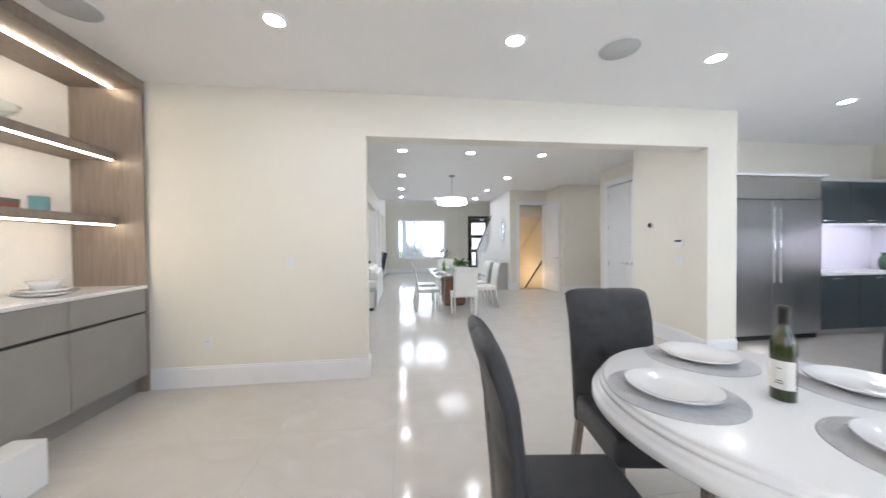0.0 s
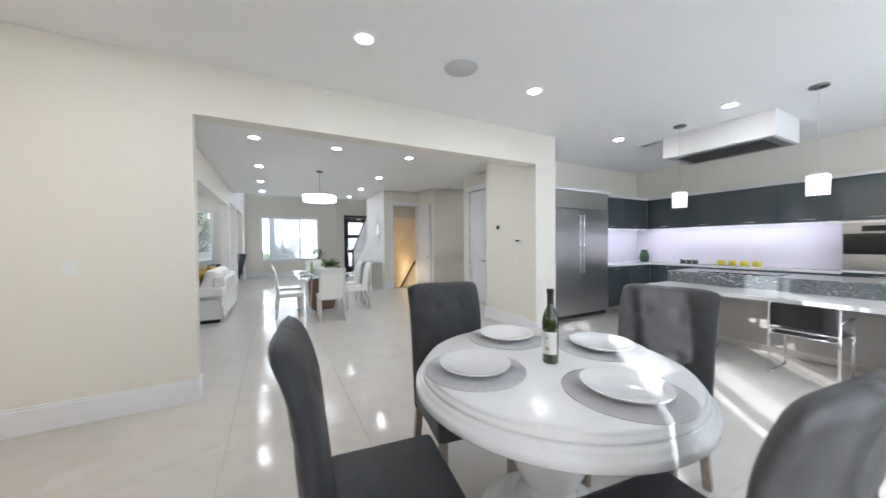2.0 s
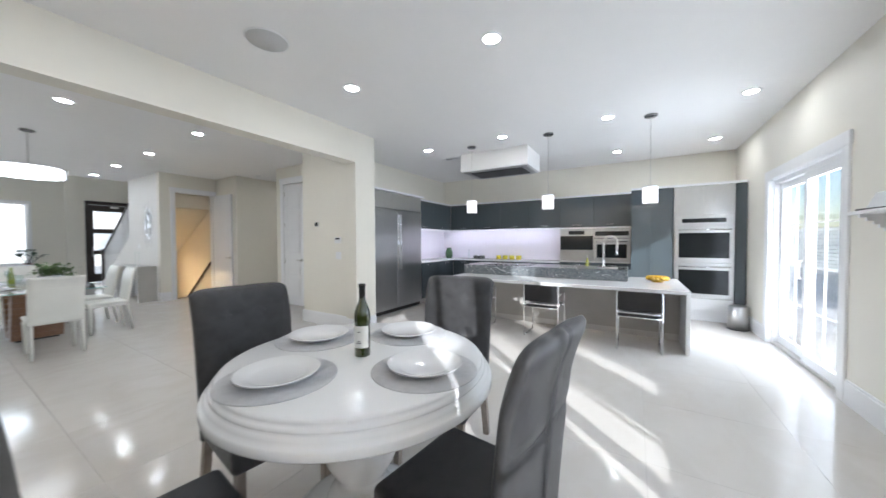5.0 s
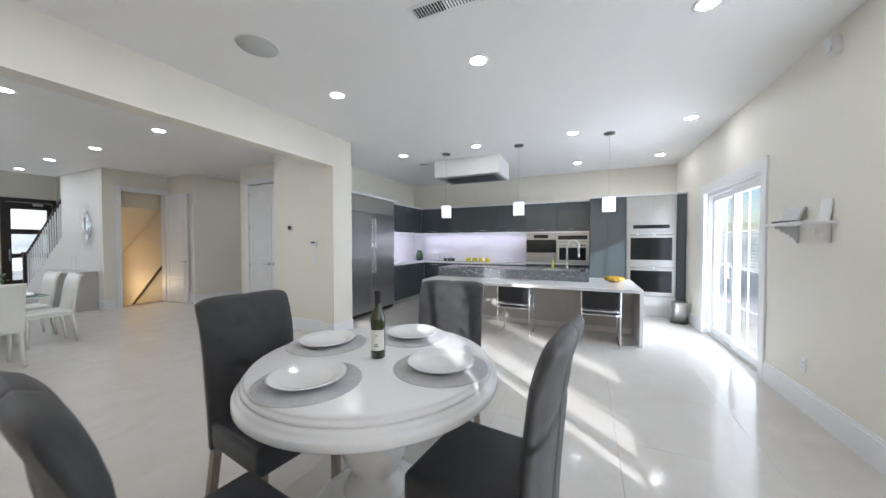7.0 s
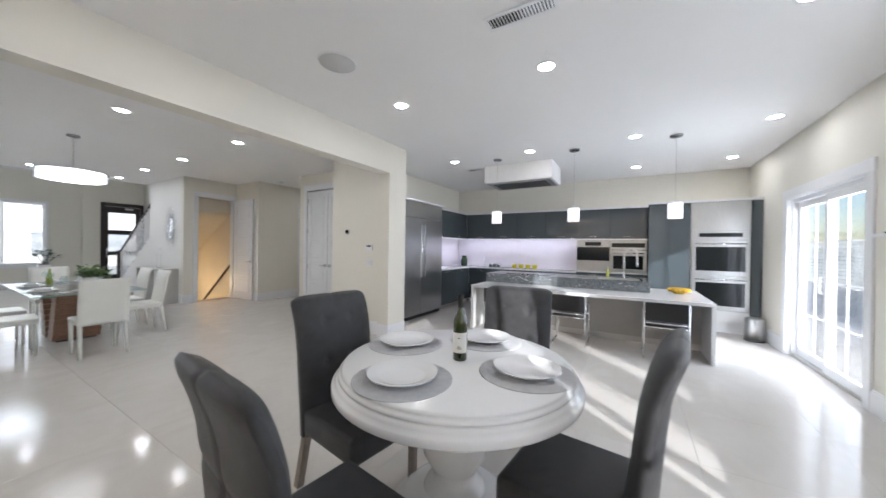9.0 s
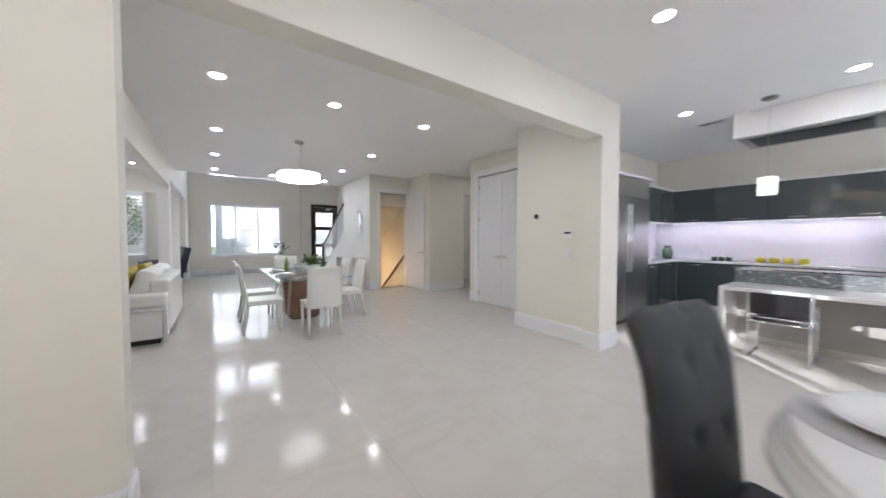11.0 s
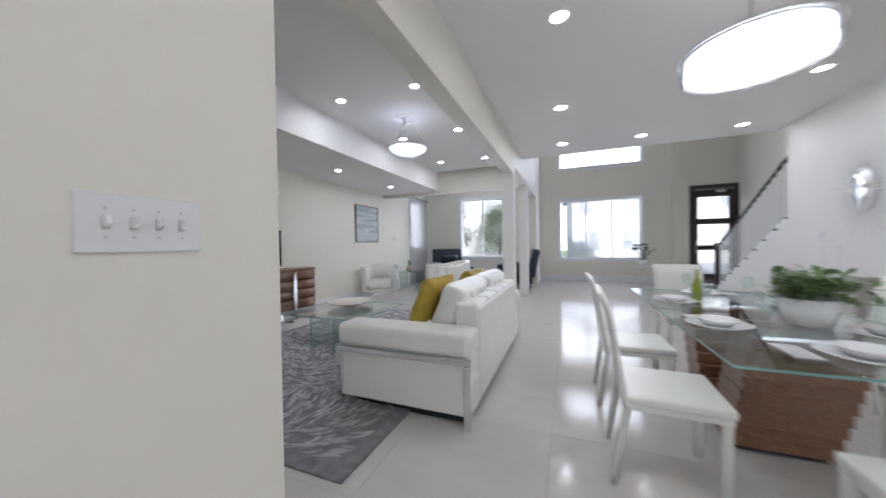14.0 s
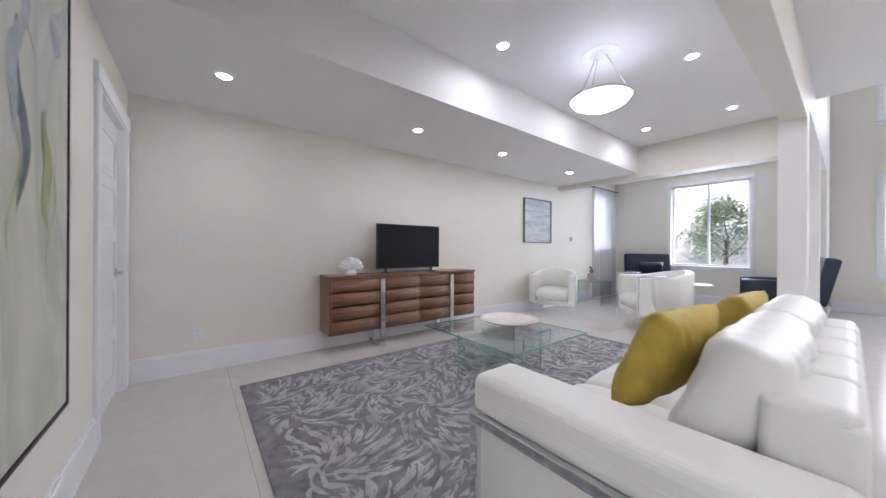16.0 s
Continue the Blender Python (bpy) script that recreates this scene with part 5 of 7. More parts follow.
DKGREEN = mat("dark_printed_tin", (0.05, 0.055, 0.045), 0.3, vary=0.4, scale=30)
for k in range(3):
    tn = thing("spice_tin", pose(8.0, 3.62 + 0.11 * k, 0.945), "small dark printed tin on the counter", "tin", "tins on the counter")
    part("tin", L([(0.0, 0.0), (0.046, 0.0), (0.048, 0.004), (0.048, 0.085), (0.0, 0.085)], seg=22), DKGREEN, tn)
    part("lid", L([(0.049, 0.08), (0.049, 0.098), (0.045, 0.1), (0.0, 0.1)], seg=22), CHROME, tn)
LEMON = mat("yellow_ceramic", (0.60, 0.50, 0.05), 0.25, vary=0.05)
for k in range(4):
    mg = thing("yellow_mug", pose(8.0, 2.68 + 0.17 * k, 0.945), "yellow ceramic mug on the kitchen counter", "mug", "yellow mugs")
    part("body", L([(0.0, 0.008), (0.05, 0.008), (0.058, 0.095), (0.062, 0.095), (0.062, 0.02), (0.05, 0.0), (0.0, 0.0)], seg=24), LEMON, mg)
    part("handle", tube(N(), [(-0.06, 0, 0.08), (-0.09, 0, 0.07), (-0.09, 0, 0.035), (-0.06, 0, 0.025)], 0.006), LEMON, mg)

# ---- dining area ----
def leather_chair(m):
    """A white high-backed chair: faces +y, back legs at y = 0."""
    c = thing("leather_chair", m, "white leather high-back dining chair with slim white legs", "chair", "chairs round the glass table")
    w = 0.46
    seat = part("seat", B(-w / 2, w / 2, 0.03, 0.47, 0.43, 0.475), WHITE_LEATHER, c)
    bent(seat, 0.014, 3)
    part("seat_frame", B(-w / 2 + 0.01, w / 2 - 0.01, 0.03, 0.46, 0.40, 0.43, 0.004, 1), WHITE_LEATHER, c)
    bm, nz, nx = N(), 16, 8
    g = {}
    for s in (0, 1):
        for i in range(nx + 1):
            for k in range(nz + 1):
                u, v = i / nx * 2 - 1, k / nz
                z = 0.40 + 0.58 * v
                lean = 0.03 - 0.09 * v - 0.03 * max(0, v - 0.85) / 0.15
                th = 0.034 if abs(u) < 1 else 0.02
                g[s, i, k] = bm.verts.new((u * w / 2, lean + (th / 2 if s else -th / 2), z))
    for i in range(nx):
        for k in range(nz):
            for s in (0, 1):
                bm.faces.new([g[s, i, k], g[s, i + 1, k], g[s, i + 1, k + 1], g[s, i, k + 1]]).smooth = True
    for k in range(nz):
        for i in (0, nx):
            bm.faces.new([g[0, i, k], g[0, i, k + 1], g[1, i, k + 1], g[1, i, k]]).smooth = True
    for i in range(nx):
        for k in (0, nz):
            bm.faces.new([g[0, i, k], g[0, i + 1, k], g[1, i + 1, k], g[1, i, k]]).smooth = True
    back = part("backrest", bm, WHITE_LEATHER, c)
    part("seam", B(-w / 2 + 0.02, w / 2 - 0.02, -0.062, -0.058, 0.835, 0.839), WHITE_LEATHER, back)
    for x in (-1, 1):
        part("leg", rod(N(), (x * (w / 2 - 0.03), 0.435, 0), (x * (w / 2 - 0.025), 0.435, 0.41), 0.017, 4, 0.024), WHITE_LEATHER, c)
        part("leg", rod(N(), (x * (w / 2 - 0.02), -0.03, 0), (x * (w / 2 - 0.025), 0.03, 0.41), 0.017, 4, 0.024), WHITE_LEATHER, c)
    return c


DT = (1.34, 7.93)
lc = leather_chair(pose(1.34, 6.36, 0, 0, 0, 0))
for x, y, a in ((0.46, 7.27, -92), (0.45, 8.12, -89), (2.22, 7.45, 90), (2.22, 8.25, 92), (1.36, 9.52, 180)):
    copy_thing(lc, pose(x, y, 0, 0, 0, a))


def glass_table():
    t = thing("glass_dining_table", pose(*DT, 0), "glass-topped dining table on a slatted walnut base", "table")
    part("glass_top", B(-0.53, 0.53, -1.14, 1.14, 0.748, 0.762, 0.003, 1), TABLE_GLASS, t, "clear glass top")
    part("glass_edge", box(box(box(box(N(), -0.532, -0.5305, -1.14, 1.14, 0.75, 0.76), 0.5305, 0.532, -1.14, 1.14, 0.75, 0.76), -0.53, 0.53, -1.1425, -1.141, 0.75, 0.76), -0.53, 0.53, 1.141, 1.1425, 0.75, 0.76), GLASS_EDGE, t)
    for s in (-1, 1):
        b = None
        for k in range(9):
            z = 0.025 + 0.079 * k
            lean = s * (0.18 + 0.30 * (z / 0.74))
            bm = box(N(), -0.24, 0.24, -0.13, 0.13, 0, 0.074, 0.006, 2)
            q = part("slat" if b else "pedestal", moved(bm, pose(0, lean, z)), WALNUT, b or t, "stacked walnut pedestal" if not b else "")
            b = b or q
        part("foot", B(-0.2, 0.2, s * 0.18 - 0.12, s * 0.18 + 0.12, 0, 0.025), DARK_PLASTIC, t)
        part("cap", B(-0.2, 0.2, s * 0.47 - 0.1, s * 0.47 + 0.1, 0.73, 0.748), CHROME, t)
    part("stretcher", B(-0.06, 0.06, -0.25, 0.25, 0.08, 0.14, 0.004, 1), WALNUT, t)


glass_table()


def wine_glass(m):
    g = thing("wine_glass", m, "clear stemmed wine glass on the dining table", "glass", "wine glasses")
    part("glass", L([(0.0, 0.003), (0.034, 0.0), (0.034, 0.002), (0.006, 0.008), (0.004, 0.02), (0.004, 0.085), (0.012, 0.095), (0.034, 0.125), (0.038, 0.155), (0.031, 0.2), (0.0295, 0.2), (0.036, 0.155), (0.032, 0.127), (0.0, 0.1)], seg=22), TABLE_GLASS, g)
    return g


def setting_at(x, y, a, made=[]):
    d = Matrix.Translation((x, y, 0.762)) @ pose(0, 0, 0, 0, 0, a)
    if not made:
        p = thing("charger_plate", d, "white porcelain plates stacked at a place setting", "plate", "plates on the dining table")
        part("charger", L([(0.0, 0.006), (0.1, 0.006), (0.15, 0.02), (0.153, 0.018), (0.11, 0.0), (0.0, 0.0)], seg=40), PORCELAIN, p)
        part("bowl", L([(0.0, 0.014), (0.05, 0.016), (0.095, 0.045), (0.098, 0.043), (0.06, 0.008), (0.0, 0.008)], seg=36), PORCELAIN, p)
        made.append(p)
        made.append(wine_glass(d @ pose(0.15, 0.16, 0)))
        n = thing("folded_napkin", d @ pose(-0.22, 0.0, 0), "grey folded cloth napkin", "napkin", "napkins on the dining table")
        part("cloth", B(-0.045, 0.045, -0.1, 0.1, 0, 0.008, 0.003, 2), MAT_GREY, n)
        made.append(n)
    else:
        copy_thing(made[0], d)
        copy_thing(made[1], d @ pose(0.15, 0.16, 0))
        copy_thing(made[2], d @ pose(-0.22, 0.0, 0))


for x, y, a in ((0, -0.88, 0), (0, 0.88, 180), (-0.34, -0.45, -90), (-0.34, 0.35, -90), (0.34, -0.45, 90), (0.34, 0.35, 90)):
    setting_at(DT[0] + x, DT[1] + y, a)


def leaf_clump(bm, rng, centre, spread, count, length, width, up=0.6):
    for _ in range(count):
        a, e = rng.uniform(0, 2 * math.pi), rng.uniform(up - 0.5, up + 0.5)
        d = Vector((math.cos(a) * math.cos(e), math.sin(a) * math.cos(e), math.sin(e)))
        o = Vector(centre) + Vector((rng.gauss(0, spread[0]), rng.gauss(0, spread[1]), rng.gauss(0, spread[2])))
        side = d.cross(Vector((0, 0, 1))).normalized()
        ln, wd = length * rng.uniform(0.6, 1.2), width * rng.uniform(0.7, 1.2)
        pts = [(0, 0), (0.35, 1), (0.75, 0.75), (1, 0)]
        droop = Vector((0, 0, -0.35 * ln))
        mid = [bm.verts.new(o + d * ln * t + droop * t * t) for t, _ in pts]
        lf = [bm.verts.new(o + d * ln * t + droop * t * t + side * wd * s + Vector((0, 0, 0.12 * wd))) for t, s in pts[1:3]]
        rt = [bm.verts.new(o + d * ln * t + droop * t * t - side * wd * s + Vector((0, 0, 0.12 * wd))) for t, s in pts[1:3]]
        for f in ((mid[0], mid[1], lf[0]), (mid[1], mid[2], lf[1], lf[0]), (mid[2], mid[3], lf[1]), (mid[0], rt[0], mid[1]), (mid[1], rt[0], rt[1], mid[2]), (mid[2], rt[1], mid[3])):
            bm.faces.new(f)
    return bm


pp = thing("potted_plant", pose(1.49, 7.7, 0.762), "leafy green plant in a white square pot", "plant")
part("pot", L([(0.0, 0.0), (0.1, 0.0), (0.135, 0.15), (0.128, 0.15), (0.12, 0.13), (0.0, 0.13)], seg=36), PORCELAIN, pp)
part("foliage", leaf_clump(N(), random.Random(4), (0, 0, 0.2), (0.085, 0.085, 0.04), 360, 0.085, 0.02, 0.7), LEAF, pp)
gb = thing("green_bottle", pose(1.2, 8.45, 0.762), "yellow-green glass bottle on the dining table", "bottle")
part("body", L([(0.0, 0.0), (0.035, 0.0), (0.037, 0.12), (0.014, 0.18), (0.013, 0.25), (0.0, 0.25)], seg=24), mat("lime_glass", (0.28, 0.34, 0.04), 0.08, coat=0.5), gb)


def chandelier():
    c = thing("drum_chandelier", pose(1.335, 7.91, CEILING), "round crystal drum chandelier, lit, on a steel rod", "chandelier")
    part("canopy", L([(0.0, 0.0), (0.075, 0.0), (0.075, -0.02), (0.03, -0.035), (0.0, -0.035)], seg=32), DARK_NICKEL, c)
    part("rod", R((0, 0, -0.03), (0, 0, -0.545), 0.008, 10), NICKEL, c)
    part("frame", L([(0.37, -0.54), (0.385, -0.54), (0.385, -0.552), (0.37, -0.552)], seg=56), CHROME, c)
    for k in range(3):
        a = 2.1 * k
        part("spoke", R((0, 0, -0.545), (0.37 * math.cos(a), 0.37 * math.sin(a), -0.545), 0.006, 8), CHROME, c)
    part("diffuser", L([(0.345, -0.555), (0.35, -0.665), (0.31, -0.685), (0.0, -0.69)], seg=56), SHADE_GLOW, c, "glowing white diffuser")
    part("top_plate", L([(0.0, -0.5535), (0.34, -0.5535), (0.34, -0.555), (0.0, -0.555)], seg=40), TRIM, c)
    for k in range(40):
        a = 2 * math.pi * k / 40
        part("crystal", moved(B(-0.022, 0.022, -0.005, 0.005, -0.69 + 0.01 * (k % 2), -0.552, 0.003, 1), pose(0.372 * math.cos(a), 0.372 * math.sin(a), 0, 0, 0, 90 + math.degrees(a))), CRYSTAL, c)


chandelier()

# ---- living room ----
def sofa():
    s = thing("white_sofa", pose(0, 0, 0), "white leather sofa with chrome bar frame and yellow pillows", "sofa")
    x0, x1, y0, y1 = -1.49, -0.40, 7.23, 9.5
    part("base", B(x0 + 0.06, x1 - 0.01, y0 + 0.03, y1 - 0.03, 0.07, 0.3, 0.02, 3), WHITE_LEATHER, s)
    part("plinth", B(x0 + 0.12, x1 - 0.08, y0 + 0.1, y1 - 0.1, 0.0, 0.07), DARK_PLASTIC, s)
    for a, b in ((y0, y0 + 0.27), (y1 - 0.27, y1)):
        bent(part("arm", B(x0 + 0.02, x1 - 0.02, a + 0.02, b, 0.08, 0.47) if a == y0 else B(x0 + 0.02, x1 - 0.02, a, b - 0.02, 0.08, 0.47), WHITE_LEATHER, s), 0.012)
        pad = part("arm_pad", B(x0, x1, a, b, 0.475, 0.65), WHITE_LEATHER, s)
        bent(pad, 0.045, 5)
        part("piping", B(x0 + 0.03, x1 - 0.03, a - 0.002 if a == y0 else b - 0.003, a + 0.003 if a == y0 else b + 0.002, 0.555, 0.559), WHITE_LEATHER, pad)
    for y in (y0 - 0.005, y1 - 0.02):
        part("frame_bar", B(x0 + 0.0, x1 + 0.0, y - 0.005, y + 0.03, 0.435, 0.478, 0.006, 2), CHROME, s, "polished chrome bar")
        for x in (x0, x1 - 0.045):
            part("leg", B(x, x + 0.045, y - 0.005, y + 0.03, 0.0, 0.434, 0.006, 2), CHROME, s, "flat chrome leg")
    bent(part("back", B(x1 - 0.1, x1 - 0.002, y0 + 0.27, y1 - 0.27, 0.08, 0.785), WHITE_LEATHER, s), 0.03, 5)
    for k in range(5):
        ya, yb = (y0 + 0.272 + (y1 - y0 - 0.544) * j / 5 for j in (k, k + 1))
        bent(part("back_pad", B(x1 - 0.2, x1 - 0.012, ya, yb, 0.3, 0.81), WHITE_LEATHER, s), 0.035, 5)
    n = 3
    w = (y1 - y0 - 0.54) / n
    for k in range(n):
        yc = y0 + 0.27 + w * (k + 0.5)
        part("seat_cushion", cushion(N(), 0.78, w - 0.01, 0.26, pose(x0 + 0.44, yc, 0.33), 0.18, 24, 0.0, 0.008), WHITE_LEATHER, s)
    for k in range(2):
        yc = y0 + 0.27 + (y1 - y0 - 0.54) / 2 * (k + 0.5)
        c = part("back_cushion", cushion(N(), 0.51, (y1 - y0 - 0.54) / 2 - 0.01, 0.25, pose(x1 - 0.29, yc, 0.685, 0, -70, 0), 0.27, 44, 0.02, 0.03), WHITE_LEATHER, s)
    return s


sofa()
for k, (x, y, z, ry, rz) in enumerate(((-0.92, 7.82, 0.765, -66, -8), (-0.86, 8.66, 0.765, -64, -4))):
    p = thing("throw_pillow", pose(x, y, z, 0, ry, rz), "mustard yellow velvet pillow on the white sofa", "pillow", "yellow pillows")
    part("cover", cushion(N(), 0.46, 0.46, 0.18, puff=0.5, n=40, pinch=0.1, crease=0.016), YELLOW, p)
    bm = N()
    for i in range(24):
        u0, u1 = -0.19 + 0.38 * i / 24, -0.19 + 0.38 * (i + 1) / 24
        z0, z1 = (0.09 * ((1 - (u / 0.207) ** 4)) ** 0.5 + 0.004 for u in (u0, u1))
        rod(bm, (u0, 0.02, z0), (u1, 0.02, z1), 0.004, 5)
    part("piping", bm, mat("pale_piping", (0.55, 0.47, 0.22), 0.6), p, "paler stitched seam")


def shag_rug():
    RUG = mat("grey_shag", (0.29, 0.282, 0.288), 0.9, vary=0.3, scale=14, bump=0.8, bump_scale=420, spec=0.2)
    PILE = mat("silver_pile", (0.47, 0.46, 0.47), 0.55, vary=0.35, scale=7, bump=0.3, bump_scale=300, per_object=0.0, spec=0.5)
    x0, x1, y0, y1 = -3.68, -0.9, 6.55, 10.57
    r = thing("area_rug", pose(0, 0, 0), "grey shag rug with silvery leaf-like strokes", "rug")
    part("rug_body", B(x0, x1, y0, y1, 0.0, 0.016, 0.007, 2), RUG, r)
    rng = random.Random(11)
    verts, faces = [], []
    centres = [(rng.uniform(x0, x1), rng.uniform(y0, y1)) for _ in range(26)]
    for _ in range(3400):
        x, y = rng.uniform(x0 + 0.12, x1 - 0.12), rng.uniform(y0 + 0.12, y1 - 0.12)
        cx, cy = min(centres, key=lambda c: (c[0] - x) ** 2 + (c[1] - y) ** 2)
        a = math.atan2(y - cy, x - cx) + rng.gauss(0, 0.25) + 0.5
        ln, wd = rng.uniform(0.03, 0.08), rng.uniform(0.007, 0.016)
        k = len(verts)
        c, s = math.cos(a), math.sin(a)
        for t, w, h in ((-1, 0.15, 0.017), (-0.3, 1, 0.022), (0.4, 0.9, 0.022), (1, 0.1, 0.017)):
            bend = 0.25 * ln * t * t
            for e in (-1, 1):
                verts.append((x + c * t * ln - s * (w * wd * e + bend), y + s * t * ln + c * (w * wd * e + bend), h))
        faces += [(k, k + 2, k + 3, k + 1), (k + 2, k + 4, k + 5, k + 3), (k + 4, k + 6, k + 7, k + 5)]
    me = bpy.data.meshes.new("strokes")
    me.from_pydata(verts, [], faces)
    me.materials.append(PILE)
    o = new("raised_pile", me)
    o.parent = r
    tagged(o, "silvery raised strokes of pile", kind="stuff")


shag_rug()


def coffee_table():
    t = thing("glass_coffee_table", pose(0, 0, 0), "square clear glass coffee table with bent glass legs", "table")
    part("top", B(-3.08, -1.94, 8.08, 9.12, 0.424, 0.438, 0.004, 2), TABLE_GLASS, t)
    part("edge", box(box(box(box(N(), -3.083, -3.081, 8.08, 9.12, 0.426, 0.436), -1.939, -1.937, 8.08, 9.12, 0.426, 0.436), -3.08, -1.94, 8.077, 8.079, 0.426, 0.436), -3.08, -1.94, 9.121, 9.123, 0.426, 0.436), GLASS_EDGE, t, "green glass edge")
    for x in (-2.36, -2.7):
        leg = part("leg_panel", B(x - 0.006, x + 0.006, 8.2, 9.0, 0.016, 0.423), TABLE_GLASS, t)
        for y in (8.196, 9.001):
            part("leg_edge", B(x - 0.006, x + 0.006, y, y + 0.003, 0.016, 0.423), GLASS_EDGE, leg)
    part("shelf", B(-2.69, -2.37, 8.25, 8.95, 0.2, 0.21), TABLE_GLASS, t)
    b = thing("shallow_bowl", pose(-2.55, 8.75, 0.438), "wide cream ceramic bowl on the coffee table", "bowl")
    part("bowl", L([(0.0, 0.03), (0.12, 0.032), (0.26, 0.06), (0.29, 0.075), (0.295, 0.073), (0.26, 0.05), (0.1, 0.015), (0.09, 0.0), (0.0, 0.0)], seg=56), mat("cream_ceramic", (0.72, 0.66, 0.60), 0.2, coat=0.3), b)


coffee_table()


def console():
    c = thing("walnut_sideboard", pose(0, 0, 0), "walnut sideboard with ribbed fronts and chrome straps", "sideboard")
    xb, xf, y0, y1, z0, z1 = -4.33, -3.99, 7.42, 9.62, 0.22, 0.89
    part("body", B(xb, xf, y0, y1, z0, z1 - 0.03, 0.003, 1), WALNUT, c)
    part("top", B(xb, xf + 0.015, y0 - 0.005, y1 + 0.005, z1 - 0.03, z1, 0.003, 2), WALNUT, c)
    for a, b in ((y0 + 0.02, 8.02), (8.1, 8.61), (8.615, 9.115), (9.195, y1 - 0.02)):
        d = None
        for k in range(4):
            za = z0 + 0.012 + 0.156 * k
            bm = N()
            ring = []
            for i in range(9):
                u = i / 8
                ring.append([bm.verts.new((xf + 0.004 + 0.028 * math.sin(math.pi * u) ** 0.8, y, za + 0.152 * u)) for y in (a, b)])
            for p, q in zip(ring, ring[1:]):
                bm.faces.new((p[0], p[1], q[1], q[0])).smooth = True
            for j in (0, 1):
                bm.faces.new([r[j] for r in ring])
            bm.faces.new((ring[0][0], ring[0][1], ring[-1][1], ring[-1][0]))
            q = part("door" if not d else "rib", bm, WALNUT, d or c)
            d = d or q
    for y in (8.03, 9.125):
        st = part("strap", B(xf + 0.004, xf + 0.045, y, y + 0.06, 0.0, z1 - 0.05, 0.003, 1), CHROME, c, "polished chrome strap leg")
        part("foot", B(xb + 0.06, xf + 0.004, y, y + 0.06, 0.0, 0.02, 0.003, 1), CHROME, st)
        part("rear_leg", B(xb + 0.02, xb + 0.06, y, y + 0.06, 0.0, z0, 0.003, 1), CHROME, st)
    tv = thing("television", pose(-4.12, 8.54, 0.89), "black flat-screen television on the walnut sideboard", "television")
    part("bezel", B(-0.02, 0.02, -0.49, 0.49, 0.055, 0.635, 0.004, 2), DARK_PLASTIC, tv)
    part("screen", B(0.0205, 0.0225, -0.478, 0.478, 0.072, 0.625), SCREEN, tv)
    for y in (-0.36, 0.36):
        part("stand", box(B(-0.1, 0.1, y - 0.02, y + 0.02, 0.0, 0.012, 0.003, 1), -0.012, 0.012, y - 0.012, y + 0.012, 0.012, 0.056), DARK_PLASTIC, tv)
    o = thing("coral_ornament", pose(-4.12, 7.72, 0.89), "white shell-shaped ceramic ornament on the sideboard", "ornament")
    bm = N()
    for k in range(9):
        a = -75 + 150 * k / 8
        moved_ = pose(0, 0, 0.06, a, 0, 0)
        b2 = lathe(N(), [(0.0, 0.0), (0.03, 0.03), (0.036, 0.1), (0.02, 0.15), (0.0, 0.16)], seg=12, sx=1.5)
        bmesh.ops.transform(b2, matrix=moved_, verts=b2.verts)
        me = bpy.data.meshes.new("tmp")
        b2.to_mesh(me)
        b2.free()
        bm.from_mesh(me)
        bpy.data.meshes.remove(me)
    part("shell", bm, PORCELAIN, o)
    part("base", L([(0.0, 0.0), (0.07, 0.0), (0.06, 0.05), (0.0, 0.07)], seg=24), PORCELAIN, o)


console()


def tub_chair(m, label):
    """A rounded armchair with a chrome frame: faces +y."""
    c = thing("tub_armchair", m, label, "armchair", "white tub armchairs")
    shell, seg = N(), 26
    rows = []
    for i in range(seg + 1):
        a = radians(-12 + 204 * i / seg)
        # from the front of one arm round the back to the other
        ca, sa = math.cos(a), -math.sin(a)
        h = 0.66 + 0.08 * max(0.0, math.sin(a))
        y_off = 0.0
        col = []
        for r, z in ((0.345, 0.2), (0.36, h - 0.02), (0.345, h), (0.28, h), (0.265, h - 0.02), (0.265, 0.2)):
            yy = r * sa * 1.0 + (0.12 if sa > 0 else 0)
            col.append(shell.verts.new((r * ca, yy, z)))
        rows.append(col)
    for p, q in zip(rows, rows[1:]):
        for k in range(6):
            j = (k + 1) % 6
            shell.faces.new((p[k], q[k], q[j], p[j])).smooth = True
    shell.faces.new(rows[0])
    shell.faces.new(rows[-1])
    part("shell", shell, WHITE_LEATHER, c, "curved leather back and arms")
    for x in (-1, 1):
        bent(part("arm", B(x * 0.3 - 0.045, x * 0.3 + 0.045, 0.0, 0.33, 0.2, 0.655), WHITE_LEATHER, c), 0.02, 3)
    part("seat", cushion(N(), 0.53, 0.58, 0.22, pose(0, 0.06, 0.33), 0.2, 12), WHITE_LEATHER, c)
    part("base", B(-0.3, 0.3, -0.25, 0.33, 0.18, 0.24, 0.01, 2), WHITE_LEATHER, c)
    for x in (-1, 1):
        part("frame", tube(N(), [(x * 0.36, 0.335, 0.0), (x * 0.36, 0.335, 0.675), (x * 0.365, 0.05, 0.675)], 0.009), CHROME, c, "chrome tube")
        part("leg", R((x * 0.25, -0.26, 0), (x * 0.25, -0.26, 0.2), 0.009), CHROME, c)
    part("front_rail", R((-0.36, 0.335, 0.19), (0.36, 0.335, 0.19), 0.008), CHROME, c)
    return c


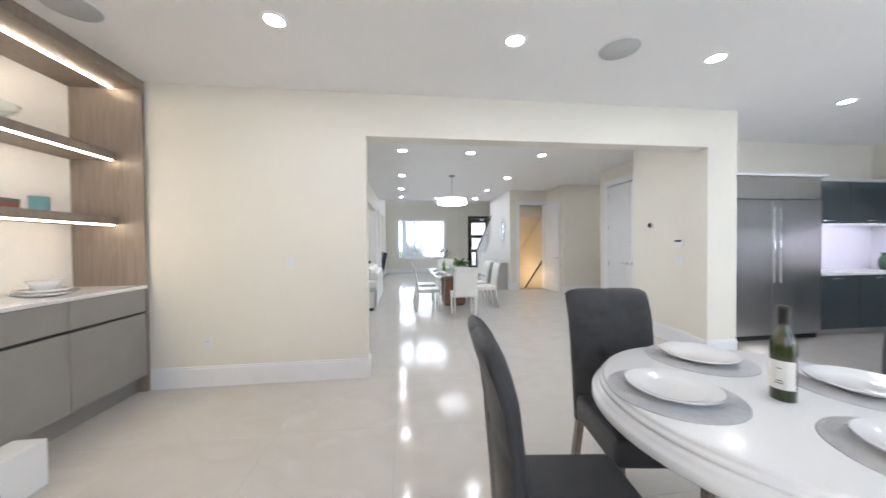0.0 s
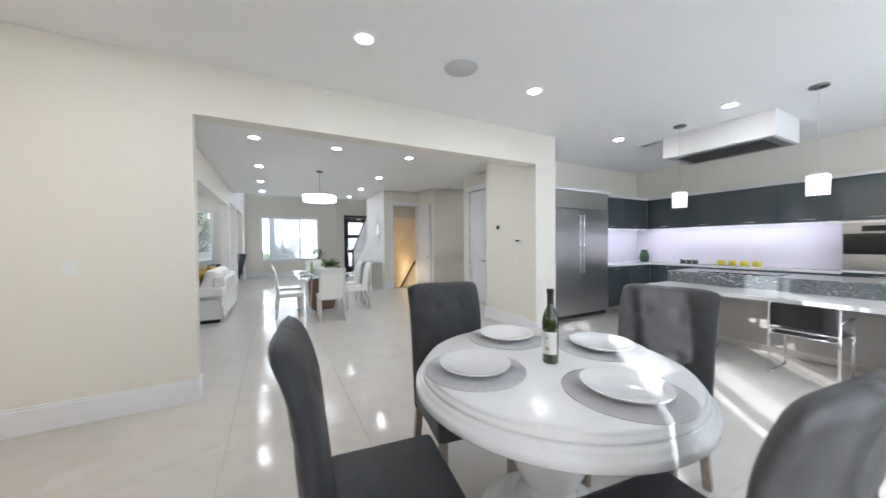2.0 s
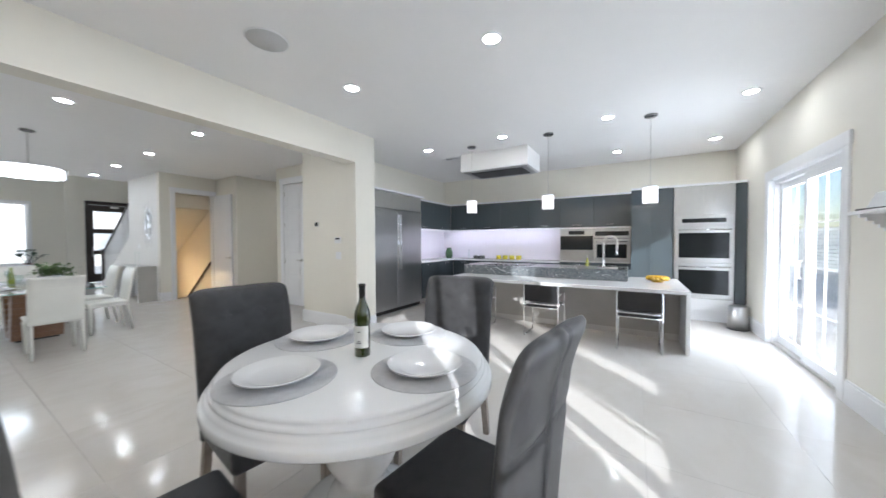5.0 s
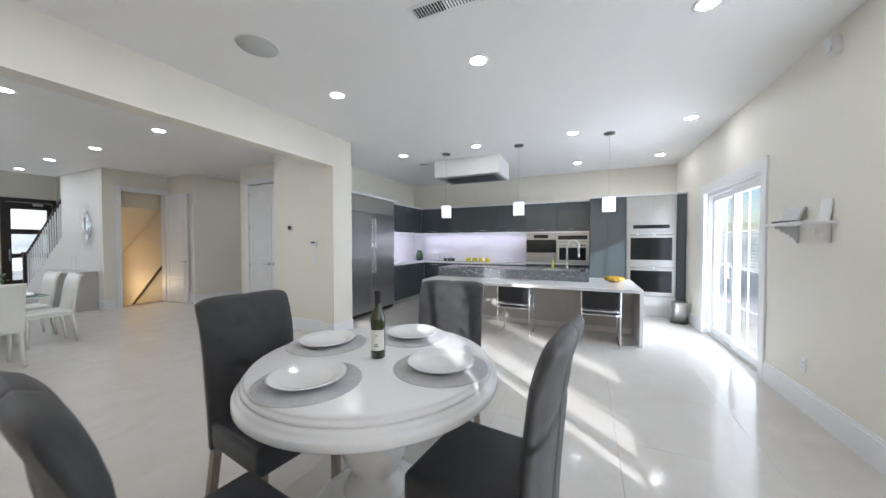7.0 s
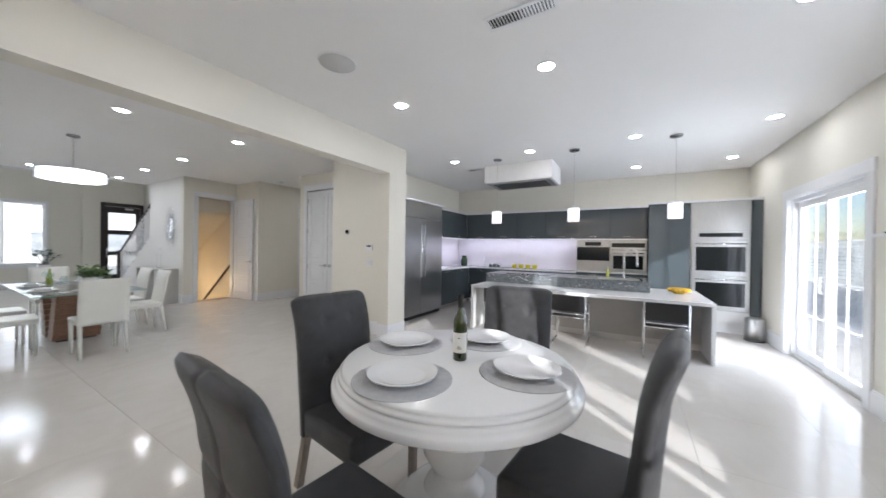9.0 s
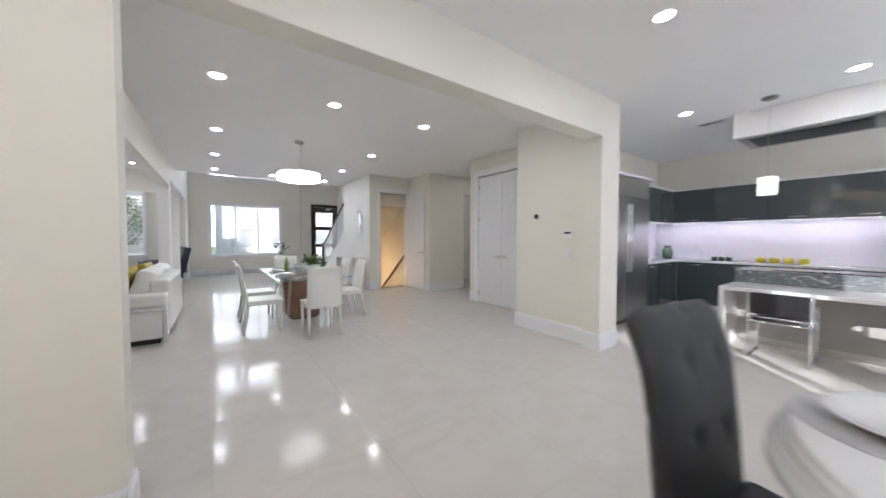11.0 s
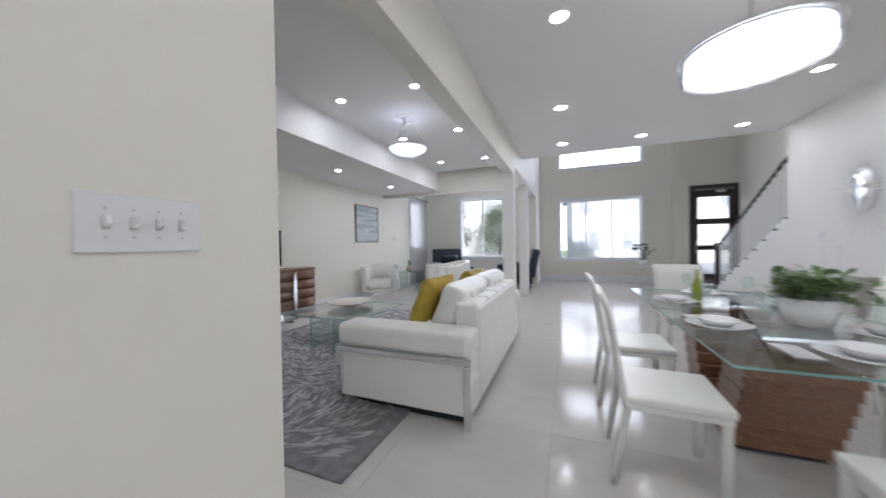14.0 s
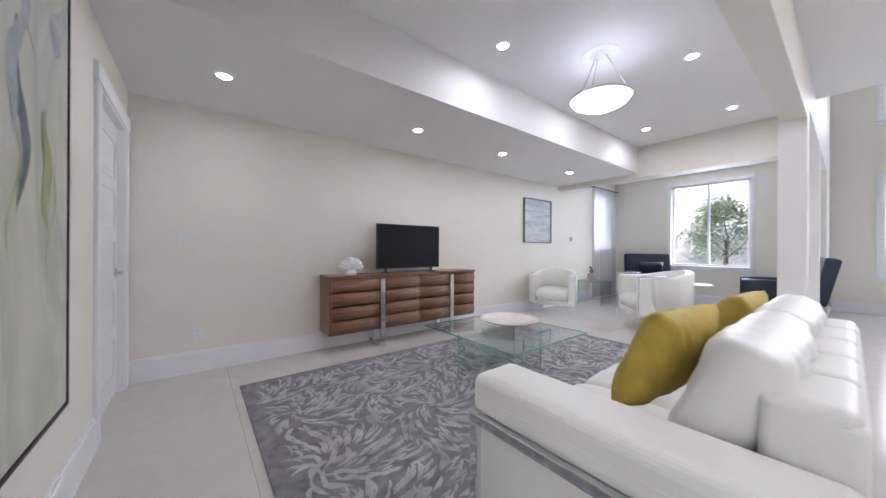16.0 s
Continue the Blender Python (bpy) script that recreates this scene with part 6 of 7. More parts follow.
tc = tub_chair(pose(-3.88, 11.62, 0, 0, 0, 203) @ Matrix.Diagonal((1.1, 1.08, 1.13, 1)), "white leather tub armchair with a chrome tube frame")
copy_thing(tc, pose(-2.28, 11.9, 0, 0, 0, 130) @ Matrix.Diagonal((1.17, 1.17, 1.07, 1)))


def club_chair(m, label, leather=None):
    c = thing("club_armchair", m, label, "armchair", "dark club armchairs")
    lt = leather or NAVY_LEATHER
    bent(part("base", B(-0.28, 0.28, -0.33, 0.36, 0.12, 0.3), lt, c), 0.015)
    for x in (-1, 1):
        bent(part("arm", B(x * 0.36 - 0.075, x * 0.36 + 0.075, -0.36, 0.38, 0.12, 0.56), lt, c), 0.03, 4)
    bent(part("back", moved(B(-0.43, 0.43, -0.07, 0.07, 0.0, 0.62), pose(0, -0.33, 0.26, 12, 0, 0)), lt, c), 0.035, 4)
    part("seat", cushion(N(), 0.56, 0.62, 0.2, pose(0, 0.06, 0.38), 0.2), lt, c)
    part("lumbar", cushion(N(), 0.46, 0.26, 0.14, pose(0, -0.2, 0.6, 75, 0, 0), 0.35), lt, c)
    for x in (-0.36, 0.36):
        for y in (-0.3, 0.32):
            part("leg", R((x, y, 0), (x, y, 0.12), 0.018, 8, 0.025), DARK_WOOD, c)
    return c


TALL = Matrix.Diagonal((1.1, 1.15, 1.28, 1))
cc = club_chair(pose(-3.15, 14.35, 0, 0, 0, -145) @ TALL, "navy leather club armchair by the window")
LOW = Matrix.Diagonal((1.05, 1.1, 0.98, 1))
dk = copy_thing(cc, pose(-1.24, 14.45, 0, 0, 0, 100) @ LOW)
tagged(dk, "navy leather club armchair with a white blanket, beside a column")
th = thing("throw_blanket", pose(-1.24, 14.45, 0, 0, 0, 100) @ LOW, "white fringed blanket draped over the club armchair", "blanket")
bm, rows = N(), []
for i, (y, z) in enumerate([(-0.56, 0.28), (-0.55, 0.6), (-0.545, 0.86), (-0.5, 0.905), (-0.42, 0.895), (-0.32, 0.84), (-0.24, 0.6)]):
    rows.append([bm.verts.new((-0.05 + 0.04 * k, y + 0.008 * math.sin(1.7 * k + i), z + 0.006 * math.sin(2.3 * k))) for k in range(11)])
for p, q in zip(rows, rows[1:]):
    for a in range(10):
        bm.faces.new((p[a], p[a + 1], q[a + 1], q[a])).smooth = True
cl = part("cloth", bm, mat("white_wool", (0.74, 0.72, 0.68), 0.9, vary=0.08, scale=20, bump=0.4, bump_scale=300), th)
sl = cl.modifiers.new("solid", "SOLIDIFY")
sl.thickness = 0.008
gt = thing("glass_side_table", pose(-3.95, 13.3, 0), "bent clear glass side table", "table")
part("top", B(-0.32, 0.32, -0.28, 0.28, 0.5, 0.512, 0.003, 1), TABLE_GLASS, gt)
part("edge", box(box(N(), -0.322, -0.32, -0.28, 0.28, 0.501, 0.511), -0.32, 0.32, -0.282, -0.2805, 0.501, 0.511), GLASS_EDGE, gt)
for x in (-0.25, 0.25):
    lg = part("leg_panel", B(x - 0.005, x + 0.005, -0.25, 0.25, 0, 0.5), TABLE_GLASS, gt)
    part("leg_edge", B(x - 0.005, x + 0.005, -0.254, -0.251, 0, 0.5), GLASS_EDGE, lg)
vz = thing("round_vase", pose(-4.0, 13.25, 0.512), "round beige vase with green sprigs", "vase")
part("vase", L([(0.0, 0.0), (0.06, 0.0), (0.1, 0.06), (0.1, 0.11), (0.06, 0.16), (0.045, 0.17), (0.04, 0.165), (0.0, 0.15)], seg=28), mat("beige_stoneware", (0.42, 0.38, 0.33), 0.5), vz)
part("sprigs", leaf_clump(N(), random.Random(9), (0, 0, 0.17), (0.02, 0.02, 0.03), 16, 0.17, 0.022, 1.2), LEAF, vz)
wt = thing("round_side_table", pose(-2.35, 13.9, 0), "small white round pedestal table with dark foot", "table")
part("top", L([(0.0, 0.55), (0.33, 0.55), (0.335, 0.54), (0.33, 0.525), (0.0, 0.525)], seg=40), WHITE_LACQUER, wt)
part("stem", L([(0.09, 0.525), (0.05, 0.3), (0.035, 0.03)], seg=28), WHITE_LACQUER, wt)
part("foot", L([(0.035, 0.03), (0.22, 0.02), (0.22, 0.0), (0.0, 0.0)], seg=36), NICKEL, wt)
can = thing("tea_light", pose(-2.35, 13.9, 0.55), "small glass candle holder on the round table", "candle holder")
part("holder", L([(0.0, 0.0), (0.045, 0.0), (0.05, 0.06), (0.046, 0.06), (0.04, 0.01), (0.0, 0.01)], seg=24), BLACK_GLASS, can)


def framed_picture():
    SEA = banded("seascape_canvas", [(0.42, 0.47, 0.50), (0.62, 0.63, 0.62), (0.33, 0.40, 0.45), (0.66, 0.62, 0.56)], 0.7, 2.2, (1, 0.5, 5), 1.0, bump=0.2)
    p = thing("framed_picture", pose(-4.34, 11.71, 1.775, 0, 0, 0), "framed abstract seascape in greys and blues", "picture")
    w, h = 0.45, 0.44
    part("canvas", B(0.004, 0.02, -w + 0.02, w - 0.02, -h + 0.02, h - 0.02), SEA, p)
    fr = box(box(box(box(N(), 0, 0.032, -w, -w + 0.02, -h, h), 0, 0.032, w - 0.02, w, -h, h), 0, 0.032, -w + 0.02, w - 0.02, -h, -h + 0.02), 0, 0.032, -w + 0.02, w - 0.02, h - 0.02, h)
    part("frame", fr, mat("grey_frame", (0.14, 0.125, 0.11), 0.4), p, "dark grey wooden frame")
    ABS = banded("abstract_canvas", [(0.50, 0.50, 0.44), (0.58, 0.57, 0.48), (0.44, 0.46, 0.37), (0.62, 0.61, 0.55)], 0.65, 1.5, (1.2, 1, 0.5), 2.2, bump=0.35)
    q = thing("abstract_painting", pose(-1.88, 5.77, 1.55), "large abstract painting in pale green and grey washes", "painting")
    part("canvas", B(-0.6, 0.6, 0.006, 0.045, -1.0, 1.0, 0.002, 1), ABS, q)
    part("frame", box(box(box(B(-0.615, -0.603, 0.0, 0.05, -1.016, 1.016), 0.603, 0.615, 0.0, 0.05, -1.016, 1.016), -0.603, 0.603, 0.0, 0.05, -1.016, -1.003), -0.603, 0.603, 0.0, 0.05, 1.003, 1.016), DARK_WOOD, q, "thin dark floating frame")
    rng = random.Random(5)
    INKS = [mat("slate_brushwork", (0.13, 0.15, 0.17), 0.6, vary=0.5, scale=9), mat("moss_brushwork", (0.34, 0.36, 0.20), 0.6, vary=0.4, scale=9), mat("mist_brushwork", (0.38, 0.41, 0.42), 0.6, vary=0.3, scale=9)]
    for k in range(14):
        bm, n = N(), 16
        x, z, ln = rng.uniform(-0.53, 0.48), rng.uniform(-0.2, 0.7), rng.uniform(0.25, 0.75)
        wd = rng.choice((0.006, 0.012, 0.04, 0.07))
        prev = None
        for i in range(n + 1):
            t = i / n
            xx = x + 0.05 * math.sin(3 * t + k) + 0.03 * math.sin(9 * t + 2 * k)
            w = wd * (math.sin(math.pi * min(1, t * 1.05 + 0.02)) ** 0.7) * (0.8 + 0.4 * rng.random()) + 0.001
            zz = max(-0.98, z - ln * t)
            cur = [bm.verts.new((max(-0.595, min(0.595, xx + e * w)), 0.0456 + 0.0001 * k, zz)) for e in (-1, 1)]
            if prev:
                bm.faces.new((prev[0], prev[1], cur[1], cur[0]))
            prev = cur
        part("brushstroke", bm, INKS[k % 3], q)


framed_picture()


def bowl_light():
    c = thing("bowl_ceiling_light", pose(-1.88, 9.22, 3.03), "alabaster bowl ceiling light, lit, on thin rods", "ceiling light")
    part("canopy", L([(0.0, 0.0), (0.085, 0.0), (0.08, -0.015), (0.0, -0.02)], seg=32), TRIM, c)
    part("medallion", L([(0.0, -0.004), (0.14, -0.006), (0.15, -0.012), (0.16, -0.012), (0.17, 0.0)], seg=48), CEIL, c)
    for k in range(3):
        a = 2.094 * k + 0.4
        part("rod", R((0.05 * math.cos(a), 0.05 * math.sin(a), -0.015), (0.25 * math.cos(a), 0.25 * math.sin(a), -0.41), 0.004, 8), NICKEL, c)
    part("bowl", L([(0.26, -0.415), (0.265, -0.42), (0.235, -0.46), (0.16, -0.5), (0.07, -0.515), (0.0, -0.518)], seg=48), BOWL_GLOW, c, "glowing white glass bowl")
    part("rim", L([(0.255, -0.41), (0.268, -0.41), (0.268, -0.423), (0.257, -0.421)], seg=48), NICKEL, c)
    data = bpy.data.lights.new("bowl_bulb", "POINT")
    data.energy, data.color, data.shadow_soft_size = 0.6, (0.86, 0.9, 1.0), 0.06
    new("bowl_bulb", data).location = (-1.88, 9.22, 2.66)


bowl_light()


def sheer_curtain():
    c = thing("sheer_curtain", pose(-4.25, 13.75, 0), "white sheer curtain hanging from a dark rod", "curtain")
    part("rod", R((0, -0.1, 2.72), (0, 1.35, 2.72), 0.012), DARK_PLASTIC, c)
    for y in (-0.1, 1.35):
        part("finial", L([(0.0, -0.025), (0.022, 0.0), (0.0, 0.025)], (0, y, 2.72), 14), DARK_PLASTIC, c)
    for y in (0.0, 1.25):
        part("bracket", R((0, y, 2.72), (-0.09, y, 2.72), 0.008), DARK_PLASTIC, c)
    m = pane_glass("sheer_voile", (0.8, 0.8, 0.82), 0.0)
    n, l = m.node_tree.nodes, m.node_tree.links
    mx, tr, df = n["Mix Shader"], n["Transparent BSDF"], n.new("ShaderNodeBsdfTranslucent")
    mix2 = n.new("ShaderNodeMixShader")
    mix2.inputs[0].default_value = 0.6
    df.inputs[0].default_value = (0.85, 0.85, 0.87, 1)
    l.new(tr.outputs[0], mix2.inputs[1])
    l.new(df.outputs[0], mix2.inputs[2])
    l.new(mix2.outputs[0], n["Material Output"].inputs[0])
    bm, prev = N(), None
    for i in range(61):
        y = 1.24 * i / 60
        x = 0.025 * math.sin(i * 0.9) + 0.006 * math.sin(i * 2.3)
        cur = [bm.verts.new((x * (0.6 if z > 2 else 1), y, z)) for z in (2.71, 1.4, 0.05)]
        if prev:
            for a in range(2):
                bm.faces.new((prev[a], cur[a], cur[a + 1], prev[a + 1])).smooth = True
        prev = cur
    part("voile", bm, m, c, "translucent white voile")


sheer_curtain()

# ---- foyer and stairs ----
def staircase():
    s = thing("staircase", pose(0, 0, 0), "open staircase with dark treads, white balusters and dark rail", "staircase")
    n, rise, run, ys = 13, 0.18, 0.32, 14.72
    for k in range(n):
        y, z = ys - run * k, rise * (k + 1)
        if z > 5.3:
            break
        t = part("tread", B(3.5, 4.59, y - run - 0.02, y + 0.02, z - 0.04, z, 0.006, 2), DARK_WOOD, s, "dark stained tread")
        part("riser", B(3.56, 4.59, y - 0.02, y - 0.005, z - rise, z - 0.041), TRIM, t)
        for dy in (0.08, 0.24):
            zr = z + 0.93 + rise * (dy / run)
            if y - dy > 11.15:
                part("baluster", box(B(3.532, 3.558, y - dy - 0.013, y - dy + 0.013, z, zr), 3.528, 3.562, y - dy - 0.017, y - dy + 0.017, z, z + 0.05), TRIM, s, "square white baluster")
    part("rail", rod(N(), (3.545, 14.78, 1.1), (3.545, 11.15, 1.1 + 3.63 * rise / run), 0.032, 10), DARK_WOOD, s, "dark wooden handrail")
    p = part("newel_post", B(3.49, 3.6, 14.73, 14.84, 0, 1.15, 0.006, 2), DARK_WOOD, s, "dark square newel")
    part("cap", B(3.475, 3.615, 14.715, 14.855, 1.15, 1.19, 0.008, 2), DARK_WOOD, p)
    # closed white side under the flight
    bm = N()
    prof = [(14.7, 0.0), (11.9, 0.0), (11.9, rise / run * (14.72 - 11.9) - 0.02), (14.7, 0.02)]
    a = [bm.verts.new((3.425, y, z)) for y, z in prof]
    b = [bm.verts.new((3.5, y, z)) for y, z in prof]
    bm.faces.new(a)
    bm.faces.new(b)
    for i in range(4):
        j = (i + 1) % 4
        bm.faces.new((a[i], a[j], b[j], b[i]))
    part("side_wall", bm, WHITE_WALL, s, "white wall under the flight")
    bm = N()
    q = [(14.75, 0.0), (14.75, 0.14), (11.15, 0.14 + 3.6 * rise / run), (11.15, 3.6 * rise / run - 0.08)]
    a = [bm.verts.new((3.501, y, z)) for y, z in q]
    b = [bm.verts.new((3.53, y, z)) for y, z in q]
    bm.faces.new(a)
    bm.faces.new(b)
    for i in range(4):
        j = (i + 1) % 4
        bm.faces.new((a[i], a[j], b[j], b[i]))
    part("stringer", bm, TRIM, s)


staircase()


def basement_stair():
    s = thing("basement_stair", pose(0, 0, 0), "basement stair going down with a dark oak handrail", "staircase")
    for k in range(14):
        y, z = 10.05 + 0.26 * k, -0.19 * (k + 1)
        part("step", B(3.545, 4.595, y, y + 0.28, z - 0.19, z, 0.004, 1), RAIL_WOOD, s)
    part("landing", B(3.545, 4.595, 9.83, 10.05, -0.19, 0.003), RAIL_WOOD, s)
    part("rail", rod(N(), (4.53, 9.99, 0.86), (4.53, 13.4, 0.86 - 3.41 * 0.73), 0.028, 10), RAIL_WOOD, s, "dark oak handrail")
    for y in (10.15, 11.6):
        z = 0.86 - (y - 9.99) * 0.73
        part("bracket", tube(N(), [(4.53, y, z), (4.56, y, z - 0.05), (4.6, y, z - 0.05)], 0.007), NICKEL, s)
    part("skirt", moved(B(4.58, 4.597, 0.0, 4.6, -0.1, 0.14), pose(0, 10.0, 0, -36.2, 0, 0)), TRIM, s)
    l = thing("stairwell_lamp", pose(4.05, 11.5, -0.35), "warm lit globe lamp in the stairwell", "lamp")
    part("globe", L([(0.0, -0.07), (0.05, -0.05), (0.07, 0.0), (0.05, 0.05), (0.0, 0.07)], seg=24), glowing("warm_globe", (1.0, 0.68, 0.35), 12.0), l)
    part("stem", R((0, 0, 0.06), (-0.6, 0, 0.06), 0.01), NICKEL, l)
    data = bpy.data.lights.new("stairwell_bulb", "POINT")
    data.energy, data.color, data.shadow_soft_size = 13, (1.0, 0.70, 0.40), 0.1
    new("stairwell_bulb", data).location = (3.85, 11.2, 0.3)


basement_stair()
bm = N()
prof = [(10.2, 2.33), (14.6, -0.15), (14.6, -0.22), (10.2, 2.26)]
fa = [bm.verts.new((3.541, y, z)) for y, z in prof]
fb = [bm.verts.new((4.599, y, z)) for y, z in prof]
bm.faces.new(fa)
bm.faces.new(fb)
for i in range(4):
    bm.faces.new((fa[i], fa[(i + 1) % 4], fb[(i + 1) % 4], fb[i]))
box(bm, 3.541, 4.599, 10.1, 10.2, 2.26, 3.05)
setting("ceiling_stairwell", bm, STAIR_WALL, "sloping plaster under the upper flight")
setting("floor_basement", B(3.42, 4.75, 9.9, 16.5, -2.95, -2.8), GROUT)
setting("wall_basement_end", B(3.42, 4.75, 14.9, 15.0, -2.8, -0.21), WALL)


def sunburst_mirror():
    m = thing("sunburst_mirror", pose(3.42, 10.5, 1.82, 0, 0, 0), "silver sunburst mirror with an oval glass", "mirror")
    part("glass", moved(L([(0.0, 0.02), (0.155, 0.02), (0.16, 0.0)], seg=40, sy=1.45), pose(0, 0, 0, 90, 0, -90)), MIRROR, m)
    part("rim", moved(L([(0.155, 0.015), (0.165, 0.028), (0.18, 0.02), (0.182, 0.0)], seg=40, sy=1.42), pose(0, 0, 0, 90, 0, -90)), CHROME, m)
    rng = random.Random(3)
    for k in range(44):
        a = 2 * math.pi * k / 44
        r1 = 0.36 + 0.13 * (k % 2) + rng.uniform(-0.03, 0.03)
        part("ray", rod(N(), (-0.012, 0.17 * math.cos(a), 0.24 * math.sin(a)), (-0.012, r1 * math.cos(a), (r1 + 0.07) * math.sin(a)), 0.006, 5, 0.002), CHROME, m)


sunburst_mirror()
hc = thing("hall_console", pose(0, 0, 0), "slim mirrored console table under the mirror", "console table")
part("top", B(3.06, 3.4, 10.0, 11.55, 0.79, 0.83, 0.003, 1), NICKEL, hc)
for y in (10.0, 11.51):
    part("leg_panel", B(3.06, 3.4, y, y + 0.04, 0.0, 0.79, 0.003, 1), NICKEL, hc)
for y in (10.55, 10.8):
    cs = thing("candlestick", pose(3.24, y, 0.83), "tall clear candlestick on the console table", "candlestick", "candlesticks")
    part("base", L([(0.0, 0.0), (0.045, 0.0), (0.04, 0.012), (0.008, 0.02)], seg=20), CHROME, cs)
    part("stem", L([(0.008, 0.02), (0.006, 0.3), (0.02, 0.31), (0.022, 0.33), (0.0, 0.33)], seg=16), TABLE_GLASS, cs)
plate("light_switch", pose(3.42, 11.2, 1.3, 0, 0, 90), 0.12, 0.12, 2, "white double light switch by the stairs", "light switch", "rocker")


def entrance():
    d = thing("entrance_door", pose(0, 0, 0), "dark wooden entrance door with stacked glass lights", "door")
    tagged(d, kind="structure")
    x0, x1, y = 3.47, 4.59, 16.5
    part("window_frame", box(box(box(N(), x0, x0 + 0.09, y - 0.07, y + 0.1, 0, 2.84), x1 - 0.09, x1, y - 0.07, y + 0.1, 0, 2.84), x0 + 0.09, x1 - 0.09, y - 0.07, y + 0.1, 2.72, 2.84), DARK_WOOD, d)
    stiles = [(x0 + 0.095, x0 + 0.2), (x1 - 0.2, x1 - 0.095)]
    lites = [(0.30, 0.98), (1.12, 1.72), (1.88, 2.5)]
    leaf = part("leaf", B(stiles[0][0], stiles[0][1], y - 0.025, y + 0.025, 0.02, 2.71), DARK_WOOD, d, "dark stained stile and rails")
    part("stile", B(stiles[1][0], stiles[1][1], y - 0.025, y + 0.025, 0.02, 2.71), DARK_WOOD, leaf)
    for a, b in ((0.02, 0.3), (0.98, 1.12), (1.72, 1.88), (2.5, 2.71)):
        part("rail", B(stiles[0][1], stiles[1][0], y - 0.025, y + 0.025, a, b), DARK_WOOD, leaf)
    for a, b in lites:
        g = part("pane", B(stiles[0][1], stiles[1][0], y - 0.004, y + 0.004, a, b), PANE, leaf)
        g.visible_shadow = False
    part("handle", R((x0 + 0.15, y - 0.07, 0.9), (x0 + 0.15, y - 0.07, 1.25), 0.011), NICKEL, leaf)
    part("closer", B(4.1, 4.3, y - 0.08, y - 0.03, 2.62, 2.68), NICKEL, d)


entrance()
ps = thing("plant_stand", pose(2.2, 16.1, 0), "white plant stand with a shelf beneath", "plant stand")
part("top", B(-0.2, 0.2, -0.16, 0.16, 0.5, 0.53, 0.004, 1), WHITE_LACQUER, ps)
for x in (-0.17, 0.17):
    for y in (-0.13, 0.13):
        part("leg", B(x - 0.014, x + 0.014, y - 0.014, y + 0.014, 0, 0.5), WHITE_LACQUER, ps)
fp = thing("broad_leaf_plant", pose(2.2, 16.1, 0.53), "broad-leaved dark green plant in a white pot", "plant")
part("pot", L([(0.0, 0.0), (0.12, 0.0), (0.15, 0.2), (0.143, 0.2), (0.135, 0.18), (0.0, 0.18)], seg=32), PORCELAIN, fp)
part("flowers", leaf_clump(N(), random.Random(8), (0, 0, 0.2), (0.06, 0.06, 0.01), 24, 0.05, 0.02, 0.9), mat("red_petals", (0.28, 0.03, 0.03), 0.5), fp)
rng = random.Random(21)
for k in range(11):
    a = k * 2.4
    h, r = rng.uniform(0.2, 0.5), rng.uniform(0.12, 0.32)
    tip = (r * math.cos(a), r * math.sin(a), 0.2 + h)
    lf = part("stem", rod(N(), (0, 0, 0.18), tip, 0.006, 5), LEAF_DARK, fp)
    part("leaf", leaf_clump(N(), random.Random(k), tip, (0, 0, 0), 2, 0.24, 0.075, 0.3), LEAF_DARK, lf)

# ---- outside ----
PAVING = mat("pale_concrete", (0.52, 0.50, 0.47), 0.85, vary=0.1, scale=0.8, bump=0.2, bump_scale=60)
LAWN = mat("lawn", (0.10, 0.15, 0.045), 0.9, vary=0.3, scale=1.5, bump=0.6, bump_scale=80)
STUCCO = mat("pale_stucco", (0.80, 0.78, 0.75), 0.85, vary=0.06, scale=0.8, bump=0.2, bump_scale=60)
ROOFING = mat("grey_shingle", (0.34, 0.32, 0.31), 0.85, vary=0.2, scale=3, bump=0.4, bump_scale=30)
FENCE_WOOD = mat("weathered_fence", (0.66, 0.66, 0.63), 0.8, vary=0.15, scale=2, per_object=0.12)
BARK = mat("bark", (0.16, 0.12, 0.09), 0.9, vary=0.3, scale=9, bump=0.6, bump_scale=30)
FAR_PANE = mat("curtained_glass", (0.48, 0.50, 0.52), 0.15, vary=0.3, scale=1)
HAZE = glowing("bright_haze", (0.93, 0.96, 1.0), 1.6)
tagged(part("backdrop", B(-140, 140, 80, 80.5, -0.3, 60), HAZE), "bright hazy sky beyond the houses", kind="structure")
tagged(part("backdrop", B(-140, 140, -80.5, -80, -0.3, 16), HAZE), "bright hazy sky beyond the garden", kind="structure")
tagged(part("ground", B(-300, 300, -300, 300, -0.7, -0.35), LAWN), "mown grass round the house", kind="structure")
tagged(part("patio", B(-3, 30, -8.5, -1.5, -0.35, -0.06), PAVING), "pale concrete patio behind the house", kind="structure")
tagged(part("pavement", B(-30, 30, 16.64, 30, -0.35, -0.12), PAVING), "pale concrete forecourt and street", kind="structure")


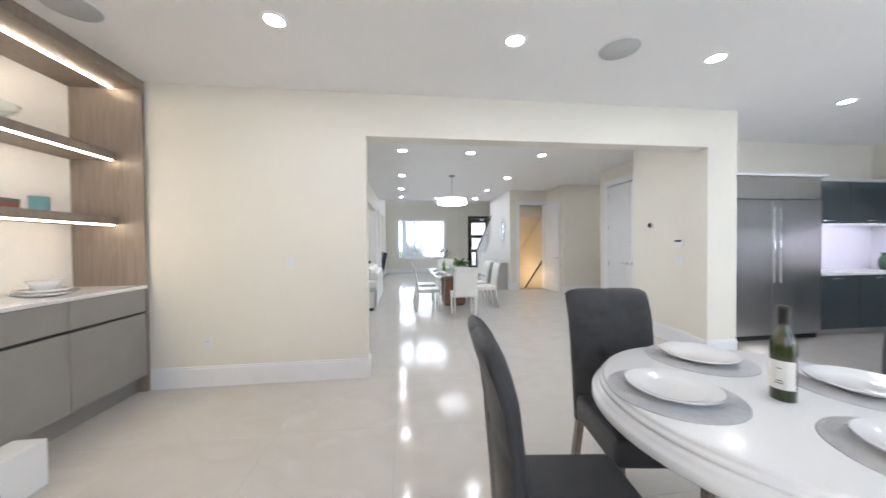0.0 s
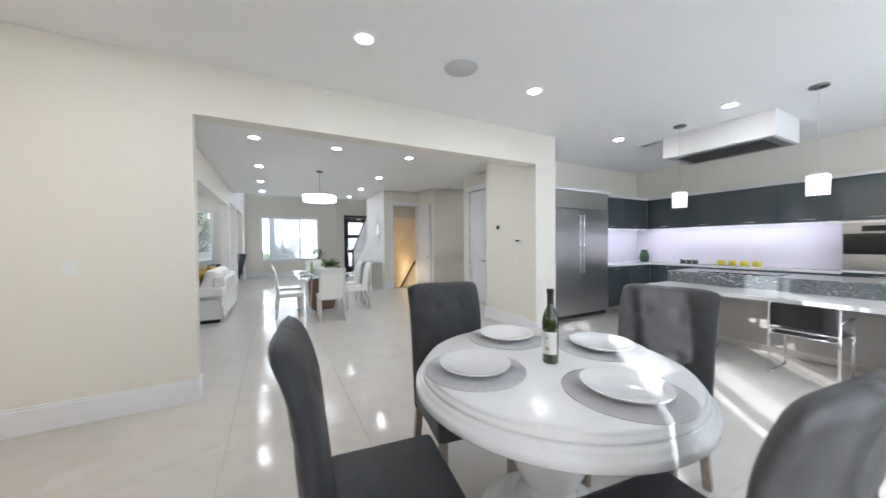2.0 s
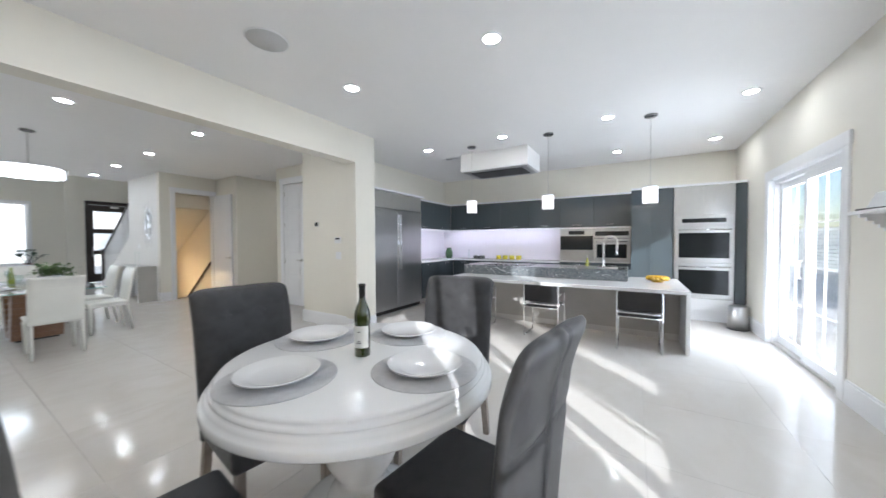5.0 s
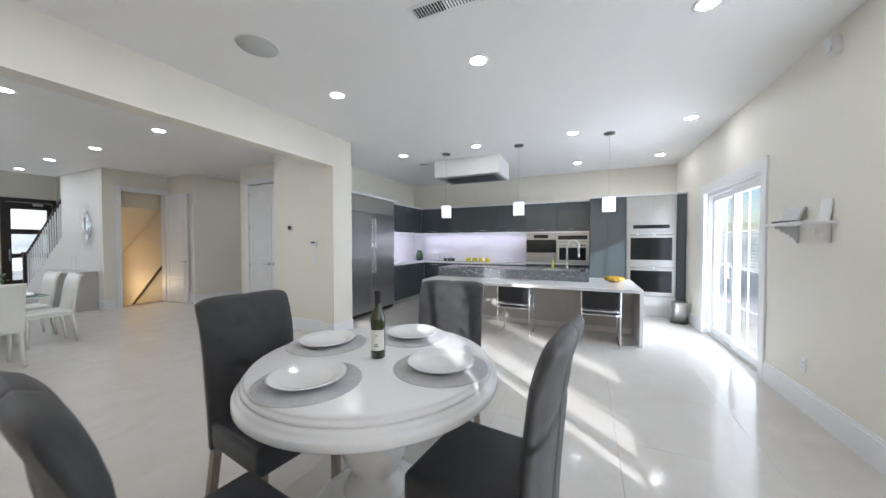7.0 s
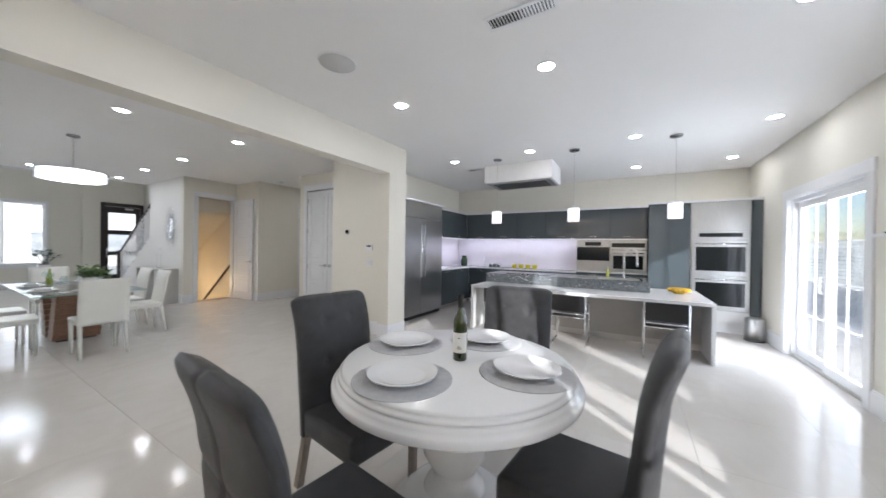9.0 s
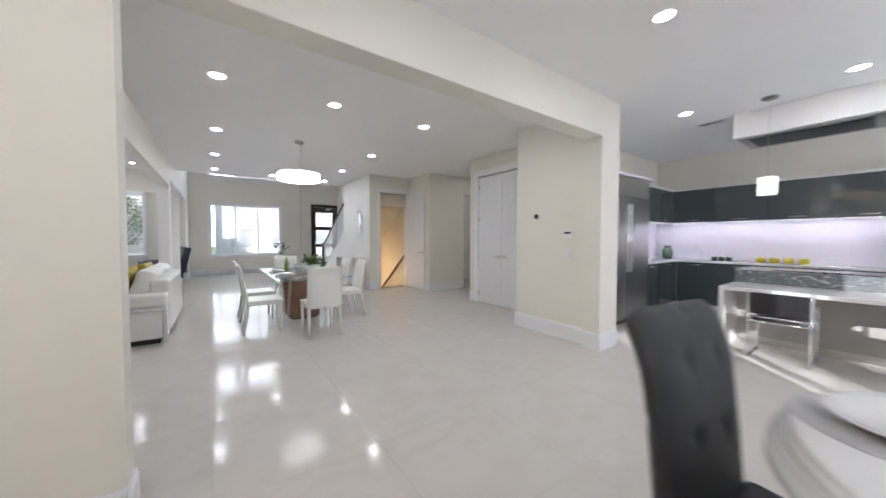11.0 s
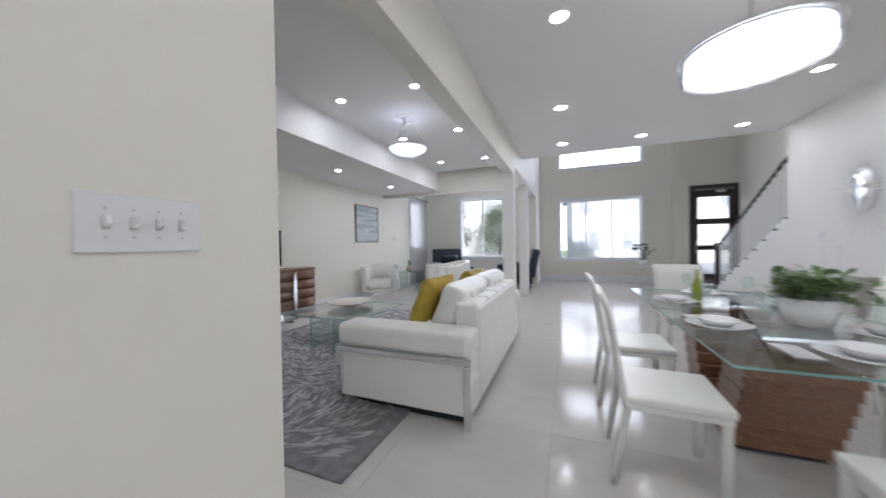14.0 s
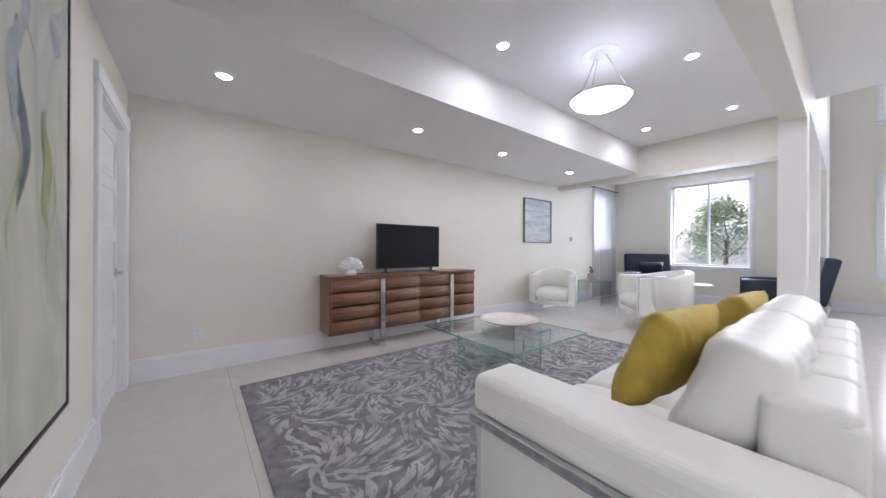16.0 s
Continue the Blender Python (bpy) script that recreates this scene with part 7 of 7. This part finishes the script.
def neighbour(x, y, w, d, h, label):
    b = thing("house", pose(x, y, -0.35), label, "house", "houses across the street")
    part("wall", B(-w / 2, w / 2, 0, d, 0, h), STUCCO, b)
    bm = N()
    e = 0.5
    v = [bm.verts.new(p) for p in ((-w / 2 - e, -e, h), (w / 2 + e, -e, h), (w / 2 + e, d + e, h), (-w / 2 - e, d + e, h), (-w / 2 + 2, d / 2, h + 2.2), (w / 2 - 2, d / 2, h + 2.2))]
    for f in ((0, 1, 5, 4), (1, 2, 5), (2, 3, 4, 5), (3, 0, 4), (3, 2, 1, 0)):
        bm.faces.new([v[i] for i in f])
    part("roof", bm, ROOFING, b)
    for k in range(int(w // 3)):
        for z in (1.0, 3.9):
            if z + 1.5 < h:
                x0 = -w / 2 + 1 + 3 * k
                f = part("window", B(x0 - 0.08, x0 + 1.58, -0.06, 0.0, z - 0.08, z + 1.48), TRIM, b)
                part("pane", B(x0, x0 + 1.5, -0.07, -0.055, z, z + 1.4), FAR_PANE, f)
    part("door", B(w / 2 - 1.6, w / 2 - 0.6, -0.05, 0.0, 0.1, 2.3), DARK_WOOD, b)


neighbour(-7.5, 31, 12, 9, 6.0, "pale stucco two-storey house across the street")
neighbour(6.5, 33, 13, 9, 5.6, "pale stucco two-storey house across the street")
# out of view; added only to block the sun from the living room's side window
neighbour(-13, 7, 8, 9, 6.0, "unseen stucco house added to keep sun off the side window")


def tree(x, y, h, r, seed, label, leaf=None):
    t = thing("tree", pose(x, y, -0.35), label, "tree", "front garden trees")
    rng = random.Random(seed)
    tr = rod(N(), (0, 0, 0), (0.1, 0.05, h * 0.55), 0.12, 10, 0.07)
    for k in range(7):
        a = k * 2.4
        rod(tr, (0.08, 0.04, h * (0.3 + 0.05 * k)), (r * 0.6 * math.cos(a), r * 0.6 * math.sin(a), h * (0.5 + 0.06 * k)), 0.04, 6, 0.015)
    part("trunk", tr, BARK, t)
    bm = N()
    for k in range(44):
        a, e = rng.uniform(0, 6.28), rng.uniform(-0.7, 1.4)
        c = (r * 0.75 * math.cos(a) * math.cos(e), r * 0.75 * math.sin(a) * math.cos(e), h * 0.62 + r * 1.1 * math.sin(e))
        leaf_clump(bm, rng, c, (0.22 * r, 0.22 * r, 0.2 * r), 110, 0.2, 0.06, 0.2)
    part("crown", bm, leaf or LEAF, t)


PALE_LEAF = mat("pale_tree_leaf", (0.34, 0.40, 0.27), 0.6, vary=0.3, scale=9)
tree(-4.4, 27.6, 3.9, 1.35, 2, "small leafy green tree in the front garden", PALE_LEAF)
tree(-8.4, 28.0, 3.8, 1.7, 5, "small leafy green tree in the front garden", PALE_LEAF)
AUTUMN = mat("autumn_leaf", (0.42, 0.26, 0.06), 0.6, vary=0.3, scale=9)
for k, (x, y) in enumerate(((-2.0, 18.6), (-0.9, 18.9), (0.4, 19.2), (1.6, 19.0), (-3.0, 18.8))):
    sh = thing("shrub", pose(x, y, -0.13), "low yellow and green shrub below the window", "shrub", "front garden shrubs")
    part("branches", leaf_clump(N(), random.Random(k), (0, 0, 0.35), (0.2, 0.2, 0.15), 160, 0.14, 0.04, 0.5), AUTUMN if k % 2 else LEAF, sh)
fence = thing("garden_fence", pose(0, 0, 0), "tall pale horizontal board fence behind the patio", "fence")
me = bpy.data.meshes.new("board")
bm = B(0, 2.38, 0, 0.025, 0, 0.145, 0.003, 1)
bm.to_mesh(me)
bm.free()
me.materials.append(FENCE_WOOD)
for k in range(14):
    for i in range(12):
        o = new("board", me)
        o.parent = fence
        o.location = (-4 + 2.4 * k, -7.3, 0.0 + 0.165 * i)
    part("post", B(-4.06 + 2.4 * k, -3.96 + 2.4 * k, -7.4, -7.3, -0.06, 2.05, 0.004, 1), FENCE_WOOD, fence)
